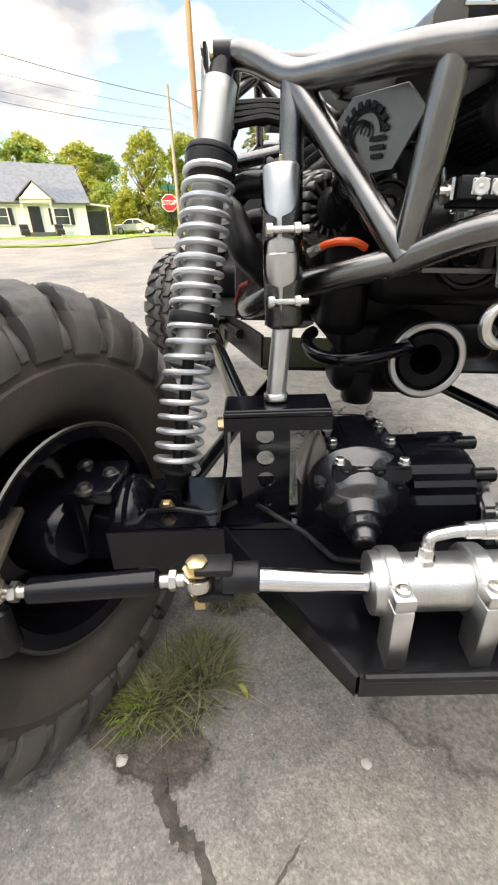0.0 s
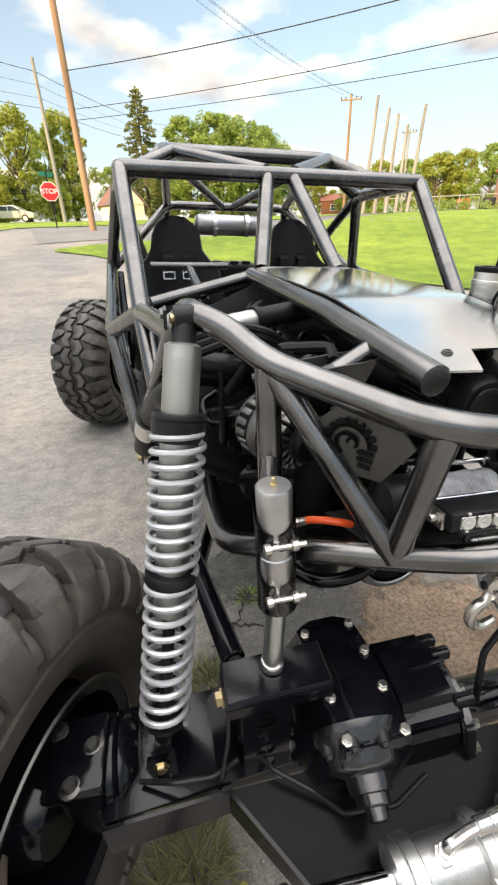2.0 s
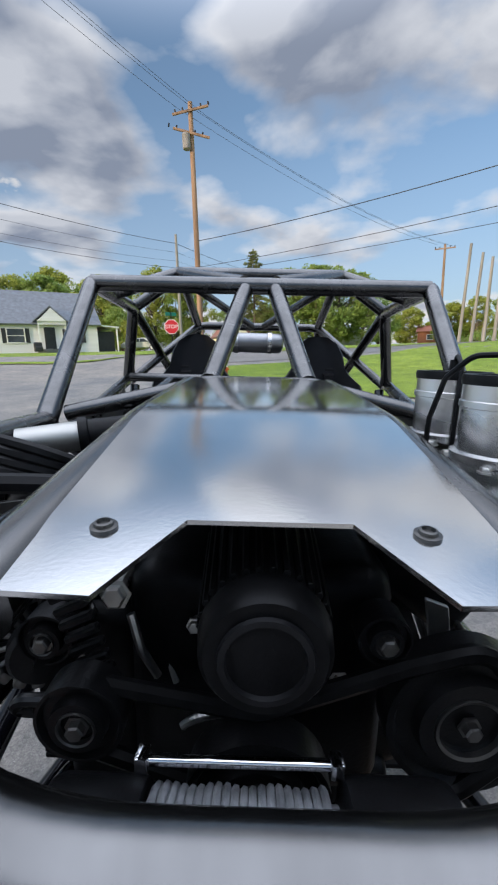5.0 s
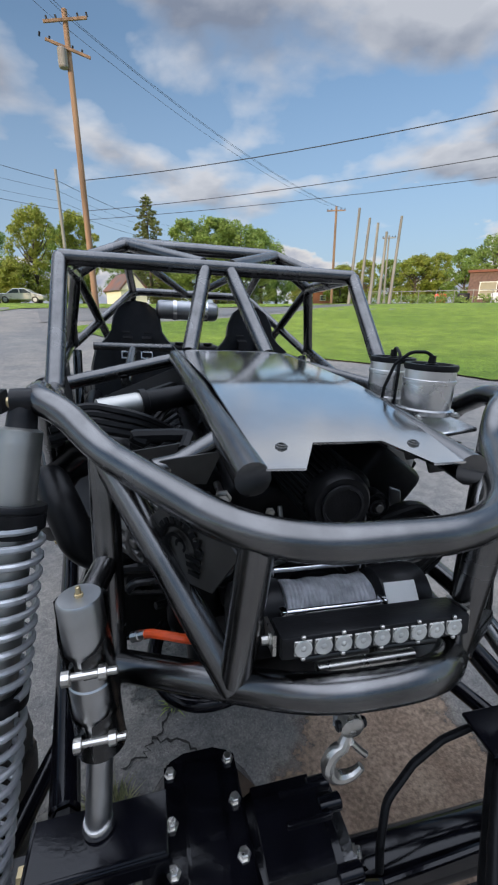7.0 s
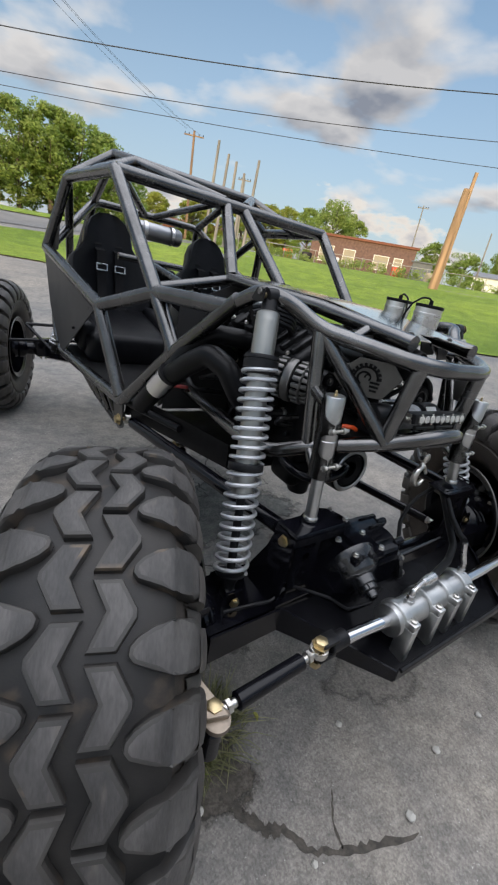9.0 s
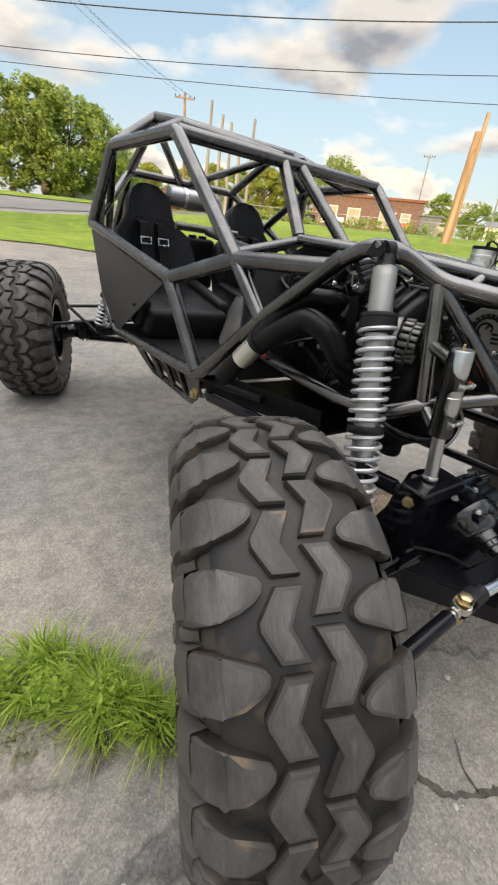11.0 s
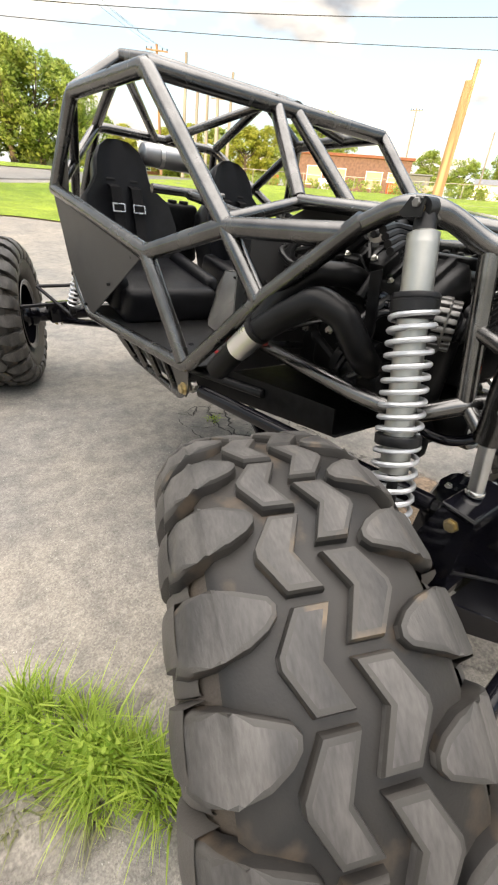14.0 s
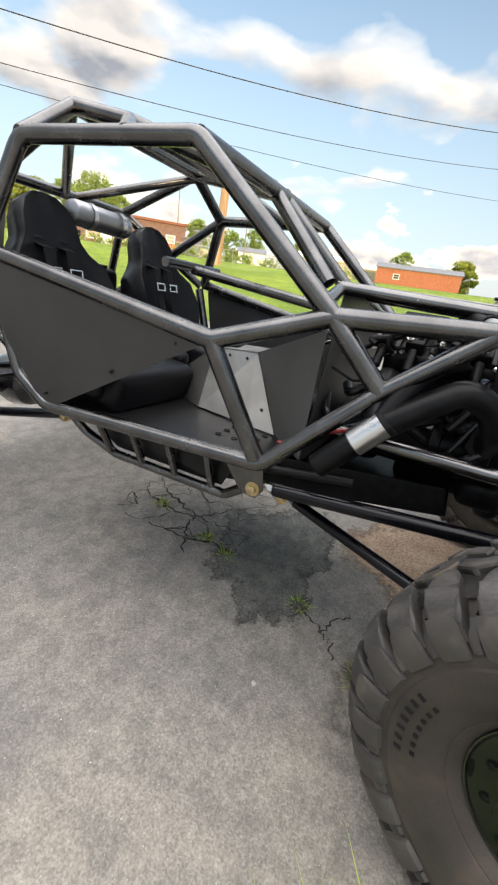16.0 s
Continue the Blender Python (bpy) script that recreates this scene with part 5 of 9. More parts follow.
# ---- links from frame to axle ----
def link(a, b, r=0.019, name="suspension_link", mat=None, axle_bolt=True):
    a, b = Vector(a), Vector(b)
    d = (b - a).normalized()
    t = part(name, rod(bmesh.new(), a + d * 0.05, b - d * 0.05, r, 18), mat or BLACK, buggy, "gloss black suspension link with rod ends")
    for p, q in ((a, d), (b, -d)):
        bm = bmesh.new()
        rod(bm, p + q * 0.015, p + q * 0.06, 0.011, 12)
        lathe(bm, p + q * 0.036, p + q, [(0, 0.012), (0.001, 0.016), (0.012, 0.016), (0.013, 0.012)], 6)
        lathe(bm, p - Vector((0.013, 0, 0)), p + Vector((1, 0, 0)), [(0, 0.012), (0.002, 0.022), (0.024, 0.022), (0.026, 0.012)], 18)
        part("rod_end", bm, ZINC if axle_bolt or p == a else SATIN, t)
        if p == b and not axle_bolt:
            continue
        bm = bmesh.new()
        s = -1 if p.x < 0 else 1
        rod(bm, p, p + Vector((s * 0.034, 0, 0)), 0.008, 10)
        lathe(bm, p + Vector((s * 0.031, 0, 0)), p + Vector((s, 0, 0)), [(0, 0.014), (0.001, 0.022), (0.004, 0.022), (0.005, 0.014)], 20)
        hexbolt(bm, p + Vector((s * 0.035, 0, 0)), (s, 0, 0), 0.0155, 0.014)
        part("link_bolt", bm, GOLDB, t)
    return t


for s in (-1, 1):
    link(B(s * 0.505, 0.868, 0.598), A(s * 0.372, -0.040, 0.652), 0.0215, axle_bolt=False)
    link(B(s * 0.255, 0.86, 0.472), A(s * 0.548, 0.055, 0.415 if s < 0 else 0.395))
    bm = bmesh.new()
    slab(bm, [B(s * 0.532, y, z) for y, z in ((0.98, 0.668), (0.845, 0.668), (0.835, 0.60), (0.855, 0.570), (0.905, 0.575))], 0.005 * s)
    part("link_tab", bm, PLATEM, cage, "grey steel link tab under the sill")
    link(B(s * 0.49, 1.66, 0.60), (s * 0.54 + 0.05, 2.58, 0.42), name="trailing_link")
    link(B(s * 0.25, 1.80, 0.75), (s * 0.30 + 0.05, 2.62, 0.58), name="trailing_link")
rear = part("rear_axle", rod(bmesh.new(), (-0.70, 2.675, 0.447), (0.83, 2.625, 0.447), 0.042, 24), BLACK, buggy, "gloss black rear axle")
bm = bmesh.new()
lathe(bm, (0.05, 2.55, 0.46), (0.05, 3, 0.46), [(-0.1, 0.04), (-0.06, 0.06), (0, 0.13), (0.1, 0.15), (0.2, 0.13), (0.23, 0.06)], 28)
part("rear_differential", bm, CASTB, rear)
for s in (-1, 1):
    bm = bmesh.new()
    box(bm, (0.16, 0.12, 0.11), Matrix.Translation((0.055 + s * 0.54, 2.58, 0.48)), 0.01)
    part("rear_spring_mount", bm, BLACK, rear)


for a, b, r in (((-0.73, 2.50, 0.545), (0.72, 2.46, 0.560), 0.011), ((-0.63, 2.44, 0.665), (-0.50, 2.28, 0.520), 0.010), ((-0.63, 2.44, 0.665), (-0.42, 2.34, 0.680), 0.010), ((-0.50, 2.28, 0.520), (-0.42, 2.34, 0.680), 0.010)):
    part("rear_brace", rod(bmesh.new(), a, b, r, 12), BLACK, rear, "thin black tube over the rear axle")
bm = bmesh.new()
lathe(bm, (-0.60, 2.67, 0.450), (-1.0, 2.69, 0.450), [(0, 0.045), (0.02, 0.062), (0.05, 0.066), (0.06, 0.058), (0.08, 0.070), (0.11, 0.066), (0.13, 0.045)], 24)
part("rear_knuckle", bm, BLACK, rear)


# ---- bump stops ----
def bump_stop(s):
    top, bot = B(s * 0.321, 0.010, 1.000), B(s * 0.308, 0.002, 0.805)
    foot = A(s * 0.325, -0.039, 0.687)
    if s > 0:
        top, bot = B(0.325, 0.0, 0.995), B(0.315, -0.005, 0.80)
        foot = A(0.318, -0.035, 0.687)
    d = (bot - top).normalized()
    L = (bot - top).length
    ob = part("bump_stop", lathe(bmesh.new(), top, bot, [(0, 0.014), (0.0, 0.023), (0.003, 0.025), (L * 0.55, 0.025), (L * 0.56, 0.0265), (L - 0.012, 0.0265), (L, 0.022)], 26), BUMPM, buggy, "bright aluminium air bump stop clamped in a steel can")
    can = bmesh.new()
    m = axis_matrix(top, bot)
    n = 24
    rings = []
    way = m.to_3x3().inverted() @ Vector((-0.25, -1, 0))  # the side that is cut away
    face = math.atan2(way.y, way.x)
    for dd, r, open_by in ((0.006, 0.029, 88), (0.030, 0.029, 84), (0.048, 0.029, 66), (0.058, 0.029, 40), (0.064, 0.029, 8), (0.088, 0.029, 8), (0.092, 0.029, 48), (0.10, 0.029, 62),
                           (L - 0.060, 0.029, 62), (L - 0.048, 0.029, 46), (L - 0.042, 0.029, 8), (L - 0.002, 0.029, 1), (L + 0.012, 0.030, 0.5), (L + 0.018, 0.022, 0.5)):
        ring = []
        for k in range(n + 1):
            a = face + (radians(open_by) + (2 * math.pi - 2 * radians(open_by)) * k / n)
            ring.append(can.verts.new(m @ Vector((r * math.cos(a), r * math.sin(a), dd))))
        rings.append(ring)
    for p, q in zip(rings, rings[1:]):
        for k in range(n):
            can.faces.new((p[k], p[k + 1], q[k + 1], q[k]))
    bmesh.ops.solidify(can, geom=can.faces[:], thickness=0.003)
    part("can", can, RAWF, ob, "cut-away steel mounting can")
    for f in (0.40, 0.88):
        bm = bmesh.new()
        c = top + d * L * f
        rod(bm, c + Vector((-0.022, -0.029, 0)), c + Vector((0.034, -0.031, 0)), 0.0045, 10)
        for x in (-0.020, 0.018):
            lathe(bm, c + Vector((x - 0.005, -0.030, 0)), c + Vector((1, -0.030, 0)), [(0, 0.006), (0.001, 0.0085), (0.009, 0.0085), (0.010, 0.006)], 10)
        part("clamp_screw", bm, ZINC, ob)
    bm = bmesh.new()
    rod(bm, bot, foot + Vector((0, 0, 0.012)), 0.0160, 22)
    part("bump_shaft", bm, BUMPM, ob, "bright bump stop shaft")
    bm = bmesh.new()
    lathe(bm, foot + Vector((0, 0, 0.004)), foot + Vector((0, 0, 1)), [(0, 0.017), (0.002, 0.0195), (0.010, 0.0195), (0.013, 0.0175)], 20)
    part("bump_foot", bm, ALU, ob)
    bm = bmesh.new()
    lathe(bm, top, top - d, [(0, 0.005), (0.003, 0.005), (0.0035, 0.0032), (0.011, 0.003), (0.012, 0.002)], 10)
    part("air_valve", bm, GOLDB, ob)
    bm = bmesh.new()
    rod(bm, top + d * 0.03 + Vector((0, 0.02, 0)), B(s * 0.300, 0.105, 0.985), 0.016, 14)
    part("can_bracket", bm, RAWF, ob)
    bm = bmesh.new()
    rod(bm, bot + Vector((0, 0.02, 0)), B(s * 0.296, 0.08, 0.842), 0.016, 14)
    part("can_bracket", bm, RAWF, ob)


bump_stop(-1)
bump_stop(1)

# ---- nose: gusset plates, winch, light bar ----
for s in (-1, 1):
    bm = bmesh.new()
    slab(bm, [B(s * x, y, z) for x, y, z in ((0.225, 0.055, 1.085), (0.170, -0.008, 1.085), (0.150, -0.030, 1.055), (0.175, -0.005, 0.995), (0.232, 0.06, 0.99), (0.262, 0.095, 1.03))], 0.004, 0.0008)
    gp = part("gusset_plate", bm, PLATEM, buggy, "grey plate with a cut-out gear emblem")
    u = (B(s * 0.170, -0.008, 1.04) - B(s * 0.245, 0.078, 1.04)).normalized()
    c0, v = B(s * 0.207, 0.035, 1.038), Vector((0, 0, 1))
    nrm = u.cross(v).normalized() * (-1 if u.cross(v).y > 0 else 1)
    for k in range(11):
        a0 = radians(8 + 19 * k)
        bm = bmesh.new()
        m = Matrix.Translation(c0 + nrm * 0.0045 + (u * math.cos(a0) + v * math.sin(a0)) * 0.0345) @ Matrix(((u.x, v.x, nrm.x, 0), (u.y, v.y, nrm.y, 0), (u.z, v.z, nrm.z, 0), (0, 0, 0, 1))) @ Matrix.Rotation(a0, 4, "Z")
        box(bm, (0.008, 0.0075, 0.002), m, 0.0005, 1)
        part("emblem_tooth", bm, DARK, gp)

    def arc(r0, r1, a0, a1, off=(0, 0)):
        """A flat curved stroke on the plate."""
        bm = bmesh.new()
        rows = []
        for k in range(15):
            a = radians(a0 + (a1 - a0) * k / 14)
            w = u * math.cos(a) + v * math.sin(a)
            o = c0 + u * off[0] + v * off[1] + nrm * 0.0052
            rows.append((bm.verts.new(o + w * r0), bm.verts.new(o + w * r1)))
        for (a, b), (c, d) in zip(rows, rows[1:]):
            bm.faces.new((a, b, d, c))
        bmesh.ops.solidify(bm, geom=bm.faces[:], thickness=0.001)
        part("emblem_cutout", bm, DARK, gp)

    arc(0.0265, 0.0315, 0, 205)
    arc(0.0130, 0.0185, 35, 250, (-0.004, 0.0))
    arc(0.0050, 0.0090, -60, 200, (0.004, 0.004))
    for dz, w in ((-0.006, 0.024), (-0.016, 0.022), (-0.026, 0.018)):
        bm = bmesh.new()
        slab(bm, [c0 + nrm * 0.0052 + u * (0.024 + a * w / 2) + v * (dz + b * 0.0028) for a, b in ((-1, -1), (1, -1), (1, 1), (-1, 1))], 0.001)
        part("emblem_cutout", bm, DARK, gp)

wm = BODY @ Matrix.Translation((-0.012, 0.036, 0.931))
winch = part("winch", lathe(bmesh.new(), wm @ Vector((-0.066, 0, 0)), wm @ Vector((1, 0, 0)), [(0, 0.026), (0.132, 0.026)], 24), ROPE, buggy, "black electric winch with a steel cable drum")
for i in range(20):
    bm = bmesh.new()
    x = -0.060 + 0.0061 * i
    c = wm @ Vector((x, 0, 0))
    pts = [c + (wm.to_3x3() @ Vector((0.0022 * math.sin(a * 2), math.cos(a), math.sin(a)))) * (0.0325 + 0.001 * math.sin(a + i)) for a in (2 * math.pi * k / 18 for k in range(19))]
    sweep(bm, pts, 0.0031, 6)
    part("cable_turn", bm, ROPE, winch)
for x0, L, r in ((-0.135, 0.068, 0.040), (0.067, 0.075, 0.043)):
    bm = bmesh.new()
    lathe(bm, wm @ Vector((x0, 0, 0)), wm @ Vector((1, 0, 0)), [(0, r * 0.7), (0.004, r * 0.95), (0.01, r), (L - 0.006, r), (L, r * 0.96)], 28)
    box(bm, (L * 0.8, 0.08, 0.03), wm @ Matrix.Translation((x0 + L / 2, 0, -0.03)), 0.005)
    part("winch_housing", bm, SATIN, winch)
bm = bmesh.new()
slab(bm, [wm @ Vector(p) for p in ((0.072, -0.0415, 0.0155), (0.118, -0.0415, 0.0155), (0.118, -0.022, 0.0388), (0.072, -0.022, 0.0388))], 0.0015)
part("winch_label", bm, WHITEP, winch, "white warning label")
for y, z in ((-0.035, 0.02), (0.03, 0.038)):
    bm = bmesh.new()
    rod(bm, wm @ Vector((-0.07, y, z)), wm @ Vector((0.07, y, z)), 0.0042, 12)
    for x in (-0.072, 0.066):
        box(bm, (0.010, 0.014, 0.014), wm @ Matrix.Translation((x, y, z)), 0.002)
    part("tie_bar", bm, CHROME, winch)

lm = BODY @ Matrix.Translation((0.006, -0.054, 0.966)) @ Matrix.Rotation(radians(-8), 4, "X")
bm = bmesh.new()
box(bm, (0.232, 0.042, 0.026), lm, 0.003)
box(bm, (0.225, 0.016, 0.020), lm @ Matrix.Translation((0, 0.024, -0.004)), 0.003)
bar = part("light_bar", bm, SATIN, buggy, "black single-row light bar with clear lenses")
for k in range(9):
    x = -0.092 + 0.0232 * k
    bm = bmesh.new()
    box(bm, (0.0205, 0.003, 0.0178), lm @ Matrix.Translation((x, -0.0212, 0)), 0.001, 1)
    cell = part("lamp_cell", bm, CELLM, bar)
    bm = bmesh.new()
    lathe(bm, lm @ Vector((x, -0.0226, 0)), lm @ Vector((x, -1, 0)), [(0, 0.0099), (0.0010, 0.0098), (0.0016, 0.0088), (0.0012, 0.0060), (0.0006, 0.0034), (0.0014, 0.0024), (0.0018, 0.0)], 18, cap=False)
    part("lamp_lens", bm, LENS, cell, "clear reflector lens")
for k in range(5):
    for z in (0.0125, -0.0125):
        bm = bmesh.new()
        box(bm, (0.005, 0.004, 0.004), lm @ Matrix.Translation((-0.092 + 0.0464 * k, -0.0215, z)), 0.001, 1)
        part("bezel_screw", bm, ZINC, bar)
bm = bmesh.new()
for x in (-0.045, 0.045):
    rod(bm, lm @ Vector((x - 0.04, -0.002, -0.026)), lm @ Vector((x + 0.04, -0.002, -0.026)), 0.006)
part("bar_foot", bm, PLATEM, bar)
for s in (-1, 1):
    bm = bmesh.new()
    slab(bm, [lm @ Vector((s * 0.119, y, z)) for y, z in ((-0.012, -0.012), (0.02, -0.012), (0.025, 0.012), (-0.012, 0.012))], 0.004 * s)
    lathe(bm, lm @ Vector((s * 0.119, 0, 0)), lm @ Vector((s, 0, 0)), [(0, 0.008), (0.006, 0.008), (0.0061, 0.005), (0.014, 0.005)], 8)
    part("bar_bracket", bm, ZINC, bar)
bm = bmesh.new()
slab(bm, [B(x, y, z) for x, y, z in ((-0.13, -0.055, 0.872), (0.13, -0.055, 0.872), (0.20, 0.10, 0.868), (-0.20, 0.10, 0.868))], 0.006)
tray = part("winch_tray", bm, PLATEM, buggy, "grey steel winch tray")
bm = bmesh.new()
rod(bm, B(-0.060, -0.060, 0.922), B(0.065, -0.060, 0.922), 0.0075)
part("roller_fairlead", bm, ZINC, tray)
for x in (-0.045, 0.065):
    bm = bmesh.new()
    rod(bm, B(x, -0.048, 0.878), B(x, -0.048, 0.925), 0.009)
    part("roller_post", bm, SATIN, tray)
hk = bmesh.new()
arc = [(-0.024 + 0.024 * math.sin(a), 0.812 + 0.026 * math.cos(a)) for a in (radians(-20 - 15.5 * k) for k in range(15))]
pts = [B(-0.024, -0.086, 0.862), B(-0.025, -0.088, 0.850)] + [B(x, -0.092, z) for x, z in arc]
sweep(hk, pts, [0.006, 0.006] + [0.0075 + 0.0022 * math.sin(math.pi * k / 14) - 0.0025 * (k / 14) for k in range(15)], 10)
lathe(hk, B(-0.024, -0.096, 0.864), B(-0.024, 1, 0.864), [(0, 0.011), (0.002, 0.014), (0.016, 0.014), (0.018, 0.011)], 16)
hook = part("winch_hook", hk, ZINC, winch, "galvanised clevis hook")
hk = bmesh.new()
sweep(hk, [B(-0.024, -0.094, 0.844), B(-0.010, -0.094, 0.827), B(-0.002, -0.093, 0.818)], 0.004, 8)
part("hook_latch", hk, ZINC, hook)
hk = bmesh.new()
rod(hk, B(-0.042, -0.088, 0.864), B(-0.006, -0.088, 0.864), 0.006, 10)
part("clevis_pin", hk, SATIN, hook)
hk = bmesh.new()
sweep(hk, [B(-0.04, -0.085, 0.86), B(-0.03, -0.06, 0.88), B(-0.02, -0.02, 0.91)], 0.004, 8, 0.02)
part("cable_end", hk, ROPE, winch)

# ---- engine bay ----
bm = bmesh.new()
box(bm, (0.26, 0.50, 0.26), BODY @ Matrix.Translation((0.0, 0.42, 0.93)), 0.03, 3)
engine = part("engine", bm, DARK, buggy, "dark engine filling the frame behind the nose")
for nm, size, at, bev in (("engine_block", (0.40, 0.36, 0.14), (0.0, 0.44, 0.80), 0.03), ("oil_pan", (0.34, 0.40, 0.08), (0.0, 0.44, 0.72), 0.02), ("engine_side", (0.10, 0.42, 0.26), (-0.17, 0.42, 0.86), 0.03),
                          ("sump", (0.22, 0.26, 0.13), (0.0, 0.42, 0.668), 0.03), ("gearbox", (0.22, 0.70, 0.18), (0.0, 0.95, 0.72), 0.05)):
    bm = bmesh.new()
    box(bm, size, BODY @ Matrix.Translation(at), bev, 3)
    part(nm, bm, DARK, engine)
for s in (-1, 1):
    bm = bmesh.new()
    m = BODY @ Matrix.Translation((s * 0.19, 0.44, 1.02)) @ Matrix.Rotation(radians(s * 35), 4, "Y")
    box(bm, (0.13, 0.42, 0.10), m, 0.02, 3)
    vc = part("valve_cover", bm, SATIN, engine)
    for k in range(8):
        bm = bmesh.new()
        box(bm, (0.10, 0.022, 0.02), m @ Matrix.Translation((0, -0.17 + 0.05 * k, 0.055)), 0.006, 2)
        part("cover_rib", bm, SATIN, vc)
    for k in range(5):
        bm = bmesh.new()
        c = m @ Vector((s * 0.055, -0.16 + 0.08 * k, 0.052))
        hexbolt(bm, c, m.to_3x3() @ Vector((0, 0, 1)), 0.006, 0.007)
        part("cover_bolt", bm, ZINC, vc)
bm = bmesh.new()
lathe(bm, B(0, 0.04, 1.075), B(0, 1, 1.075), [(0, 0.026), (-0.001, 0.038), (0.004, 0.042), (0.02, 0.044), (0.022, 0.041), (0.10, 0.047), (0.16, 0.050), (0.165, 0.04)], 36)
filt = part("air_filter", bm, PLASTIC, engine, "black cone air filter")
bm = bmesh.new()
lathe(bm, B(0, 0.038, 1.075), B(0, -1, 1.075), [(0, 0.030), (0.003, 0.029), (0.003, 0.025), (0, 0.024)], 36)
part("filter_cap", bm, SATIN, filt)
for k in range(30):
    bm = bmesh.new()
    a = 2 * math.pi * k / 30
    rod(bm, B(0.043 * math.cos(a), 0.068, 1.075 + 0.043 * math.sin(a)), B(0.050 * math.cos(a), 0.195, 1.075 + 0.050 * math.sin(a)), 0.0028, 6)
    part("filter_pleat", bm, PLASTIC, filt)
for (x, y, z, r, L) in ((0.173, 0.115, 0.957, 0.068, 0.028), (-0.145, 0.10, 0.962, 0.036, 0.028), (0.0, 0.09, 0.90, 0.060, 0.03), (-0.20, 0.16, 0.99, 0.026, 0.025), (0.10, 0.12, 1.03, 0.022, 0.025)):
    bm = bmesh.new()
    lathe(bm, B(x, y, z), B(x, 5, z), [(0, r * 0.35), (-0.006, r * 0.45), (-0.006, r * 0.62), (0.004, r * 0.66), (0.004, r * 0.86), (-0.002, r * 0.92), (-0.002, r), (L, r), (L, r * 0.3)], 30)
    pl = part("pulley", bm, SATIN, engine, "dark belt pulley")
    bm = bmesh.new()
    hexbolt(bm, B(x, y - 0.002, z), (0, -1, 0), 0.0075, 0.010)
    part("pulley_bolt", bm, ALTM, pl)
    bm = bmesh.new()
    lathe(bm, B(x, y - 0.001, z), B(x, 5, z), [(0.004, r * 0.38), (-0.006, r * 0.385), (-0.007, r * 0.43), (0.004, r * 0.44)], 30, cap=False)
    part("pulley_ring", bm, ALTM, pl, "machined ring")
bm = bmesh.new()
loop = [(0.241, 0.957), (0.173, 0.889), (0.0, 0.838), (-0.062, 0.89), (-0.186, 0.94), (-0.155, 0.99), (0.0, 0.962), (0.12, 1.01), (0.18, 1.028), (0.241, 0.957)]
sweep(bm, [B(x, 0.115, z) for x, z in loop], 0.008, 8, 0.03)
part("drive_belt", bm, PLASTIC, engine, "ribbed black drive belt")
# alternator
ac = (-0.250, 0.250, 0.9635)
AM = BODY @ Matrix.Translation(ac) @ Matrix.Rotation(radians(28), 4, "Z")
bm = bmesh.new()
lathe(bm, AM @ Vector((0, 0, 0)), AM @ Vector((0, 5, 0)), [(-0.060, 0.02), (-0.055, 0.034), (-0.05, 0.052), (0.05, 0.052), (0.055, 0.03)], 30)
alt = part("alternator", bm, DARK, engine, "alternator with a ribbed cast metal case")
for y0, prof in ((-0.012, [(0, 0.053), (0, 0.062), (0.004, 0.064), (0.020, 0.064), (0.024, 0.062), (0.024, 0.053)]), (-0.046, [(0, 0.050), (0.001, 0.058), (0.005, 0.061), (0.007, 0.056)]), (0.050, [(0, 0.053), (0.002, 0.056), (0.008, 0.050), (0.010, 0.036)])):
    bm = bmesh.new()
    lathe(bm, AM @ Vector((0, y0, 0)), AM @ Vector((0, 5, 0)), prof, 32, cap=False)
    part("alternator_ring", bm, ALTM, alt)
for k in range(18):
    a = 2 * math.pi * k / 18
    for yy, rr in ((-0.031, 0.0555), (0.031, 0.0555), (-0.052, 0.0495)):
        bm = bmesh.new()
        box(bm, (0.012, 0.026, 0.0125), AM @ Matrix.Translation((rr * math.cos(a), yy, rr * math.sin(a))) @ Matrix.Rotation(-a, 4, "Y"), 0.003, 2)
        part("cooling_rib", bm, ALTM, alt)
for k in range(16):
    a = 2 * math.pi * k / 16
    bm = bmesh.new()
    box(bm, (0.026, 0.012, 0.006), AM @ Matrix.Translation((0.036 * math.cos(a), -0.058, 0.036 * math.sin(a))) @ Matrix.Rotation(-a, 4, "Y"), 0.002, 1)
    part("face_fin", bm, ALTM, alt)
bm = bmesh.new()
lathe(bm, AM @ Vector((0, -0.060, 0)), AM @ Vector((0, -5, 0)), [(0, 0.012), (0.004, 0.030), (0.010, 0.034), (0.014, 0.029), (0.020, 0.029), (0.024, 0.034), (0.030, 0.030), (0.032, 0.010), (0.044, 0.010)], 24)
part("alternator_pulley", bm, SATIN, alt)
# starter, coil packs, oil filler and bracket on the flank of the engine
CAPM = material("blue_grey_cap", (0.36, 0.42, 0.52), 0.35, 0.8, 0.08, 20, 0.05, 300)
CAP = (-0.235, 0.375, 1.020)
bm = bmesh.new()
lathe(bm, B(-0.255, 0.30, 0.800), B(-0.255, 5, 0.800), [(0, 0.02), (0.004, 0.040), (0.02, 0.047), (0.13, 0.047), (0.134, 0.052), (0.16, 0.052), (0.165, 0.03)], 26)
starter = part("starter_motor", bm, DARK, engine)
bm = bmesh.new()
lathe(bm, B(-0.275, 0.33, 0.868), B(-0.275, 5, 0.868), [(0, 0.01), (0.003, 0.024), (0.09, 0.024), (0.094, 0.015)], 20)
part("solenoid", bm, SATIN, starter)
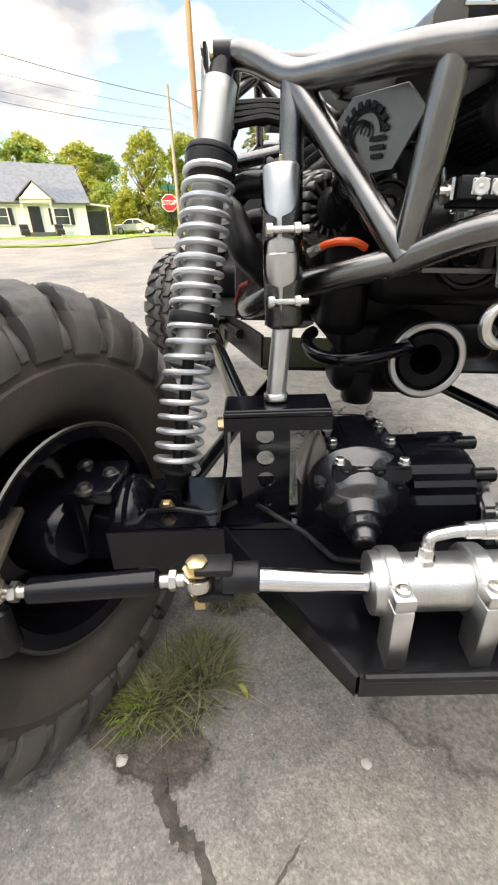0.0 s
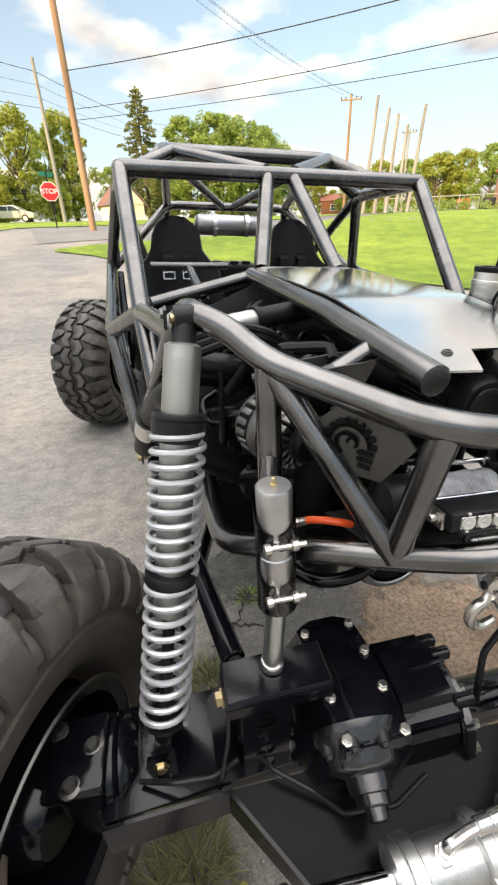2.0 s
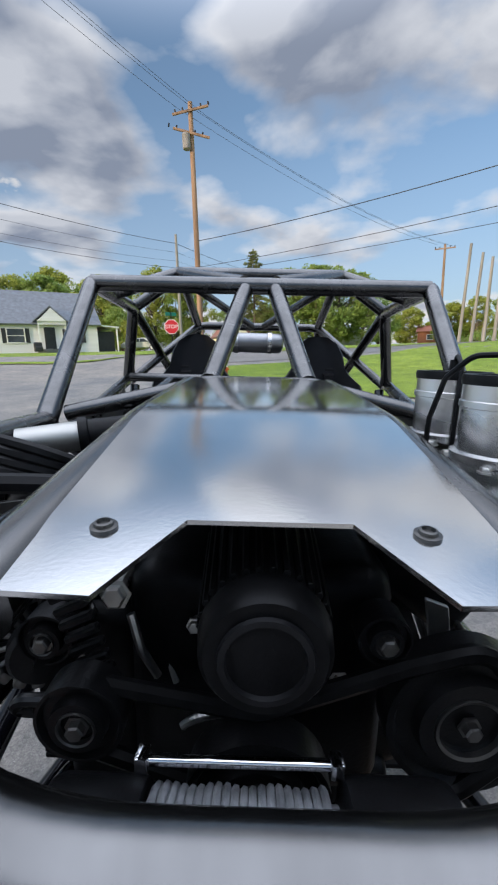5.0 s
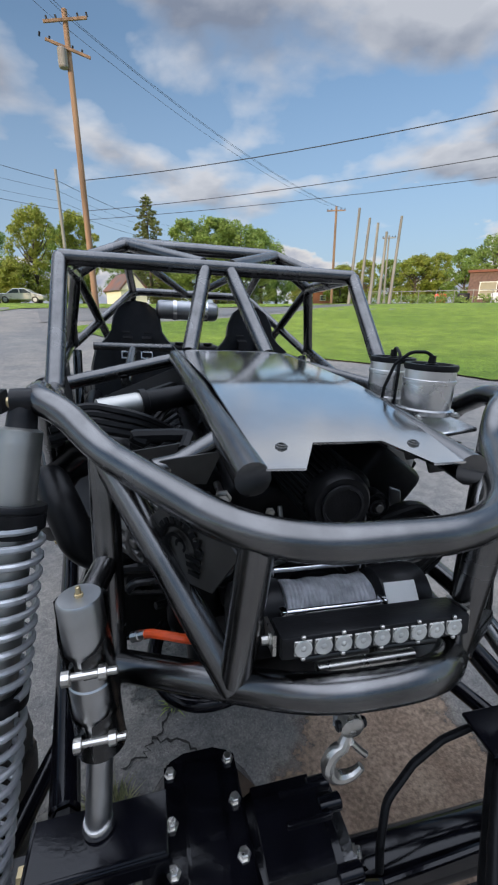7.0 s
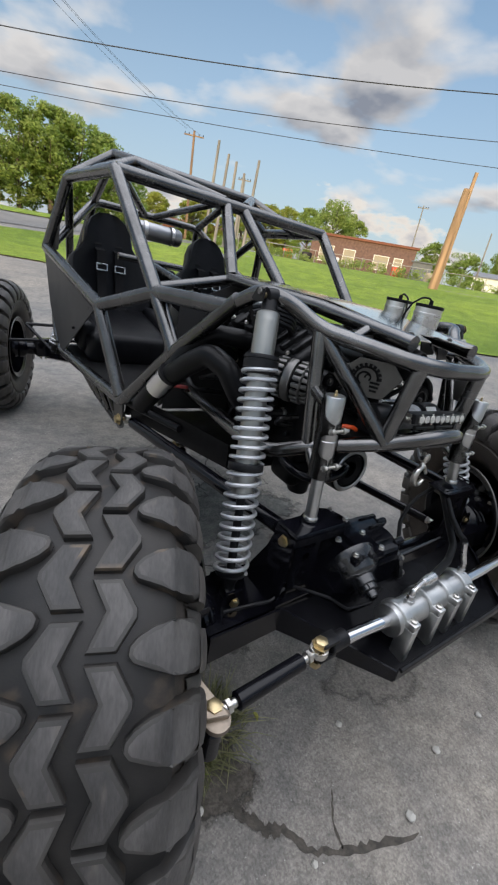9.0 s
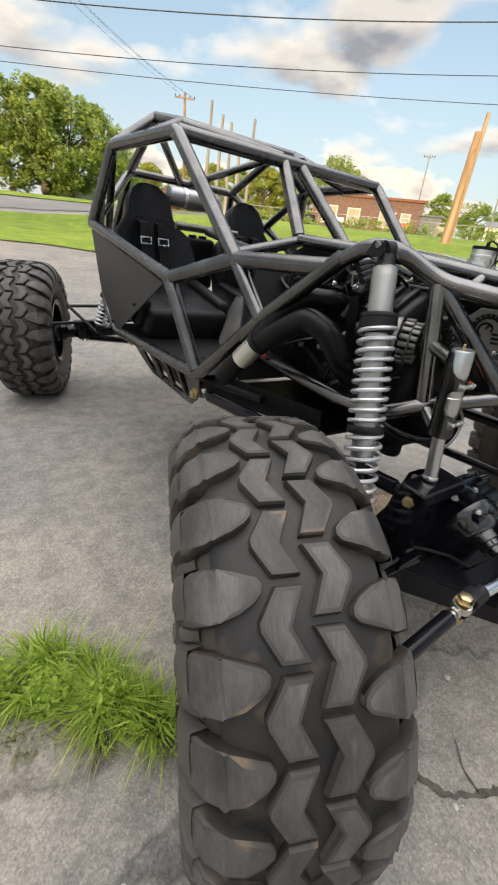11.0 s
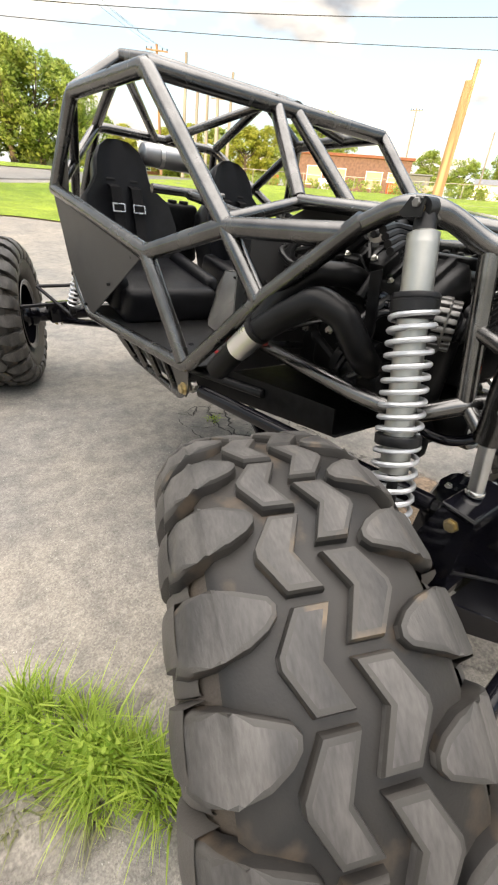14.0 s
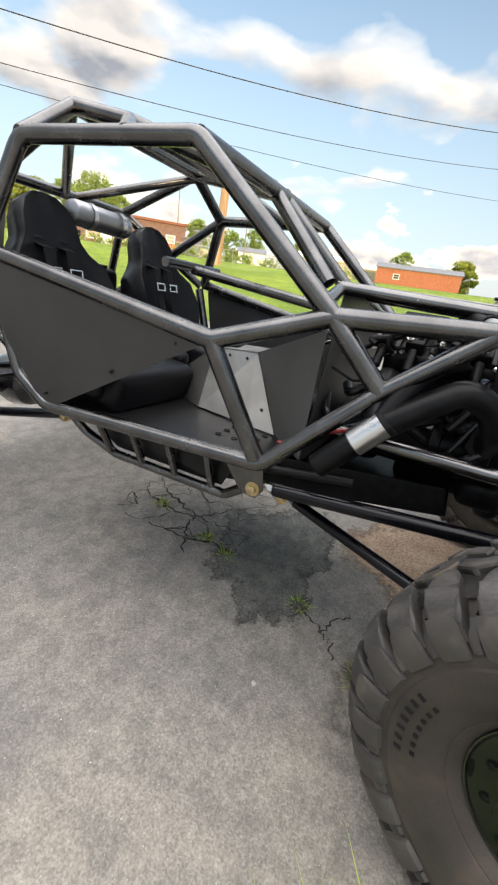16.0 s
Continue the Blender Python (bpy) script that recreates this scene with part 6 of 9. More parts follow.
for k in range(4):
    y = 0.40 + 0.085 * k
    bm = bmesh.new()
    box(bm, (0.058, 0.052, 0.042), BODY @ Matrix.Translation((-0.250, y, 1.062)) @ Matrix.Rotation(radians(-35), 4, "Y"), 0.008, 2)
    cp = part("coil_pack", bm, PLASTIC, engine)
    bm = bmesh.new()
    rod(bm, B(-0.275, y, 1.04), B(-0.315, y, 0.985), 0.013, 12)
    part("plug_boot", bm, PLASTIC, cp)
    bm = bmesh.new()
    hexbolt(bm, B(-0.274, y + 0.016, 1.072), (-0.6, 0, 0.8), 0.007, 0.008)
    part("pack_bolt", bm, ZINC, cp)
    bm = bmesh.new()
    sweep(bm, [B(-0.225, y, 1.10), B(-0.205, y + 0.03, 1.125), B(-0.175, y + 0.06, 1.12), B(-0.16, y + 0.10, 1.10)], 0.005, 8, 0.02)
    part("pack_lead", bm, PLASTIC, cp)
bm = bmesh.new()
box(bm, (0.085, 0.090, 0.040), BODY @ Matrix.Translation((CAP[0] + 0.004, CAP[1] + 0.006, CAP[2] - 0.050)), 0.014, 3)
part("filler_neck", bm, BLACK, engine, "glossy black filler housing")
bm = bmesh.new()
lathe(bm, B(CAP[0], CAP[1], CAP[2] - 0.034), B(CAP[0], CAP[1], 5), [(0, 0.022), (0.002, 0.025), (0.010, 0.025), (0.012, 0.021), (0.014, 0.0235), (0.030, 0.0235), (0.034, 0.021), (0.035, 0.0)], 24, cap=False)
part("filler_cap", bm, CAPM, engine, "pale grey filler cap")
bm = bmesh.new()
slab(bm, [B(-0.335, y, z) for y, z in ((0.335, 1.06), (0.365, 1.05), (0.350, 0.95), (0.375, 0.83), (0.330, 0.79), (0.315, 0.93))], 0.006, 0.001)
part("engine_bracket", bm, DARK, engine)
for (y, z, r) in ((0.50, 0.90, 0.012), (0.56, 0.86, 0.010), (0.47, 0.84, 0.011), (0.60, 0.93, 0.009), (0.42, 0.79, 0.010), (0.66, 0.84, 0.009)):
    bm = bmesh.new()
    hexbolt(bm, B(-0.222, y, z), (-1, 0, 0), r, 0.012)
    part("block_bolt", bm, ZINC, engine)
# hoses and looms on the flank and top of the engine
LOOM = material("glossy_black_hose", (0.006, 0.006, 0.007), 0.30, 0.0, 0.3, 40, 0.06, 300, spec=0.45)
rnd = random.Random(61)
for k in range(8):
    y0, z0 = rnd.uniform(0.22, 0.78), rnd.uniform(0.74, 1.05)
    y1, z1 = y0 + rnd.uniform(0.06, 0.26) * rnd.choice((-1, 1)), min(1.07, max(0.72, z0 + rnd.uniform(-0.22, 0.22)))
    y1 = min(0.80, max(0.24, y1))
    out = rnd.uniform(0.27, 0.335)
    bm = bmesh.new()
    sweep(bm, [B(-0.215, y0, z0), B(-out, y0 + 0.25 * (y1 - y0), z0 + rnd.uniform(-0.03, 0.04)), B(-out - 0.01, y0 + 0.7 * (y1 - y0), 0.4 * z0 + 0.6 * z1 - rnd.uniform(0, 0.05)), B(-0.215, y1, z1)], rnd.choice((0.006, 0.008, 0.011, 0.014)), 10, 0.03)
    hose = part("engine_hose", bm, LOOM, engine)
    if k % 2:
        d = (B(-out, y0, z0) - B(-0.215, y0, z0)).normalized()
        bm = bmesh.new()
        lathe(bm, B(-0.222, y0, z0), B(-0.222, y0, z0) + d, [(0, 0.012), (0.001, 0.016), (0.010, 0.016), (0.011, 0.012)], 14)
        part("hose_clamp", bm, ZINC, hose)
for k in range(6):
    x0, y0 = rnd.uniform(-0.26, 0.10), rnd.uniform(0.26, 0.50)
    x1, y1 = x0 + rnd.uniform(0.06, 0.18), y0 + rnd.uniform(-0.12, 0.14)
    z = rnd.uniform(1.02, 1.09)
    bm = bmesh.new()
    sweep(bm, [B(x0, y0, z - 0.07), B(x0 + 0.01, y0, z), B((x0 + x1) / 2, (y0 + y1) / 2 + 0.03, z + rnd.uniform(0.0, 0.035)), B(x1, y1, z), B(x1, y1 + 0.02, z - 0.08)], rnd.choice((0.005, 0.008, 0.012)), 10, 0.03)
    part("engine_hose", bm, LOOM, engine)
# front of the oil pan and the filter hanging under it
bm = bmesh.new()
box(bm, (0.24, 0.13, 0.09), BODY @ Matrix.Translation((-0.06, 0.285, 0.648)), 0.03, 3)
part("pan_front", bm, DARK, engine)
bm = bmesh.new()
lathe(bm, B(-0.115, 0.25, 0.66), B(-0.115, 0.235, 0.0), [(0, 0.030), (0.004, 0.036), (0.070, 0.036), (0.078, 0.032), (0.082, 0.018), (0.083, 0.0)], 24, cap=False)
part("oil_filter", bm, SATIN, engine, "black oil filter")
# bright fittings between the engine and the nose
for x, y, z, r in ((-0.135, 0.17, 1.033, 0.011), (0.078, 0.17, 0.945, 0.009), (0.136, 0.17, 0.980, 0.008), (-0.060, 0.16, 1.010, 0.006), (0.205, 0.15, 0.985, 0.007)):
    bm = bmesh.new()
    rod(bm, B(x, y + 0.06, z), B(x, y, z), r * 0.6, 10)
    hexbolt(bm, B(x, y, z), (0, -1, 0.15), r, r)
    part("bracket_bolt", bm, ZINC, engine)
for a, b, r in (((-0.122, 0.17, 1.013), (-0.098, 0.17, 0.947), 0.0045), ((-0.092, 0.18, 0.985), (-0.080, 0.17, 0.940), 0.0035), ((0.115, 0.18, 1.010), (0.134, 0.17, 0.985), 0.003), ((-0.045, 0.16, 1.020), (-0.038, 0.16, 0.985), 0.004)):
    bm = bmesh.new()
    sweep(bm, [B(*a), B((a[0] + b[0]) / 2 - 0.002, a[1] - 0.006, (a[2] + b[2]) / 2), B(*b)], r, 8, 0.02)
    part("fuel_line", bm, CAST, engine, "bare metal line")
bm = bmesh.new()
slab(bm, [B(x, 0.165, z) for x, z in ((0.150, 1.040), (0.172, 1.032), (0.176, 1.006), (0.205, 0.992), (0.200, 0.980), (0.158, 0.994))], 0.005, 0.001)
part("accessory_bracket", bm, CAST, engine, "pale cast bracket")
bm = bmesh.new()
sweep(bm, [B(-0.020 + 0.055 * math.cos(a), 0.15, 0.900 + 0.026 * math.sin(a)) for a in (math.pi * (0.12 + 0.76 * k / 12) for k in range(13))], 0.004, 8)
part("pulley_guard", bm, CAST, engine, "thin bright edge over the lower pulley")
for k in range(9):
    bm = bmesh.new()
    box(bm, (0.034, 0.010, 0.008), BODY @ Matrix.Translation((-0.172 + 0.004 * k, 0.15, 1.045 - 0.013 * k)) @ Matrix.Rotation(radians(-25), 4, "Y"), 0.002, 1)
    part("cooling_fin", bm, SATIN, engine)
# headers and muffler tip
PIPE = material("black_coated_pipe", (0.006, 0.006, 0.0065), 0.34, 0.0, 0.3, 14, 0.05, 300, spec=0.18)
for run, pr in (([(-0.24, 0.35, 0.83), (-0.31, 0.33, 0.835), (-0.375, 0.318, 0.887), (-0.408, 0.353, 0.955), (-0.438, 0.415, 0.982), (-0.465, 0.495, 0.924), (-0.484, 0.572, 0.864)], 0.034),
                ([(-0.23, 0.44, 1.000), (-0.31, 0.45, 1.028), (-0.385, 0.485, 1.028), (-0.437, 0.535, 0.975), (-0.482, 0.582, 0.872)], 0.029),
                ([(-0.23, 0.61, 0.945), (-0.35, 0.61, 0.962), (-0.435, 0.605, 0.930), (-0.480, 0.590, 0.868)], 0.030)):
    bm = bmesh.new()
    sweep(bm, [B(*p) for p in run], pr, 18, 0.055)
    part("header_pipe", bm, PIPE, engine, "black exhaust header pipe")
e1, e3 = B(-0.485, 0.57, 0.868), B(-0.517, 0.715, 0.705)
d = (e3 - e1).normalized()
bm = bmesh.new()
lathe(bm, e1 - d * 0.012, e3, [(0, 0.034), (0.003, 0.037), (0.10, 0.037), (0.103, 0.034)], 28)
can = part("exhaust_can", bm, ALU, engine, "bright stainless exhaust collector")
bm = bmesh.new()
lathe(bm, e1 + d * 0.09, e3, [(0, 0.034), (0.005, 0.035), (0.115, 0.033), (0.115, 0.029), (0.03, 0.029)], 28, cap=False)
part("exhaust_tip", bm, PIPE, can)
bm = bmesh.new()
lathe(bm, e1 - d * 0.014, e3, [(0, 0.036), (0.0, 0.040), (0.014, 0.040), (0.014, 0.036)], 28)
part("exhaust_clamp", bm, SATIN, can)
# large round duct below the winch
bm = bmesh.new()
lathe(bm, B(-0.020, 0.138, 0.706), B(-0.020, 5, 0.706), [(0.02, 0.03), (0.0, 0.03), (-0.004, 0.052), (0.004, 0.056), (0.004, 0.060), (-0.006, 0.062), (-0.008, 0.070), (0.0, 0.078), (0.03, 0.080), (0.14, 0.078), (0.145, 0.05)], 40, cap=False)
duct = part("crank_damper", bm, DARK, engine, "dark round damper with a bright face ring")
bm = bmesh.new()
lathe(bm, B(-0.020, 0.1315, 0.706), B(-0.020, 5, 0.706), [(0, 0.060), (-0.002, 0.062), (-0.003, 0.070), (0.0, 0.0735)], 40, cap=False)
part("damper_ring", bm, CAST, duct, "bright machined ring")
bm = bmesh.new()
sweep(bm, [B(-0.140 + 0.105 * math.cos(a), 0.195 + 0.105 * math.sin(a), 0.722 - 0.012 * math.sin(2 * a)) for a in (math.pi * (0.80 + 0.98 * k / 22) for k in range(23))], 0.013, 12)
part("looped_hose", bm, BLACK, engine, "thick glossy black hose looped under the nose")
# hoses and wires
rnd = random.Random(5)
for i in range(9):
    x, y, z = -0.30 + 0.06 * rnd.random(), 0.18 + 0.35 * rnd.random(), 0.78 + 0.36 * rnd.random()
    pts = [B(x, y, z)]
    for k in range(4):
        x, y, z = x + rnd.uniform(-0.03, 0.07), y + rnd.uniform(-0.06, 0.12), z + rnd.uniform(-0.06, 0.06)
        pts.append(B(max(-0.40, x), y, min(1.13, max(0.72, z))))
    bm = bmesh.new()
    sweep(bm, pts, rnd.choice((0.005, 0.007, 0.010, 0.014)), 8, 0.03)
    part("hose", bm, PLASTIC, engine, "black hose")
bm = bmesh.new()
sweep(bm, [B(-0.262, 0.058, 0.895), B(-0.246, 0.048, 0.904), B(-0.228, 0.036, 0.909), B(-0.205, 0.026, 0.909), B(-0.188, 0.030, 0.900)], 0.0058, 10, 0.03)
lead = part("winch_lead", bm, ORANGE, winch, "orange winch power cable")
bm = bmesh.new()
lathe(bm, B(-0.270, 0.060, 0.891), B(-0.246, 0.048, 0.904), [(0, 0.005), (0.001, 0.0075), (0.012, 0.0075), (0.013, 0.0062), (0.022, 0.0062)], 10)
part("lead_fitting", bm, ZINC, lead)
bm = bmesh.new()
sweep(bm, [B(-0.425, 0.86, 0.715), B(-0.411, 0.772, 0.738), B(-0.398, 0.72, 0.785), B(-0.37, 0.66, 0.80)], 0.0065, 10, 0.03)
part("red_hose", bm, RED, engine, "red hose")
for i in range(7):
    x, y, z = -0.24 - 0.09 * rnd.random(), 0.40 + 0.38 * rnd.random(), 0.90 + 0.20 * rnd.random()
    pts = [B(x, y, z)]
    for k in range(3):
        x, y, z = x + rnd.uniform(-0.03, 0.03), y + rnd.uniform(-0.04, 0.09), z + rnd.uniform(-0.05, 0.05)
        pts.append(B(min(-0.20, max(-0.36, x)), y, min(1.10, max(0.86, z))))
    bm = bmesh.new()
    sweep(bm, pts, rnd.choice((0.004, 0.006, 0.009)), 8, 0.03)
    hs = part("wire_loom", bm, PLASTIC, engine)
    if i % 2 == 0:
        bm = bmesh.new()
        d = (pts[1] - pts[0]).normalized()
        lathe(bm, pts[0] - d * 0.008, pts[0] + d, [(0, 0.006), (0.001, 0.011), (0.014, 0.011), (0.015, 0.007)], 8)
        part("loom_clip", bm, ALTM, hs)
# shock reservoir across the cowl with its hoses
bm = bmesh.new()
lathe(bm, B(-0.338, 0.375, 1.128), B(-0.10, 0.470, 1.150), [(0, 0.014), (0.002, 0.0205), (0.06, 0.0215), (0.24, 0.0205), (0.245, 0.015)], 26)
rs = part("remote_reservoir", bm, SHOCKM, buggy, "silver and black remote shock reservoir with clamps")
bm = bmesh.new()
lathe(bm, B(-0.262, 0.4053, 1.135), B(-0.10, 0.47, 1.150), [(0, 0.020), (0.0, 0.0265), (0.002, 0.0270), (0.012, 0.0270), (0.014, 0.0225), (0.17, 0.0225), (0.17, 0.020)], 26)
part("reservoir_sleeve", bm, PLASTIC, rs)
bm = bmesh.new()
lathe(bm, B(-0.358, 0.367, 1.1262), B(-0.10, 0.47, 1.150), [(0, 0.007), (0.004, 0.010), (0.022, 0.010), (0.026, 0.006)], 8)
part("reservoir_fitting", bm, SATIN, rs)
for k in range(4):
    bm = bmesh.new()
    sweep(bm, [B(-0.40, 0.28 + 0.01 * k, 1.10 + 0.012 * k), B(-0.34, 0.30 + 0.01 * k, 1.115 + 0.01 * k), B(-0.26, 0.30, 1.10 + 0.012 * k), B(-0.20, 0.36, 1.06 + 0.01 * k), B(-0.22, 0.48, 1.02)], 0.0085, 8, 0.05)
    part("loom_hose", bm, PLASTIC, engine, "black hose")
# tower brackets at the spring tops
for s in (-1, 1):
    for dx in (-0.025, 0.020):
        bm = bmesh.new()
        slab(bm, [B(s * 0.413 + dx, y, z) for y, z in ((0.203, 1.190), (0.232, 1.192), (0.250, 1.165), (0.238, 1.160), (0.204, 1.162))], 0.005)
        br = part("tower_bracket", bm, SATIN, cage, "black spring tower bracket")
    bm = bmesh.new()
    hexbolt(bm, B(s * 0.413 + 0.026, 0.217, 1.184), (1, 0, 0), 0.0085, 0.009)
    part("tower_bolt", bm, ALTM, br)
    bm = bmesh.new()
    hexbolt(bm, B(s * 0.413 - 0.026, 0.217, 1.184), (-1, 0, 0), 0.0085, 0.009)
    part("tower_bolt", bm, ALTM, br)
# hood side brackets
for s in (-1, 1):
    for y in (0.10, 0.16):
        bm = bmesh.new()
        slab(bm, [B(s * x, y, z) for x, z in ((0.150, 1.135), (0.205, 1.128), (0.27, 1.118), (0.23, 1.095), (0.17, 1.09))], 0.004)
        part("strut_plate", bm, PLATEM, cage)

# ---- brake fluid reservoirs on their plate ----
bm = bmesh.new()
slab(bm, [B(x, y, z) for x, y, z in ((0.150, 0.445, 1.152), (0.195, 0.455, 1.152), (0.300, 0.375, 1.150), (0.300, 0.165, 1.142), (0.195, 0.135, 1.140), (0.150, 0.255, 1.146))], 0.008, 0.002)
rp = part("reservoir_plate", bm, ALU, buggy, "aluminium bracket plate for the fluid reservoirs")
for x, y in ((0.244, 0.362), (0.242, 0.236)):
    bm = bmesh.new()
    c = B(x, y, 1.152)
    up = (BODY.to_3x3() @ Vector((0, 0, 1))).normalized()
    lathe(bm, c, c + up, [(0, 0.046), (0.002, 0.049), (0.010, 0.049), (0.012, 0.043), (0.055, 0.043), (0.056, 0.045), (0.062, 0.045), (0.063, 0.043), (0.078, 0.043), (0.080, 0.040)], 36)
    rv = part("fluid_reservoir", bm, ALU, rp, "bright aluminium fluid reservoir")
    bm = bmesh.new()
    lathe(bm, c + up * 0.078, c + up, [(0, 0.0445), (0.006, 0.0455), (0.010, 0.044), (0.010, 0.036), (0.005, 0.033), (0.005, 0)], 36, cap=False)
    part("reservoir_lid", bm, PLASTIC, rv, "black rimmed lid")
    bm = bmesh.new()
    lathe(bm, c + up * 0.082, c + up, [(0, 0.012), (0.006, 0.012), (0.007, 0.007), (0.020, 0.006)], 10)
    if y > 0.3:
        run = [(0, 0, 0.100), (-0.004, -0.012, 0.108), (-0.012, -0.040, 0.096), (-0.018, -0.050, 0.060), (-0.020, -0.052, -0.01)]
    else:
        run = [(0, 0, 0.100), (-0.010, 0.004, 0.108), (-0.034, 0.014, 0.108), (-0.050, 0.034, 0.085), (-0.054, 0.052, 0.040), (-0.052, 0.060, -0.01)]
    sweep(bm, [c + Vector((dx, dy, 0)) + up * dz for dx, dy, dz in run], 0.0030, 8, 0.02)
    part("vent_hose", bm, PLASTIC, rv)
    for k in range(4):
        bm = bmesh.new()
        a = math.pi / 4 + math.pi / 2 * k
        hexbolt(bm, c + Vector((0.052 * math.cos(a), 0.052 * math.sin(a), 0)), up, 0.006, 0.006)
        part("foot_bolt", bm, ZINC, rv)
bm = bmesh.new()
rod(bm, B(0.235, 0.29, 1.14), B(0.215, 0.29, 0.99), 0.045, 24)
part("reservoir_leg", bm, CAST, rp)

# ---- ground and surroundings ----
RISE = [(0, 0.0), (8, 0.0), (14, 0.25), (20, 0.55), (30, 1.55), (40, 2.0), (60, 2.45), (100, 3.2), (300, 7.0), (900, 19.0), (2500, 50.0)]


def height(r):
    for (a, za), (b, zb) in zip(RISE, RISE[1:]):
        if r <= b:
            s = (r - a) / (b - a)
            return za + (zb - za) * s
    return RISE[-1][1]


def far(az, r, dz=0.0):
    """A place on the ground at a bearing in degrees and a distance."""
    a = radians(az)
    return Vector((r * math.sin(a), r * math.cos(a), height(r) + dz))


def mixed(name, cols, scales, rough, bump, bscale, dist=0.006, stones=0.0, soft=0.0, edge=1.05, grain=0.5):
    """Ground: three colours by coarse and fine noise, with pebbly relief."""
    m = bpy.data.materials.new(name)
    m.use_nodes = True
    nt = m.node_tree
    b = nt.nodes["Principled BSDF"]
    b.inputs["Roughness"].default_value = rough
    tc = nt.nodes.new("ShaderNodeTexCoord")
    fac = []
    for s in scales:
        n = nt.nodes.new("ShaderNodeTexNoise")
        n.inputs["Scale"].default_value, n.inputs["Detail"].default_value, n.inputs["Roughness"].default_value = s, 6.0, 0.6
        nt.links.new(tc.outputs["Object"], n.inputs["Vector"])
        fac.append(n.outputs["Fac"])
    last = None
    for f, (c1, c2, lo, hi) in zip(fac, cols):
        ramp = nt.nodes.new("ShaderNodeValToRGB")
        ramp.color_ramp.elements[0].position, ramp.color_ramp.elements[0].color = lo, (*c1, 1)
        ramp.color_ramp.elements[1].position, ramp.color_ramp.elements[1].color = hi, (*c2, 1)
        nt.links.new(f, ramp.inputs[0])
        if last is None:
            last = ramp.outputs[0]
        else:
            mx = nt.nodes.new("ShaderNodeMix")
            mx.data_type, mx.blend_type = "RGBA", "MULTIPLY"
            mx.inputs["Factor"].default_value = 1.0
            nt.links.new(last, mx.inputs["A"]), nt.links.new(ramp.outputs[0], mx.inputs["B"])
            last = mx.outputs["Result"]
    if stones:
        agg = nt.nodes.new("ShaderNodeTexVoronoi")
        agg.inputs["Scale"].default_value = stones
        nt.links.new(tc.outputs["Object"], agg.inputs["Vector"])
        rs = nt.nodes.new("ShaderNodeValToRGB")
        rs.color_ramp.elements[0].position, rs.color_ramp.elements[0].color = 0.1, (0.55, 0.54, 0.53, 1)
        rs.color_ramp.elements[1].position, rs.color_ramp.elements[1].color = 0.95, (1.5, 1.48, 1.44, 1)
        nt.links.new(agg.outputs["Color"], rs.inputs[0])
        mx = nt.nodes.new("ShaderNodeMix")
        mx.data_type, mx.blend_type = "RGBA", "MULTIPLY"
        mx.inputs["Factor"].default_value = grain
        nt.links.new(last, mx.inputs["A"]), nt.links.new(rs.outputs[0], mx.inputs["B"])
        last = mx.outputs["Result"]
    nt.links.new(last, b.inputs["Base Color"])
    vor = nt.nodes.new("ShaderNodeTexVoronoi")
    vor.inputs["Scale"].default_value = bscale
    nt.links.new(tc.outputs["Object"], vor.inputs["Vector"])
    bp = nt.nodes.new("ShaderNodeBump")
    bp.inputs["Strength"].default_value, bp.inputs["Distance"].default_value = bump, dist
    nt.links.new(vor.outputs["Distance"], bp.inputs["Height"])
    nt.links.new(bp.outputs[0], b.inputs["Normal"])
    if soft:
        at = nt.nodes.new("ShaderNodeAttribute")
        at.attribute_name = "spread"
        rag = nt.nodes.new("ShaderNodeTexNoise")
        rag.inputs["Scale"].default_value, rag.inputs["Detail"].default_value, rag.inputs["Roughness"].default_value = soft, 6.0, 0.65
        nt.links.new(tc.outputs["Object"], rag.inputs["Vector"])
        add = nt.nodes.new("ShaderNodeMath")
        add.operation = "ADD"
        nt.links.new(at.outputs["Fac"], add.inputs[0]), nt.links.new(rag.outputs["Fac"], add.inputs[1])
        cut = nt.nodes.new("ShaderNodeMapRange")
        cut.inputs["From Min"].default_value, cut.inputs["From Max"].default_value = 0.72, edge
        nt.links.new(add.outputs[0], cut.inputs["Value"])
        clear = nt.nodes.new("ShaderNodeBsdfTransparent")
        mixs = nt.nodes.new("ShaderNodeMixShader")
        nt.links.new(cut.outputs[0], mixs.inputs[0])
        nt.links.new(clear.outputs[0], mixs.inputs[1]), nt.links.new(b.outputs[0], mixs.inputs[2])
        nt.links.new(mixs.outputs[0], nt.nodes["Material Output"].inputs["Surface"])
    return m


ASPHALT = mixed("old_asphalt", [((0.190, 0.186, 0.182), (0.300, 0.274, 0.242), 0.36, 0.66), ((0.90, 0.905, 0.915), (1.09, 1.08, 1.06), 0.30, 0.72), ((0.80, 0.803, 0.81), (1.12, 1.11, 1.09), 0.36, 0.60), ((0.86, 0.86, 0.86), (1.12, 1.115, 1.11), 0.36, 0.64), ((0.80, 0.798, 0.795), (1.12, 1.118, 1.11), 0.36, 0.64)], (0.8, 3.5, 11.0, 48.0, 150.0), 0.82, 0.42, 210.0, 0.003, 190.0, grain=0.46)
STREET = mixed("street_asphalt", [((0.160, 0.156, 0.152), (0.216, 0.208, 0.196), 0.35, 0.68), ((0.8, 0.8, 0.8), (1.1, 1.1, 1.1), 0.3, 0.7)], (0.5, 9.0), 0.9, 0.3, 60.0)
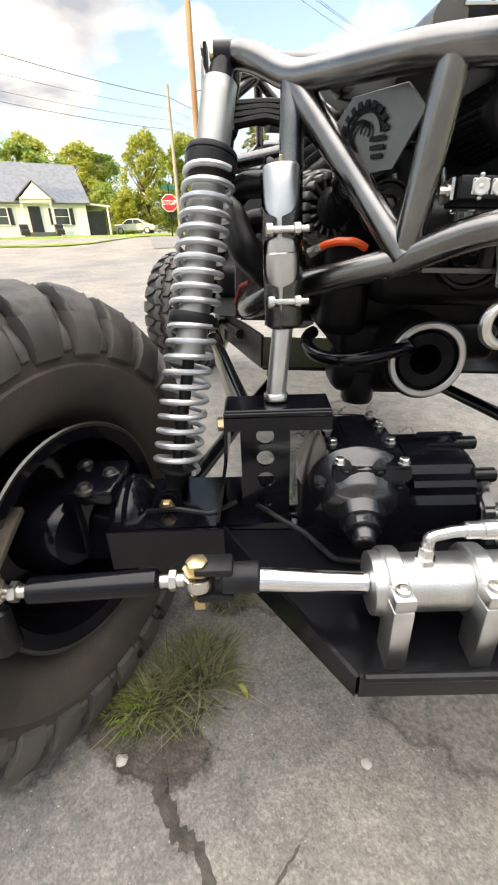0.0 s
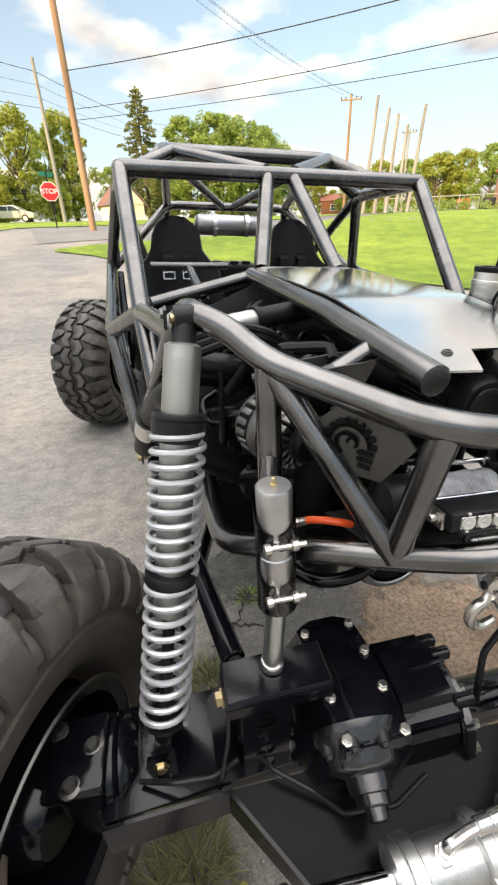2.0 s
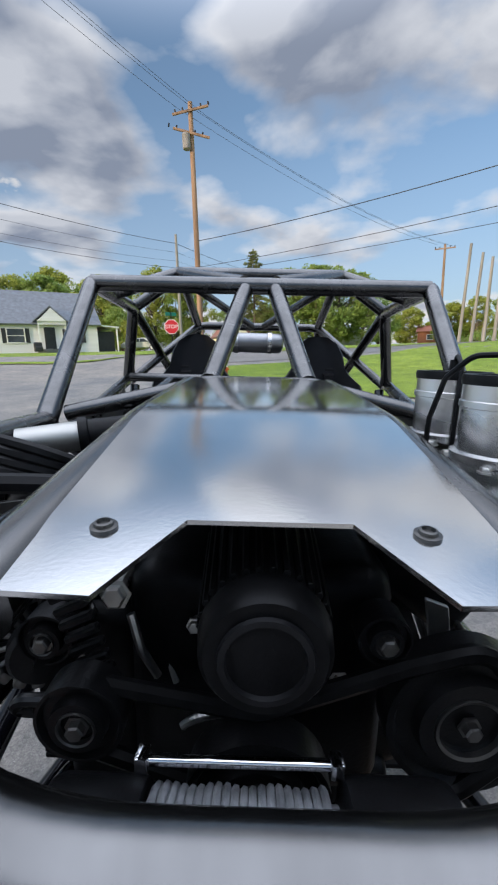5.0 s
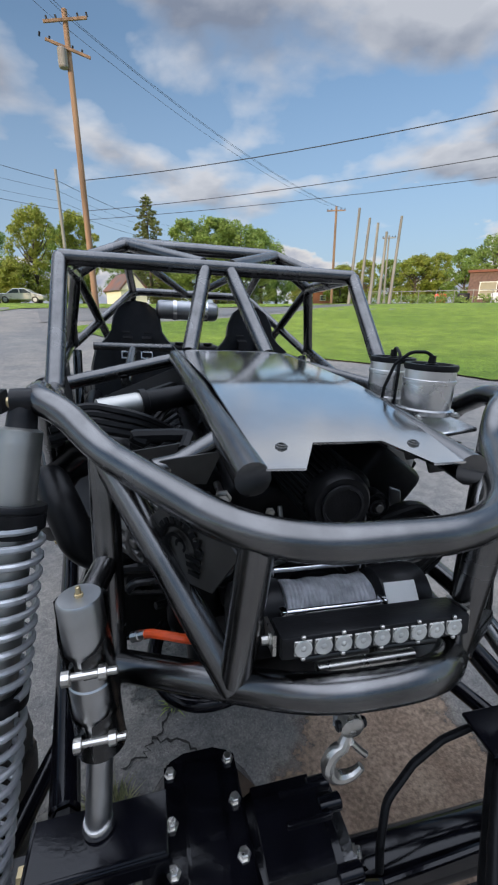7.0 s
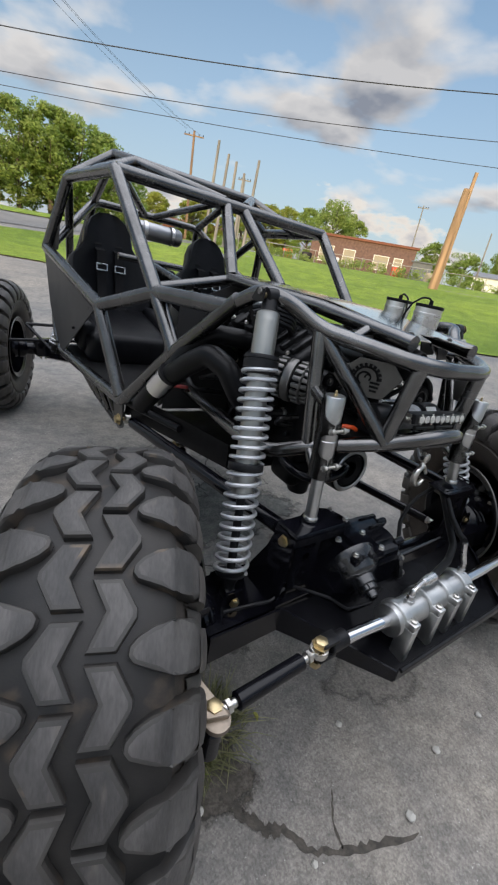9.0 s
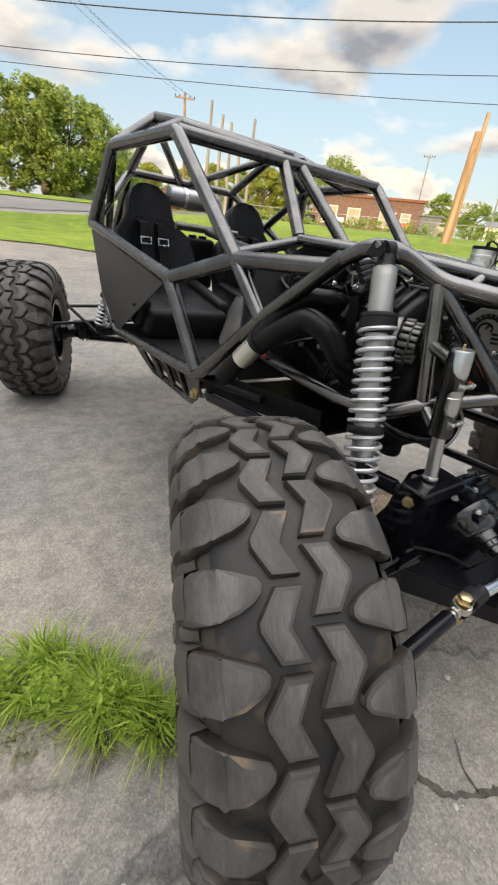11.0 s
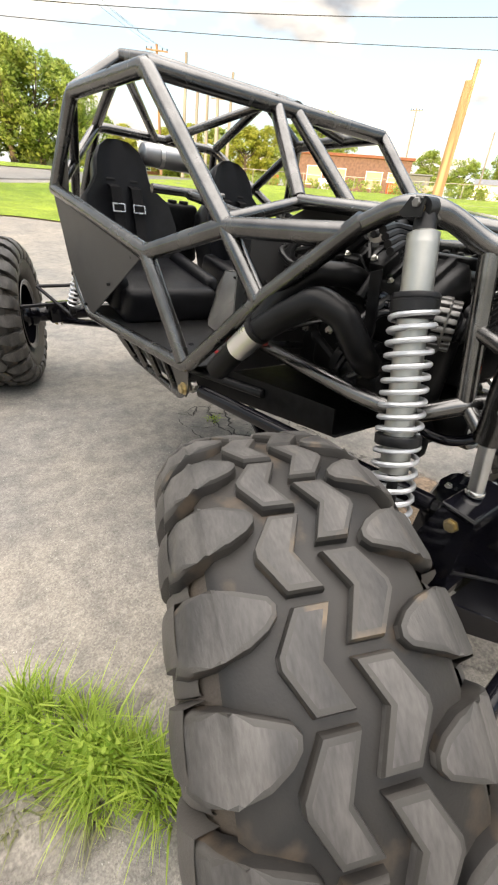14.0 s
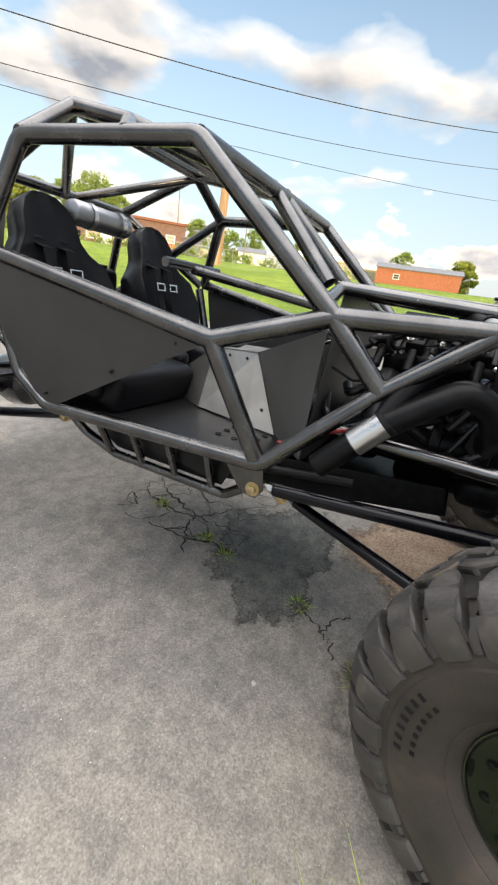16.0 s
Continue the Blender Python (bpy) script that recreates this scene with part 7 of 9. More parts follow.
LAWN = mixed("mown_lawn", [((0.200, 0.300, 0.020), (0.300, 0.390, 0.038), 0.36, 0.66), ((0.7, 0.75, 0.6), (1.25, 1.2, 1.2), 0.32, 0.70), ((0.4, 0.45, 0.4), (1.5, 1.5, 1.4), 0.34, 0.68)], (0.18, 1.4, 22.0), 0.9, 1.0, 30.0, 0.05)
GREYDIRT = mixed("grey_brown_dirt", [((0.185, 0.168, 0.148), (0.290, 0.262, 0.228), 0.35, 0.68), ((0.62, 0.62, 0.62), (1.3, 1.3, 1.3), 0.34, 0.66)], (5.0, 90.0), 0.95, 0.3, 160.0, soft=14.0)
DIRT = mixed("bare_dirt", [((0.260, 0.182, 0.126), (0.410, 0.305, 0.220), 0.35, 0.68), ((0.60, 0.60, 0.60), (1.35, 1.35, 1.35), 0.34, 0.66)], (5.0, 75.0), 0.95, 0.3, 160.0, soft=14.0)


def disc_sheet(radii, segs):
    bm = bmesh.new()
    c = bm.verts.new((0, 0, 0))
    rings = [[bm.verts.new((r * math.sin(2 * math.pi * k / segs), r * math.cos(2 * math.pi * k / segs), height(r))) for k in range(segs)] for r in radii]
    for k in range(segs):
        bm.faces.new((c, rings[0][(k + 1) % segs], rings[0][k]))
    for a, b in zip(rings, rings[1:]):
        for k in range(segs):
            bm.faces.new((a[k], a[(k + 1) % segs], b[(k + 1) % segs], b[k]))
    return bm


ground = tagged(part("ground", disc_sheet([2, 4, 6, 8, 11, 14, 17, 20, 25, 30, 40, 60, 100, 300, 900, 2500], 96), ASPHALT), "worn grey asphalt lot with cracks and grit", "ground", kind="structure")


def strip(edge_a, edge_b, dz, across=6):
    """A sheet between two edges, given as (bearing, distance) at equal steps, lying on the ground."""
    bm = bmesh.new()
    rows = []
    for (a1, r1), (a2, r2) in zip(edge_a, edge_b):
        rows.append([bm.verts.new(far(a1 + (a2 - a1) * k / across, r1 + (r2 - r1) * k / across, dz)) for k in range(across + 1)])
    for p, q in zip(rows, rows[1:]):
        for k in range(across):
            bm.faces.new((p[k], p[k + 1], q[k + 1], q[k]))
    return bm


def along(keys, n):
    """Values between (bearing, distance) keys at n even bearings."""
    out = []
    a0, a1 = keys[0][0], keys[-1][0]
    for k in range(n + 1):
        a = a0 + (a1 - a0) * k / n
        for (x, r), (y, s) in zip(keys, keys[1:]):
            if x <= a <= y:
                out.append((a, r + (s - r) * (a - x) / (y - x)))
                break
        else:
            out.append(keys[-1])
    return out


near_edge = along([(-10.4, 20.5), (-6, 18), (-2.5, 14.5), (6, 13.8), (20, 11.2), (46, 8.8), (67, 10.5), (100, 16), (130, 30)], 70)
far_edge = along([(-10.4, 21), (-6, 22), (8, 23.5), (20, 27), (28, 36), (36, 46), (50, 46), (67, 48), (100, 50), (130, 50)], 70)
lawn = tagged(part("lawn", strip(near_edge, far_edge, 0.035, 14), LAWN), "bright mown lawn beside the lot", "lawn", kind="structure")
lawn2 = tagged(part("lawn_far", strip(along([(-75, 30), (-28.7, 26.3), (-24, 25.6), (-18.5, 26.7), (-12.6, 31.2), (-10.5, 31), (4, 31.5), (20, 34), (27, 42), (36, 52), (130, 52)], 70), along([(-75, 300), (130, 300)], 70), 0.05, 30), LAWN), "lawn round the houses across the street", "lawn", kind="structure")
street = tagged(part("street", strip(along([(-12, 23), (8, 25), (20, 28.5), (28, 38), (36, 47.3), (60, 49)], 60), along([(-12, 30.5), (8, 31), (20, 33.5), (28, 41.5), (36, 51), (60, 51)], 60), 0.03, 3), STREET), "pale asphalt street beyond the lawn", "street", kind="structure")


# unseen wall added behind the lot to block the low sun and bounce light
BLOCK = material("pale_block_wall", (0.60, 0.58, 0.54), 0.85, 0.0, 0.08, 1.5, 0.4, 30)
bm = bmesh.new()
box(bm, (60, 0.4, 4.7), Matrix.Translation((-16, -11.2, 2.25)), 0.02, 1)
tagged(part("wall_south", bm, BLOCK), "unseen pale wall added behind the lot for shade and bounce", "wall", kind="structure")

# ---- trees ----
BARK = material("grey_brown_bark", (0.10, 0.080, 0.060), 0.9, 0.0, 0.3, 4, 0.6, 30)


def leaf_material(name, c1, c2, through_light=0.58):
    m = bpy.data.materials.new(name)
    m.use_nodes = True
    nt = m.node_tree
    b = nt.nodes["Principled BSDF"]
    b.inputs["Roughness"].default_value = 0.6
    g = nt.nodes.new("ShaderNodeNewGeometry")
    ramp = nt.nodes.new("ShaderNodeValToRGB")
    ramp.color_ramp.elements[0].color, ramp.color_ramp.elements[1].color = (*c1, 1), (*c2, 1)
    nt.links.new(g.outputs["Random Per Island"], ramp.inputs[0])
    nt.links.new(ramp.outputs[0], b.inputs["Base Color"])
    t = nt.nodes.new("ShaderNodeBsdfTranslucent")
    nt.links.new(ramp.outputs[0], t.inputs["Color"])
    mix = nt.nodes.new("ShaderNodeMixShader")
    mix.inputs[0].default_value = through_light
    nt.links.new(b.outputs[0], mix.inputs[1]), nt.links.new(t.outputs[0], mix.inputs[2])
    nt.links.new(mix.outputs[0], nt.nodes["Material Output"].inputs["Surface"])
    return m


LEAF = leaf_material("green_leaves", (0.15, 0.22, 0.045), (0.40, 0.50, 0.13))
LEAFY = leaf_material("yellow_green_leaves", (0.19, 0.23, 0.03), (0.47, 0.50, 0.10))
LEAFD = leaf_material("dark_conifer_needles", (0.13, 0.155, 0.045), (0.32, 0.34, 0.11))


def leaf_cloud(rnd, centres, per, size):
    """Many small leaf sprays about the given clump centres (place, radius)."""
    vs, fs = [], []
    for c, r in centres:
        for _ in range(per):
            d = Vector((rnd.gauss(0, 1), rnd.gauss(0, 1), rnd.gauss(0, 1))).normalized()
            p = c + Vector((d.x, d.y, d.z * 0.8)) * r * (0.45 + 0.55 * rnd.random() ** 0.5)
            u = Vector((rnd.gauss(0, 1), rnd.gauss(0, 1), rnd.gauss(0, 0.6))).normalized()
            v = u.cross(d if abs(u.dot(d)) < 0.95 else Vector((0, 0, 1))).normalized()
            s = size * rnd.uniform(0.6, 1.4)
            k = len(vs)
            vs += [p - u * s, p + v * s * 0.45, p + u * s, p - v * s * 0.45]
            fs.append((k, k + 1, k + 2, k + 3))
    return vs, fs


def mesh_part(name, vs, fs, mat, parent):
    me = bpy.data.meshes.new(name)
    me.from_pydata([tuple(v) for v in vs], [], fs)
    me.materials.append(mat)
    ob = new(name, me)
    ob.parent = parent
    return ob


def broad_tree(seed, h, w, mat, label, leaf=0.21, per=125, low=0.07):
    rnd = random.Random(seed)
    t = empty("tree", label, "tree", "trees round the lot")
    tr = bmesh.new()
    lean = Vector((rnd.uniform(-0.04, 0.04), rnd.uniform(-0.04, 0.04), 1))
    r0 = 0.022 * h + 0.06
    sweep(tr, [lean * (h * s) for s in (0, 0.1, 0.25, 0.45, 0.7)], [r0 * 1.35, r0, r0 * 0.85, r0 * 0.55, r0 * 0.2], 9)
    centres = []
    for k in range(13):
        s = rnd.uniform(0.22, 0.62)
        a = k * 2.4 + rnd.uniform(-0.4, 0.4)
        up = rnd.uniform(0.12, 0.36) * h
        out = w * 0.5 * rnd.uniform(0.45, 0.85)
        p0 = lean * (h * s)
        p2 = p0 + Vector((math.cos(a) * out, math.sin(a) * out, up))
        p1 = (p0 + p2) / 2 + Vector((0, 0, -0.04 * h))
        sweep(tr, [p0, p1, p2], [r0 * 0.4, r0 * 0.25, r0 * 0.07], 6)
    part("trunk", tr, BARK, t)
    n = 74
    for k in range(n):
        z = rnd.uniform(low, 0.97)
        prof = math.sin(math.pi * min(1, max(0.06, (z - low + 0.10) / (1.12 - low)))) ** 0.6
        a = rnd.uniform(0, 2 * math.pi)
        rad = w * 0.5 * prof * math.sqrt(rnd.uniform(0.05, 1.0)) * rnd.uniform(0.75, 1.1)
        centres.append((Vector((math.cos(a) * rad, math.sin(a) * rad, z * h)), w * rnd.uniform(0.07, 0.15)))
    mesh_part("crown", *leaf_cloud(rnd, centres, per, leaf), mat, t)
    return t


def spruce(seed, h, w, label):
    rnd = random.Random(seed)
    t = empty("spruce", label, "tree", "trees round the lot")
    part("trunk", sweep(bmesh.new(), [(0, 0, 0), (0, 0, h * 0.5), (0, 0, h)], [0.22, 0.14, 0.02], 8), BARK, t)
    centres = []
    limbs = bmesh.new()
    for k in range(30):
        z = 0.05 + 0.92 * (k / 29)
        for b in range(5):
            out = w * 0.5 * (1.02 - z) ** 0.75 * rnd.uniform(0.45, 1.2) + 0.25
            a = k * 1.1 + b * 1.26 + rnd.uniform(-0.4, 0.4)
            pts = [Vector((math.cos(a) * out * s, math.sin(a) * out * s, z * h - 0.34 * out * s * s + 0.16 * out * s ** 4)) for s in (0.0, 0.35, 0.7, 1.0)]
            sweep(limbs, pts, [0.045, 0.035, 0.022, 0.010], 4)
            steps = max(2, int(out / 0.34))
            for q in range(steps):
                s = 0.25 + 0.75 * (q + rnd.random()) / steps
                p = Vector((math.cos(a) * out * s, math.sin(a) * out * s, z * h - 0.34 * out * s * s + 0.16 * out * s ** 4 - rnd.uniform(0.05, 0.35) * (1 - 0.6 * z)))
                centres.append((p, rnd.uniform(0.13, 0.30)))
    centres.append((Vector((0, 0, h * 0.99)), 0.12))
    part("branches", limbs, BARK, t)
    mesh_part("crown", *leaf_cloud(rnd, centres, 19, 0.14), LEAFD, t)
    return t


G1, G2, G3 = ("leafy green deciduous tree standing on the lawn", "yellow-green tree lit by the evening sun", "dense dark green tree behind the houses")
protos = [broad_tree(1, 10.5, 8.5, LEAF, G1), broad_tree(2, 11.5, 8.0, LEAFY, G2), broad_tree(3, 9.0, 9.5, LEAF, G3), broad_tree(4, 7.5, 7.0, LEAFY, G2, low=0.08)]
used = set()


def plant(kind, az, r, scale, turn=0.0, sx=1.0):
    m = Matrix.Translation(far(az, r, -0.05)) @ Matrix.Rotation(turn, 4, "Z")
    if kind not in used:
        used.add(kind)
        protos[kind].matrix_basis = m @ Matrix.Diagonal((scale * sx, scale * sx, scale, 1))
        return protos[kind]
    o = copy_thing(protos[kind], m)
    o.scale = (scale * sx, scale * sx, scale)
    return o


for kind, az, r, sc, sx in ((0, -35, 78, 1.20, 1.1), (2, -31, 82, 1.28, 1.0), (1, -27.5, 78, 1.05, 1.0), (0, -24.5, 76, 1.12, 1.0), (2, -21.0, 78, 1.22, 0.95), (1, -18.0, 72, 1.02, 1.05), (0, -16.0, 74, 1.0, 1.0), (1, -23.0, 84, 1.25, 1.0), (2, -15.5, 66, 0.72, 1.0), (1, -11.2, 62, 0.98, 0.85),
                            (0, -8.2, 70, 0.95, 0.9), (1, -6.2, 66, 1.02, 0.8), (0, -1.5, 92, 0.80, 1.0), (2, 4.5, 70, 0.85, 0.9), (3, -13.5, 60, 0.62, 1.1), (3, -8.5, 54, 0.5, 1.0), (2, 3.2, 96, 0.9, 1.2),
                            (0, 7.0, 60, 0.98, 0.9), (0, 10.2, 60, 1.00, 1.0), (2, 13.0, 61, 1.15, 0.9), (0, 16.2, 63, 0.92, 0.9), (2, 18.2, 70, 0.82, 0.8), (3, 22.0, 105, 1.05, 1.1), (3, 26.5, 95, 1.0, 1.2),
                            (1, 29.5, 92, 0.72, 1.2), (0, 32.5, 98, 0.82, 1.2), (3, 35.5, 90, 1.12, 1.2), (1, 38.2, 94, 0.80, 1.1), (0, 40.8, 78, 0.76, 1.0), (2, 43.8, 72, 1.0, 0.85), (0, 46.5, 90, 0.8, 1.0),
                            (0, 56.0, 105, 0.75, 1.2), (2, 60.0, 110, 0.8, 1.2), (0, 63.5, 100, 0.72, 0.9), (3, 69, 130, 1.0, 1.3), (1, 75, 120, 0.55, 1.2), (0, 82, 110, 0.7, 1.1), (3, 89, 110, 0.9, 1.2), (0, 96, 100, 0.8, 1.0),
                            # bearings 120 to 250: unseen trees, added only to show in reflections
                            (0, -45, 70, 0.9, 1.0), (2, -60, 60, 0.9, 1.0), (0, 150, 40, 0.8, 1.0), (2, 175, 45, 0.9, 1.0), (0, 205, 50, 0.8, 1.0), (2, 120, 60, 0.9, 1.0), (0, 250, 40, 0.9, 1.0)):
    plant(kind, az, r, sc, az * 0.7, sx)
sp = spruce(9, 13.2, 8.8, "tall dark spruce with drooping branches")
sp.matrix_basis = Matrix.Translation(far(2.0, 60))

# ---- buildings ----
WHITES = material("white_clapboard", (0.78, 0.78, 0.77), 0.6, 0.0, 0.05, 2, 0.3, 6, stretch=(0.05, 0.05, 1))
SHINGLE = material("grey_shingle_roof", (0.16, 0.175, 0.20), 0.85, 0.0, 0.15, 3, 0.4, 12)
REDROOF = material("rust_red_roof", (0.20, 0.075, 0.045), 0.8, 0.0, 0.15, 3, 0.3, 12)
WEATHER = material("weathered_brown_grey_roof", (0.105, 0.10, 0.10), 0.85, 0.0, 0.15, 0.8, 0.3, 12, color2=(0.24, 0.10, 0.065))
CREAMW = material("pale_cream_siding", (0.80, 0.745, 0.60), 0.7, 0.0, 0.05, 2, 0.25, 6, stretch=(0.05, 0.05, 1))
CREAM = material("cream_stucco", (0.37, 0.33, 0.25), 0.8, 0.0, 0.06, 2, 0.2, 20)
BRICKM = material("brown_brick_wall", (0.165, 0.100, 0.085), 0.85, 0.0, 0.2, 4, 0.3, 14)
BRICKO = material("orange_brick_wall", (0.32, 0.12, 0.065), 0.85, 0.0, 0.15, 4, 0.3, 14)
WINDOW = material("dark_window_glass", (0.05, 0.06, 0.07), 0.08, 0.0, 0.2, 1, 0.0, 10)
TRIMW = material("white_trim", (0.80, 0.80, 0.78), 0.5, 0.0, 0.04, 3)
SHUTTER = material("black_shutter", (0.02, 0.022, 0.025), 0.5, 0.0, 0.2, 4)
POLEW = material("weathered_pole_wood", (0.26, 0.165, 0.10), 0.85, 0.0, 0.3, 3, 0.6, 14, stretch=(1, 1, 0.1))
POLEG = material("grey_pole_wood", (0.245, 0.23, 0.21), 0.85, 0.0, 0.25, 3, 0.6, 14, stretch=(1, 1, 0.1))
POLEO = material("fresh_orange_pole_wood", (0.36, 0.235, 0.135), 0.75, 0.0, 0.3, 3, 0.4, 14, stretch=(1, 1, 0.1))
WIRE = material("black_line_wire", (0.02, 0.02, 0.022), 0.6, 0.0, 0.1, 5)


def window(parent, m, w, h, shutters=True, pane=None, trim=None):
    """A framed window on the wall whose outside looks to local -y."""
    bm = bmesh.new()
    for x, z, sx, sz in ((0, h / 2, w + 0.16, 0.09), (0, -h / 2, w + 0.2, 0.10), (-w / 2, 0, 0.09, h), (w / 2, 0, 0.09, h), (0, 0, w, 0.05)):
        box(bm, (sx, 0.10, sz), m @ Matrix.Translation((x, -0.05, z)), 0.01, 1)
    f = part("window", bm, trim or TRIMW, parent)
    bm = bmesh.new()
    box(bm, (w, 0.04, h), m @ Matrix.Translation((0, -0.005, 0)), 0.0, 1)
    part("pane", bm, pane or WINDOW, f)
    if shutters:
        for s in (-1, 1):
            bm = bmesh.new()
            box(bm, (0.36, 0.05, h), m @ Matrix.Translation((s * (w / 2 + 0.24), -0.04, 0)), 0.01, 1)
            part("shutter", bm, SHUTTER, f)


def gable_roof(parent, m, L, D, h0, h1, mat, over=0.35, ridge_x=True):
    bm = bmesh.new()
    t = 0.18
    for s in (-1, 1):
        pts = [(-L / 2 - over, s * (D / 2 + over), h0 - over * (h1 - h0) / (D / 2)), (L / 2 + over, s * (D / 2 + over), h0 - over * (h1 - h0) / (D / 2)), (L / 2 + over, 0, h1), (-L / 2 - over, 0, h1)]
        slab(bm, [m @ Vector(p) for p in (pts if s < 0 else pts[::-1])], t)
    return part("roof", bm, mat, parent)


def gable_end(bm, m, x, D, h0, h1):
    slab(bm, [m @ Vector(p) for p in ((x, -D / 2, h0), (x, D / 2, h0), (x, 0, h1))], 0.15)


def facing(az, r, turn=0.0, dz=-0.1):
    """A frame on the ground whose -y side looks towards the lot."""
    return Matrix.Translation(far(az, r, dz)) @ Matrix.Rotation(radians(-az + turn), 4, "Z")


# white house with a grey roof
hm = facing(-24.6, 47, 6)
house = empty("house", "white clapboard house with a grey shingle roof and dark shutters", "house")
bm = bmesh.new()
box(bm, (13, 8, 3.0), hm @ Matrix.Translation((-1.6, 3, 1.5)), 0.02, 1)
for x in (-8.1, 4.9):
    gable_end(bm, hm @ Matrix.Translation((0, 3, 0)), x, 8, 2.95, 6.2)
part("wall", bm, WHITES, house)
gable_roof(house, hm @ Matrix.Translation((-1.6, 3, 0)), 13, 8, 3.0, 6.3, SHINGLE)
bm = bmesh.new()
box(bm, (2.6, 0.5, 0.5), hm @ Matrix.Translation((0.6, -1.2, 3.0)), 0.02, 1)
slab(bm, [hm @ Vector(p) for p in ((-0.7, -1.45, 3.1), (1.9, -1.45, 3.1), (0.6, -1.45, 4.35))], 0.12)
part("porch_gable", bm, WHITES, house)
bm = bmesh.new()
for s in (-1, 1):
    slab(bm, [hm @ Vector(p) for p in ((0.6, -1.6, 4.5), (0.6, 2.0, 4.5), (0.6 + s * 1.65, 2.0, 3.0), (0.6 + s * 1.65, -1.6, 3.0))], 0.10)
part("porch_roof", bm, SHINGLE, house)
for x in (-0.6, 1.8):
    bm = bmesh.new()
    box(bm, (0.14, 0.14, 2.8), hm @ Matrix.Translation((x, -1.3, 1.5)), 0.01, 1)
    part("porch_post", bm, TRIMW, house)
bm = bmesh.new()
box(bm, (3.0, 0.7, 0.45), hm @ Matrix.Translation((0.6, -1.25, 0.25)), 0.02, 1)
part("porch_step", bm, STREET, house)
bm = bmesh.new()
box(bm, (1.0, 0.08, 2.1), hm @ Matrix.Translation((0.35, -1.04, 1.5)), 0.02, 1)
part("door", bm, SHUTTER, house)
for x, w in ((-6.0, 1.6), (-2.6, 1.5), (2.6, 1.3)):
    window(house, hm @ Matrix.Translation((x, -1.0, 1.75)), w, 1.35)
bm = bmesh.new()
slab(bm, [hm @ Vector(p) for p in ((4.9, -1.2, 2.75), (7.1, -1.2, 2.55), (7.1, 5.0, 2.55), (4.9, 5.0, 2.75))], 0.14)
part("side_porch_roof", bm, TRIMW, house)
for y in (-1.0, 1.8, 4.6):
    bm = bmesh.new()
    box(bm, (0.13, 0.13, 2.6), hm @ Matrix.Translation((6.9, y, 1.3)), 0.01, 1)
    part("porch_post", bm, TRIMW, house)
bm = bmesh.new()
box(bm, (1.9, 5.4, 2.2), hm @ Matrix.Translation((5.75, 2.2, 1.15)), 0.02, 1)
part("side_porch_room", bm, SHUTTER, house)
for x in (-0.9, 2.0):
    bm = bmesh.new()
    box(bm, (0.75, 0.6, 0.45), hm @ Matrix.Translation((x, -2.1, 0.45)), 0.05, 1)
    box(bm, (0.75, 0.12, 0.7), hm @ Matrix.Translation((x, -1.85, 0.75)), 0.05, 1)
    tagged(part("porch_chair", bm, SHUTTER), "dark porch chair in front of a white house", "chair", "porch chairs")

# cream house end with a red roof
cm = facing(-0.3, 46, -65) @ Matrix.Scale(0.62, 4) @ Matrix.Translation((-1.78, -2.0, 0))
cream = empty("cottage", "small pale cream house with a brown-grey gable roof", "house")
bm = bmesh.new()
box(bm, (6.0, 4.6, 2.5), cm @ Matrix.Translation((-1.2, 2, 1.25)), 0.02, 1)
gable_end(bm, cm @ Matrix.Translation((0, 2, 0)), 1.78, 4.6, 2.45, 4.85)
part("wall", bm, CREAMW, cream)
gable_roof(cream, cm @ Matrix.Translation((-1.2, 2, 0)), 6.0, 4.6, 2.5, 4.9, WEATHER, 0.3)
window(cream, cm @ Matrix.Translation((1.82, 2, 1.6)) @ Matrix.Rotation(radians(90), 4, "Z"), 0.7, 0.7, False)

# long brown brick building
bmx = facing(47.8, 60, 3)
brick = empty("brick_hall", "long low brown brick building with boarded openings", "building")
bm = bmesh.new()
box(bm, (13.5, 9, 3.6), bmx @ Matrix.Translation((0, 4.5, 1.8)), 0.02, 1)
part("wall", bm, BRICKM, brick)
bm = bmesh.new()
box(bm, (14.0, 9.6, 0.30), bmx @ Matrix.Translation((0, 4.5, 3.72)), 0.03, 1)
part("roof", bm, REDROOF, brick)
for x, w, h, z in ((-4.6, 1.8, 1.9, 1.5), (-1.6, 1.5, 1.7, 1.5), (2.6, 1.9, 1.7, 1.4), (4.8, 1.1, 0.9, 1.8)):
    window(brick, bmx @ Matrix.Translation((x, 0, z)), w, h, False, pane=CREAM)
bm = bmesh.new()
box(bm, (2.6, 2.0, 2.2), bmx @ Matrix.Translation((7.9, 1.0, 1.1)), 0.02, 1)
box(bm, (3.0, 2.4, 0.15), bmx @ Matrix.Translation((7.9, 0.9, 2.3)), 0.02, 1)
part("lean_to", bm, SHINGLE, brick)
bmo = facing(26.6, 100, 0)
ob_ = empty("brick_house", "low orange brick house seen past the street", "house")
bm = bmesh.new()
box(bm, (13, 7, 2.6), bmo @ Matrix.Translation((0, 3.5, 1.3)), 0.02, 1)
part("wall", bm, BRICKO, ob_)
gable_roof(ob_, bmo @ Matrix.Translation((0, 3.5, 0)), 13, 7, 2.6, 3.9, REDROOF)
for x in (-4, -1, 2.5, 5):
    window(ob_, bmo @ Matrix.Translation((x, 0, 1.4)), 1.2, 1.1, False)
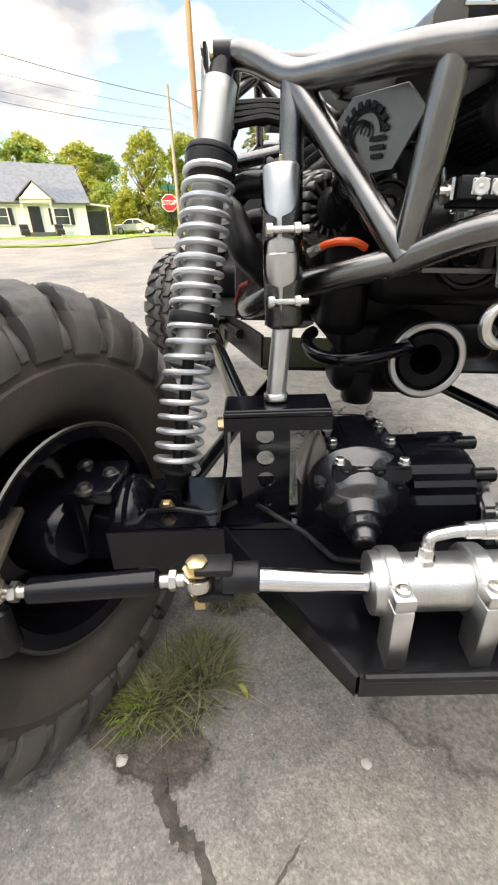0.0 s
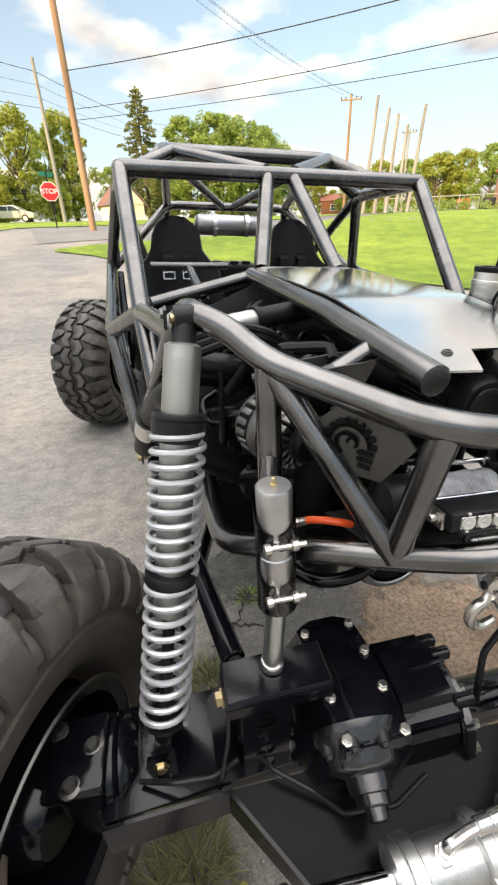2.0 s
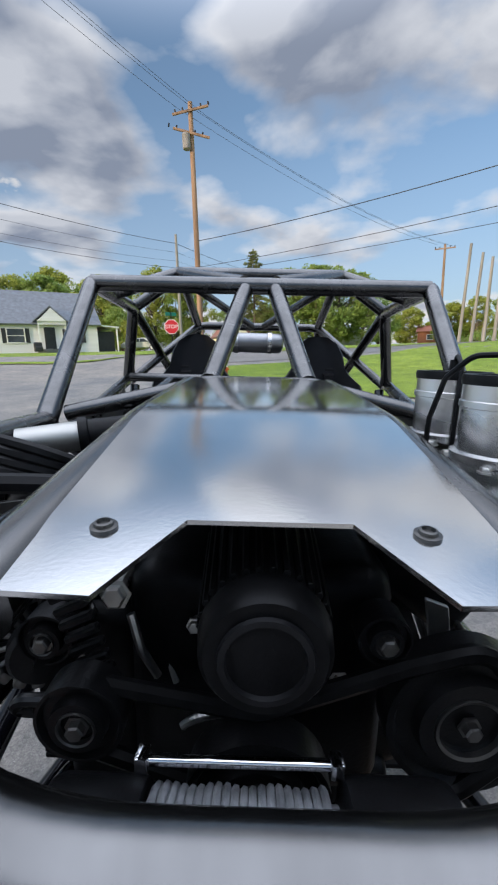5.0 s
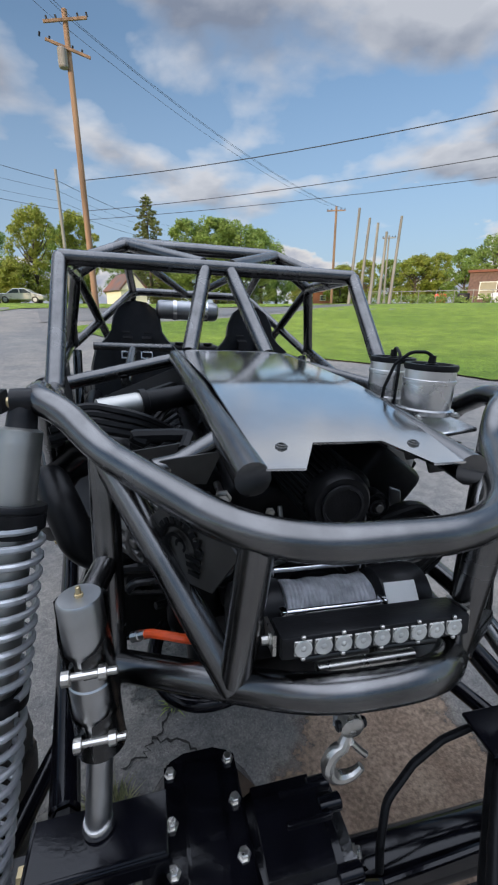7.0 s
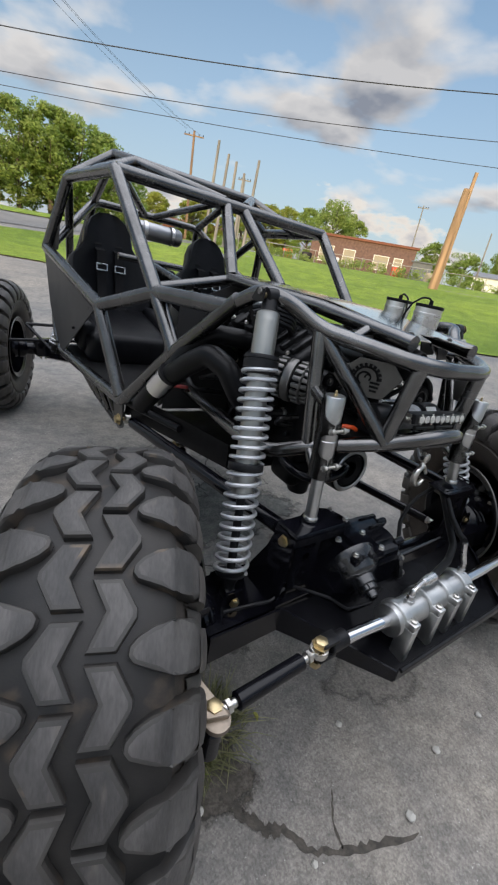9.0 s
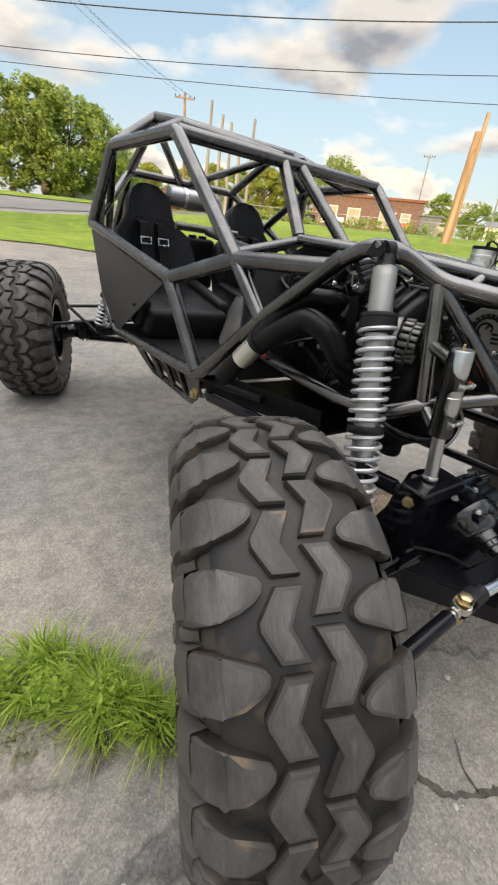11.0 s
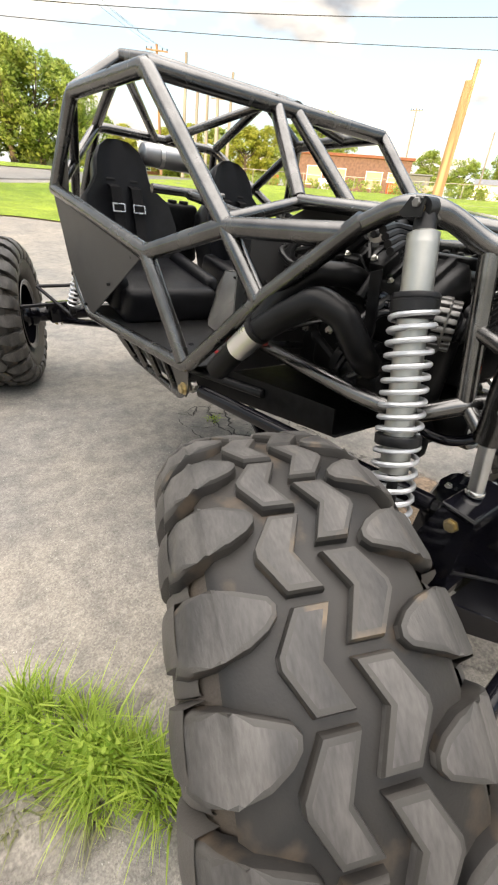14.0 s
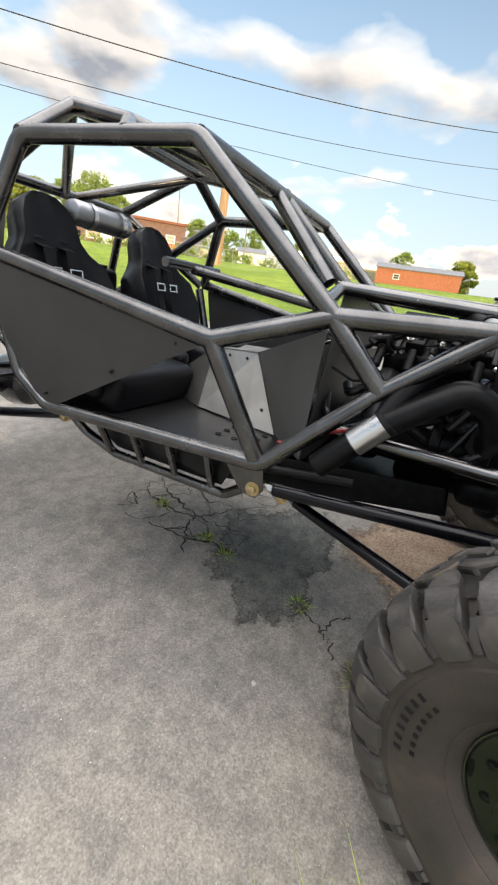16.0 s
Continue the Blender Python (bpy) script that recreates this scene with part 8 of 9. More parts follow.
# pale sheds beyond the field
for az, r, L, h, mat in ((72, 75, 11, 2.6, CREAM), (63, 82, 5, 2.2, WHITES), (84, 80, 14, 2.8, BRICKO), (79, 90, 12, 2.4, CREAM), (13.5, 66, 6, 2.4, WHITES)):
    sm = facing(az, r)
    sh = empty("shed", "low pale shed beyond the field", "shed", "sheds beyond the field")
    bm = bmesh.new()
    box(bm, (L, 4, h), sm @ Matrix.Translation((0, 2, h / 2)), 0.02, 1)
    part("wall", bm, mat, sh)
    gable_roof(sh, sm @ Matrix.Translation((0, 2, 0)), L, 4, h, h + 0.7, SHINGLE if mat is not CREAM else TRIMW, 0.2)
    window(sh, sm @ Matrix.Translation((-L / 4, 0, h * 0.55)), 1.0, 0.8, False)


# ---- poles and wires ----
def utility_pole(az, r, top_el, rad, mat, arms=(), label="tall wooden utility pole", lean=0.0, name="utility_pole"):
    base = far(az, r, -0.1)
    top = Vector((base.x, base.y, 1.25 + r * math.tan(radians(top_el)))) + Vector((lean, 0, 0))
    p = part(name, lathe(bmesh.new(), base, top, [(0, rad), ((top - base).length, rad * 0.72)], 14), mat)
    tagged(p, label, "pole", "wooden poles")
    m = Matrix.Translation(top) @ Matrix.Rotation(radians(-az), 4, "Z")
    for dz, w, tilt in arms:
        bm = bmesh.new()
        box(bm, (w, 0.10, 0.13), m @ Matrix.Translation((0, -rad, dz)) @ Matrix.Rotation(radians(tilt), 4, "Y"), 0.01, 1)
        arm = part("crossarm", bm, mat, p)
        for k in (-0.46, -0.25, 0.25, 0.46):
            bm = bmesh.new()
            rod(bm, m @ Matrix.Rotation(radians(tilt), 4, "Y") @ Vector((k * w, -rad, dz + 0.05)), m @ Matrix.Rotation(radians(tilt), 4, "Y") @ Vector((k * w, -rad, dz + 0.24)), 0.05, 8)
            part("insulator", bm, SATIN, arm)
    return p, top


big, big_top = utility_pole(-5.3, 28, 28.0, 0.19, POLEW, ((-0.5, 2.2, -14), (-1.7, 2.2, 12)), "tall brown utility pole with two crossarms")
bm = bmesh.new()
c = big_top + Vector((-0.3, -0.25, -2.6))
lathe(bm, c, c + Vector((0, 0, 1)), [(0, 0.2), (0.05, 0.24), (0.8, 0.24), (0.85, 0.2)], 16)
part("transformer", bm, POLEG, big)
small, small_top = utility_pole(-7.9, 40, 15.2, 0.15, POLEG)
far_p, far_top = utility_pole(25.4, 56, 12.3, 0.17, POLEW, ((-0.5, 2.2, 0),), "distant utility pole with one crossarm")
for az, el in ((27.6, 12.1), (28.9, 11.0), (30.2, 10.4), (31.3, 9.4), (32.6, 11.0)):
    utility_pole(az, 44, el, 0.16, POLEG, label="bare grey pole standing in the lawn", lean=0.5 if el > 10.5 else 0.25)
utility_pole(31.9, 60, 8.9, 0.13, POLEG, ((-0.3, 1.6, 0),))
utility_pole(57.45, 30, 13.0, 0.15, POLEO, label="tall thin orange wooden pole against a thicker one", lean=0.42)
utility_pole(57.05, 29.8, 11.4, 0.27, POLEO, label="thick leaning orange wooden pole", lean=0.36)
utility_pole(61.5, 50, 7.2, 0.09, POLEG, label="thin grey light pole")
utility_pole(53.5, 85, 9.0, 0.12, POLEG, ((-0.4, 1.8, 0),))


def wire(a, b, sag, r=0.016, reach=1.0):
    pts = [a + (b - a) * (k / 20) - Vector((0, 0, sag * 4 * (k / 20) * (1 - k / 20))) for k in range(int(20 * reach) + 1)]
    tagged(part("power_line", sweep(bmesh.new(), pts, r, 5, cap=False), WIRE), "thin black overhead power line", "wire", "overhead wires")


def sky_point(az, r, el):
    a = radians(az)
    return Vector((r * math.sin(a), r * math.cos(a), 1.25 + r * math.tan(radians(el))))


def long_wire(a, b, sag, r):
    wire(a, b, sag, r, 1.5)


long_wire(sky_point(-5.3, 28, 14.5), sky_point(75, 26, 18.5), 0.7, 0.022)
long_wire(sky_point(-5.3, 28, 11.5), sky_point(75, 28, 15.0), 0.6, 0.016)
long_wire(sky_point(-5.3, 28, 10.6), sky_point(80, 32, 12.0), 0.5, 0.014)
for dx, dz in ((-0.9, -0.2), (0.2, -0.35), (0.9, -0.7)):
    wire(big_top + Vector((dx, 0, dz)), far_top + Vector((dx, 0, dz * 0.3)), 0.9, 0.011)
    wire(big_top + Vector((dx, 0, dz)), sky_point(-60, 22, 44) + Vector((dx, 0, dz)), 0.5, 0.011)
for el0, el1, el2, r in ((14.2, 19.5, 10.2, 0.020), (13.2, 17.6, 9.6, 0.010), (12.2, 16.0, 9.2, 0.010), (11.4, 15.2, 8.6, 0.016)):
    wire(sky_point(-7.9, 40, el0), sky_point(-48, 30, el1), 0.5, r)
    wire(sky_point(-7.9, 40, el0), sky_point(5, 75, el2), 0.5, r)

# ---- street furniture ----
stop = empty("stop_sign", "red octagonal stop sign on a dark post by the street", "sign")
SIGNR = material("red_sign_sheet", (0.50, 0.020, 0.025), 0.4, 0.0, 0.06, 3)
SIGNG = material("green_street_sign", (0.02, 0.22, 0.13), 0.4, 0.0, 0.06, 3)
sm = Matrix.Translation(far(-9.15, 30)) @ Matrix.Rotation(radians(9.15), 4, "Z")
zc = 1.25 + 30 * math.tan(radians(4.2)) - height(30)
bm = bmesh.new()
rod(bm, sm @ Vector((0, 0, 0)), sm @ Vector((0, 0, zc + 1.0)), 0.04, 10)
part("post", bm, SATIN, stop)
for rr, yy, mat, nm in ((0.52, -0.05, TRIMW, "sign_border"), (0.48, -0.062, SIGNR, "sign_face")):
    bm = bmesh.new()
    slab(bm, [sm @ Vector((rr * math.cos(math.pi / 8 + math.pi / 4 * k), yy, zc + rr * math.sin(math.pi / 8 + math.pi / 4 * k))) for k in range(8)], 0.008)
    part(nm, bm, mat, stop)
bm = bmesh.new()
box(bm, (0.9, 0.02, 0.24), sm @ Matrix.Translation((0, 0, zc + 0.85)) @ Matrix.Rotation(radians(35), 4, "Z"), 0.004, 1)
part("street_name_plate", bm, SIGNG, stop, "small green street name plate")
txt = bpy.data.curves.new("stop_word", "FONT")
txt.body, txt.size, txt.align_x, txt.align_y, txt.extrude = "STOP", 0.36, "CENTER", "CENTER", 0.003
to = new("word", txt)
dg = bpy.context.evaluated_depsgraph_get()
tme = bpy.data.meshes.new_from_object(to.evaluated_get(dg))
bpy.data.objects.remove(to)
tme.materials.clear()
tme.materials.append(TRIMW)
word = new("sign_word", tme)
word.parent = stop
word.matrix_basis = sm @ Matrix.Translation((0, -0.078, zc)) @ Matrix.Rotation(radians(90), 4, "X")

HYD = material("orange_red_hydrant_paint", (0.55, 0.07, 0.015), 0.45, 0.0, 0.1, 8)
hb = far(-2.2, 19)
hyd = part("fire_hydrant", lathe(bmesh.new(), hb, hb + Vector((0, 0, 1)), [(0, 0.13), (0.03, 0.13), (0.035, 0.09), (0.30, 0.09), (0.31, 0.11), (0.34, 0.11)], 18), HYD)
tagged(hyd, "orange-red fire hydrant with a pale cap on the lawn", "hydrant")
bm = bmesh.new()
lathe(bm, hb + Vector((0, 0, 0.34)), hb + Vector((0, 0, 1)), [(0, 0.10), (0.05, 0.085), (0.09, 0.04), (0.12, 0.03), (0.13, 0.0)], 16, cap=False)
part("bonnet", bm, TRIMW, hyd)
for s in (-1, 1):
    bm = bmesh.new()
    rod(bm, hb + Vector((s * 0.08, 0, 0.24)), hb + Vector((s * 0.16, 0, 0.24)), 0.05, 12)
    part("outlet", bm, HYD, hyd)

# parked car
CARP = material("pale_gold_car_paint", (0.55, 0.53, 0.47), 0.3, 0.4, 0.04, 2, coat=0.6)
car = empty("car", "pale gold parked sedan beside the trees", "car")
km = Matrix.Translation(far(-13.1, 50, 0.05)) @ Matrix.Rotation(radians(-4), 4, "Z")
prof = [(-2.2, 0.35), (-2.25, 0.75), (-1.9, 0.92), (-1.25, 0.95), (-0.6, 1.40), (0.55, 1.42), (1.25, 0.98), (2.0, 0.85), (2.25, 0.65), (2.2, 0.35)]
bm = bmesh.new()
slab(bm, [km @ Vector((x, -0.85, z)) for x, z in prof], 1.7, 0.05)
part("car_body", bm, CARP, car)
for x0, x1, x2, x3 in ((-1.1, -0.55, -0.05, -0.05), (0.05, 0.05, 0.5, 1.05)):
    bm = bmesh.new()
    slab(bm, [km @ Vector(p) for p in ((x0, -0.86, 0.97), (x1, -0.86, 1.34), (x2, -0.86, 1.34), (x3, -0.86, 0.97))], 0.02)
    part("side_window", bm, WINDOW, car)
for x in (-1.4, 1.4):
    bm = bmesh.new()
    rod(bm, km @ Vector((x, -0.90, 0.33)), km @ Vector((x, -0.65, 0.33)), 0.33, 20)
    cw = part("car_wheel", bm, RUBBER, car)
    bm = bmesh.new()
    rod(bm, km @ Vector((x, -0.915, 0.33)), km @ Vector((x, -0.88, 0.33)), 0.20, 16)
    part("hubcap", bm, CAST, cw)

# chain-link fence in front of the brick hall
FENCE = material("galvanised_fence", (0.36, 0.35, 0.33), 0.6, 0.6, 0.1, 6)
fence = empty("chain_fence", "low galvanised fence with brush along it at the lawn's edge", "fence")
ends = [far(az, 47) for az in (30, 36, 42, 48, 54, 60, 68, 76)]
for a, b in zip(ends, ends[1:]):
    bm = bmesh.new()
    sweep(bm, [a + Vector((0, 0, 1.2)), b + Vector((0, 0, 1.2))], 0.03, 6)
    part("fence_rail", bm, FENCE, fence)
    for k in range(3):
        p = a + (b - a) * (k / 3)
        bm = bmesh.new()
        rod(bm, p, p + Vector((0, 0, 1.3)), 0.035, 8)
        part("fence_post", bm, FENCE, fence)
rnd = random.Random(21)
cent = []
for k in range(150):
    az = rnd.uniform(28, 78)
    p = far(az, rnd.uniform(47.5, 50))
    cent.append((p + Vector((0, 0, rnd.uniform(0.1, 0.8))), rnd.uniform(0.3, 0.8)))
brush = mesh_part("hedge_brush", *leaf_cloud(rnd, cent, 40, 0.14), LEAF, None)
tagged(brush, "weedy green brush along a fence", "shrubs", kind="stuff")
for az, mat in ((38.5, ORANGE), (44.5, WHITEP), (52.5, ORANGE), (41.0, SATIN), (56.5, CREAM)):
    bm = bmesh.new()
    box(bm, (1.2, 0.7, 1.0), facing(az, 52) @ Matrix.Translation((0, 0, 0.6)), 0.1, 2)
    tagged(part("storage_bin", bm, mat), "boxy bin standing behind the fence", "bin", "bins behind the fence")

# ---- near ground: grass tufts, cracks, grit ----
BLADE = leaf_material("fresh_grass_blades", (0.20, 0.33, 0.03), (0.52, 0.64, 0.12))
STRAW = leaf_material("dry_grass_blades", (0.15, 0.165, 0.07), (0.42, 0.41, 0.22))


def tuft(name, label, spots, mat, rnd, tall, per, lean=0.5):
    """Grass blades growing from the given (x, y, radius) spots."""
    vs, fs = [], []
    for cx, cy, rad in spots:
        for _ in range(per):
            a, d = rnd.uniform(0, 2 * math.pi), rad * math.sqrt(rnd.random())
            p = Vector((cx + math.cos(a) * d, cy + math.sin(a) * d, -0.003))
            h = tall * rnd.uniform(0.35, 1.0) * (1.1 - 0.5 * d / rad)
            out = Vector((math.cos(a + rnd.uniform(-0.8, 0.8)), math.sin(a + rnd.uniform(-0.8, 0.8)), 0)) * h * lean * rnd.uniform(0.3, 1.5)
            side = Vector((-out.y, out.x, 0)).normalized() * rnd.uniform(0.0012, 0.0030)
            k = len(vs)
            mid, tip = p + out * 0.35 + Vector((0, 0, h * 0.62)), p + out + Vector((0, 0, h * (1.0 - 0.35 * lean * rnd.random())))
            vs += [p - side, p + side, mid + side * 0.8, mid - side * 0.8, tip]
            fs += [(k, k + 1, k + 2, k + 3), (k + 3, k + 2, k + 4)]
    ob = mesh_part(name, vs, fs, mat, None)
    return tagged(ob, label, "grass", "grass tufts in the asphalt", "stuff")


rnd = random.Random(31)
spots = [(-1.46 + rnd.uniform(-0.05, 0.05) + 0.05 * k, 0.53 - 0.042 * k + rnd.uniform(-0.05, 0.05), rnd.uniform(0.02, 0.06)) for k in range(8)]
for i in range(3):
    tuft("grass_tuft", "fresh green grass tuft growing through the asphalt", spots[i::3], BLADE, rnd, (0.15, 0.08, 0.12)[i], (130, 260, 180)[i], (1.3, 1.0, 1.6)[i])
tuft("grass_tuft", "fresh green grass tuft beside the tyre", [(-1.06, 0.22, 0.05), (-1.03, 0.15, 0.035), (-1.10, 0.27, 0.04)], BLADE, rnd, 0.15, 260, 0.9)
tuft("grass_tuft", "bright grass tuft in the open asphalt", [(-1.19, 0.44, 0.05), (-1.12, 0.37, 0.045), (-1.24, 0.50, 0.05)], BLADE, rnd, 0.15, 200, 0.9)
tuft("grass_tuft", "long grass blades leaning on the tyre", [(-1.02, 0.08, 0.02), (-1.00, 0.16, 0.02)], BLADE, rnd, 0.22, 26, 0.8)
tuft("grass_tuft", "fresh green grass at the lot's edge", [(-1.52, 0.62, 0.08), (-1.65, 0.74, 0.10), (-1.44, 0.56, 0.05)], BLADE, rnd, 0.15, 420, 0.9)
tuft("dry_grass_tuft", "half-dry grass clump in a crack under the axle", [(-0.585, -0.03, 0.095), (-0.52, -0.03, 0.070), (-0.53, 0.04, 0.07), (-0.63, -0.06, 0.05)], STRAW, rnd, 0.085, 150, 1.5)
tuft("dry_grass_tuft", "short grey-green grass beside a dry clump", [(-0.69, -0.065, 0.045), (-0.66, -0.085, 0.035)], BLADE, rnd, 0.045, 90, 1.4)
tuft("dry_grass_tuft", "thin dry grass behind the front axle", [(-0.46, 0.28, 0.09), (-0.42, 0.42, 0.07), (-0.36, 0.35, 0.05)], STRAW, rnd, 0.09, 260, 0.9)
tuft("grass_tuft", "small weed in a crack of the asphalt", [(-0.218, 0.744, 0.035), (-0.055, 1.273, 0.03), (-0.116, 1.133, 0.03), (0.062, 1.617, 0.04)], BLADE, rnd, 0.045, 45, 1.3)


def weed(name, label, spots, rnd, size, per):
    """Low broad-leaved weeds: rosettes of folded oval leaves."""
    vs, fs = [], []
    for cx, cy, rad in spots:
        for _ in range(per):
            a, d = rnd.uniform(0, 2 * math.pi), rad * math.sqrt(rnd.random())
            base = Vector((cx + math.cos(a) * d, cy + math.sin(a) * d, rnd.uniform(0.01, 0.09)))
            b = rnd.uniform(0, 2 * math.pi)
            out = Vector((math.cos(b), math.sin(b), rnd.uniform(0.1, 0.9))).normalized() * size * rnd.uniform(0.5, 1.3)
            side = Vector((-math.sin(b), math.cos(b), rnd.uniform(-0.3, 0.3))) * out.length * 0.32
            k = len(vs)
            vs += [base, base + out * 0.45 + side, base + out, base + out * 0.45 - side, base + out * 0.5 - Vector((0, 0, out.length * 0.10))]
            fs += [(k, k + 1, k + 4), (k + 1, k + 2, k + 4), (k + 2, k + 3, k + 4), (k + 3, k, k + 4)]
    ob = mesh_part(name, vs, fs, BLADE, None)
    return tagged(ob, label, "weeds", "grass tufts in the asphalt", "stuff")


weed("weed_clump", "low leafy weeds among the grass tufts", [(-1.38, 0.47, 0.07), (-1.24, 0.36, 0.06), (-1.12, 0.27, 0.05), (-1.52, 0.60, 0.08)], rnd, 0.017, 330)
tuft("dry_grass_tuft", "dry straw at the foot of the grass", [(-1.42, 0.44, 0.09), (-1.28, 0.33, 0.08), (-1.15, 0.22, 0.06)], STRAW, rnd, 0.06, 160, 2.2)


def ribbon(name, pts, w, mat, label, dz=0.002, jag=0.4, rnd=rnd):
    """A jagged dark crack lying in the asphalt."""
    bm = bmesh.new()
    fine = []
    for a, b in zip(pts, pts[1:]):
        for k in range(6):
            fine.append(Vector((a[0] + (b[0] - a[0]) * k / 6, a[1] + (b[1] - a[1]) * k / 6, 0)))
    fine.append(Vector((*pts[-1], 0)))
    rows = []
    for i, p in enumerate(fine):
        t = (fine[min(i + 1, len(fine) - 1)] - fine[max(0, i - 1)]).normalized()
        s = Vector((-t.y, t.x, 0))
        p = p + s * rnd.uniform(-1, 1) * w * jag
        ww = w * rnd.uniform(0.35, 1.0) * (0.25 if i in (0, len(fine) - 1) else 1)
        rows.append((bm.verts.new(p + s * ww + Vector((0, 0, dz))), bm.verts.new(p - s * ww + Vector((0, 0, dz)))))
    for (a, b), (c, d) in zip(rows, rows[1:]):
        bm.faces.new((a, b, d, c))
    return tagged(part(name, bm, mat), label, "crack", "cracks in the asphalt", "structure")


CRACK = mixed("crack_soil", [((0.054, 0.048, 0.041), (0.116, 0.102, 0.084), 0.35, 0.68)], (40.0,), 0.95, 0.3, 160.0)
# Broken asphalt whose colour is lowered further to hold the buggy's shade.
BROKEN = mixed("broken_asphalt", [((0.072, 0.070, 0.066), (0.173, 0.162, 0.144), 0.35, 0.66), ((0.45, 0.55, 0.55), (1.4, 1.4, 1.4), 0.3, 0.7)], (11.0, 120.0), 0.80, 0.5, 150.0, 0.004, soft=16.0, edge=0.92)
SOIL = mixed("damp_soil", [((0.060, 0.053, 0.044), (0.144, 0.126, 0.104), 0.35, 0.66), ((0.5, 0.5, 0.5), (1.4, 1.4, 1.4), 0.3, 0.7)], (16.0, 140.0), 0.9, 0.6, 150.0, 0.004, soft=18.0, edge=0.95)
WET = mixed("dark_broken_asphalt", [((0.094, 0.091, 0.088), (0.194, 0.184, 0.169), 0.35, 0.66), ((0.6, 0.6, 0.6), (1.35, 1.35, 1.35), 0.3, 0.7)], (11.0, 120.0), 0.85, 0.4, 150.0, 0.003, soft=18.0)
ribbon("crack", [(-0.60, -0.10), (-0.583, -0.19), (-0.572, -0.24), (-0.546, -0.283), (-0.505, -0.308), (-0.47, -0.38), (-0.40, -0.42), (-0.33, -0.45), (-0.2, -0.50)], 0.013, CRACK, "dark soil-filled crack in the asphalt")
ribbon("crack", [(-0.70, -0.02), (-0.78, -0.10), (-0.90, -0.16)], 0.006, CRACK, "dark soil-filled crack in the asphalt")
ribbon("crack", [(-0.40, -0.42), (-0.38, -0.36), (-0.33, -0.31)], 0.004, CRACK, "short side crack in the asphalt")


def patch(name, cx, cy, rx, ry, mat, label, seed, dz=0.001, n=40):
    r = random.Random(seed)
    ph = [r.uniform(0, 6.28) for _ in range(5)]
    shape = []
    for k in range(n):
        a = 2 * math.pi * k / n
        q = 1 + 0.16 * math.sin(2 * a + ph[0]) + 0.13 * math.sin(3 * a + ph[1]) + 0.09 * math.sin(5 * a + ph[2]) + 0.06 * math.sin(9 * a + ph[3]) + r.uniform(-0.05, 0.05)
        shape.append((rx * q * math.cos(a), ry * q * math.sin(a)))
    vs, fs, spread = [(cx, cy, dz)], [], [0.75]
    for f, w in ((0.55, 0.70), (0.85, 0.45), (1.2, 0.0)):
        vs += [(cx + x * f, cy + y * f, dz) for x, y in shape]
        spread += [w] * n
    for k in range(n):
        fs.append((0, 1 + k, 1 + (k + 1) % n))
        for g in (1, 1 + n):
            fs.append((g + k, g + n + k, g + n + (k + 1) % n, g + (k + 1) % n))
    ob = mesh_part(name, [Vector(v) for v in vs], fs, mat, None)
    layer = ob.data.attributes.new("spread", "FLOAT", "POINT")
    for k, w in enumerate(spread):
        layer.data[k].value = w
    return tagged(ob, label, "ground patch", kind="structure")


patch("broken_patch", 0.07, 0.97, 0.37, 0.32, BROKEN, "broken asphalt patch under the buggy, darkened for its shade", 3, 0.003)
patch("soil_patch", -0.630, -0.105, 0.155, 0.105, SOIL, "dark soil round a grass clump", 5, 0.0025)
patch("dirt_patch", 0.43, 0.31, 0.38, 0.38, DIRT, "brown gritty dirt under the nose", 12, 0.002)
patch("dirt_patch", 0.05, -0.13, 0.17, 0.12, GREYDIRT, "small grey-brown gritty spot before the skid plate", 17, 0.0021)
DEEP = mixed("deep_crack", [((0.020, 0.018, 0.016), (0.055, 0.050, 0.043), 0.35, 0.68)], (40.0,), 0.95, 0.3, 160.0)
# a net of fine cracks between jittered knots
r = random.Random(101)
knot = {(i, j): (-0.10 + 0.085 * i + r.uniform(-0.032, 0.032), 1.12 + 0.085 * j + r.uniform(-0.032, 0.032)) for i in range(8) for j in range(9)}
for k in range(22):
    i, j = r.randrange(8), r.randrange(9)
    pts = [knot[i, j]]
    for _ in range(r.randrange(3, 6)):
        i, j = min(7, max(0, i + r.choice((-1, 0, 1)))), min(8, max(0, j + r.choice((-1, 1))))
        if knot[i, j] != pts[-1]:
            pts.append(knot[i, j])
    if len(pts) > 2:
        ribbon("crack", pts, 0.0030, DEEP, "fine crack in broken asphalt", 0.0046, 3.2)
for pts, w in (([(-0.216, 1.309), (-0.10, 1.37), (0.012, 1.41), (0.07, 1.41), (0.13, 1.56), (0.21, 1.74)], 0.007), ([(0.083, 1.698), (0.04, 1.55), (0.07, 1.41), (0.075, 1.29), (0.075, 1.166)], 0.006), ([(0.07, 1.41), (0.17, 1.33), (0.28, 1.293)], 0.005),
               ([(-0.224, 0.708), (-0.27, 0.66), (-0.307, 0.623), (-0.22, 0.59), (-0.153, 0.543)], 0.006), ([(-0.307, 0.623), (-0.33, 0.58), (-0.40, 0.55)], 0.005)):
    ribbon("crack", pts, w, DEEP, "dark branching crack at the broken patch", 0.0048, 2.4)

ribbon("crack", [(-0.602, -0.15), (-0.590, -0.20), (-0.574, -0.25), (-0.548, -0.288), (-0.51, -0.308)], 0.019, CRACK, "wide soil-filled end of a crack", 0.0065)
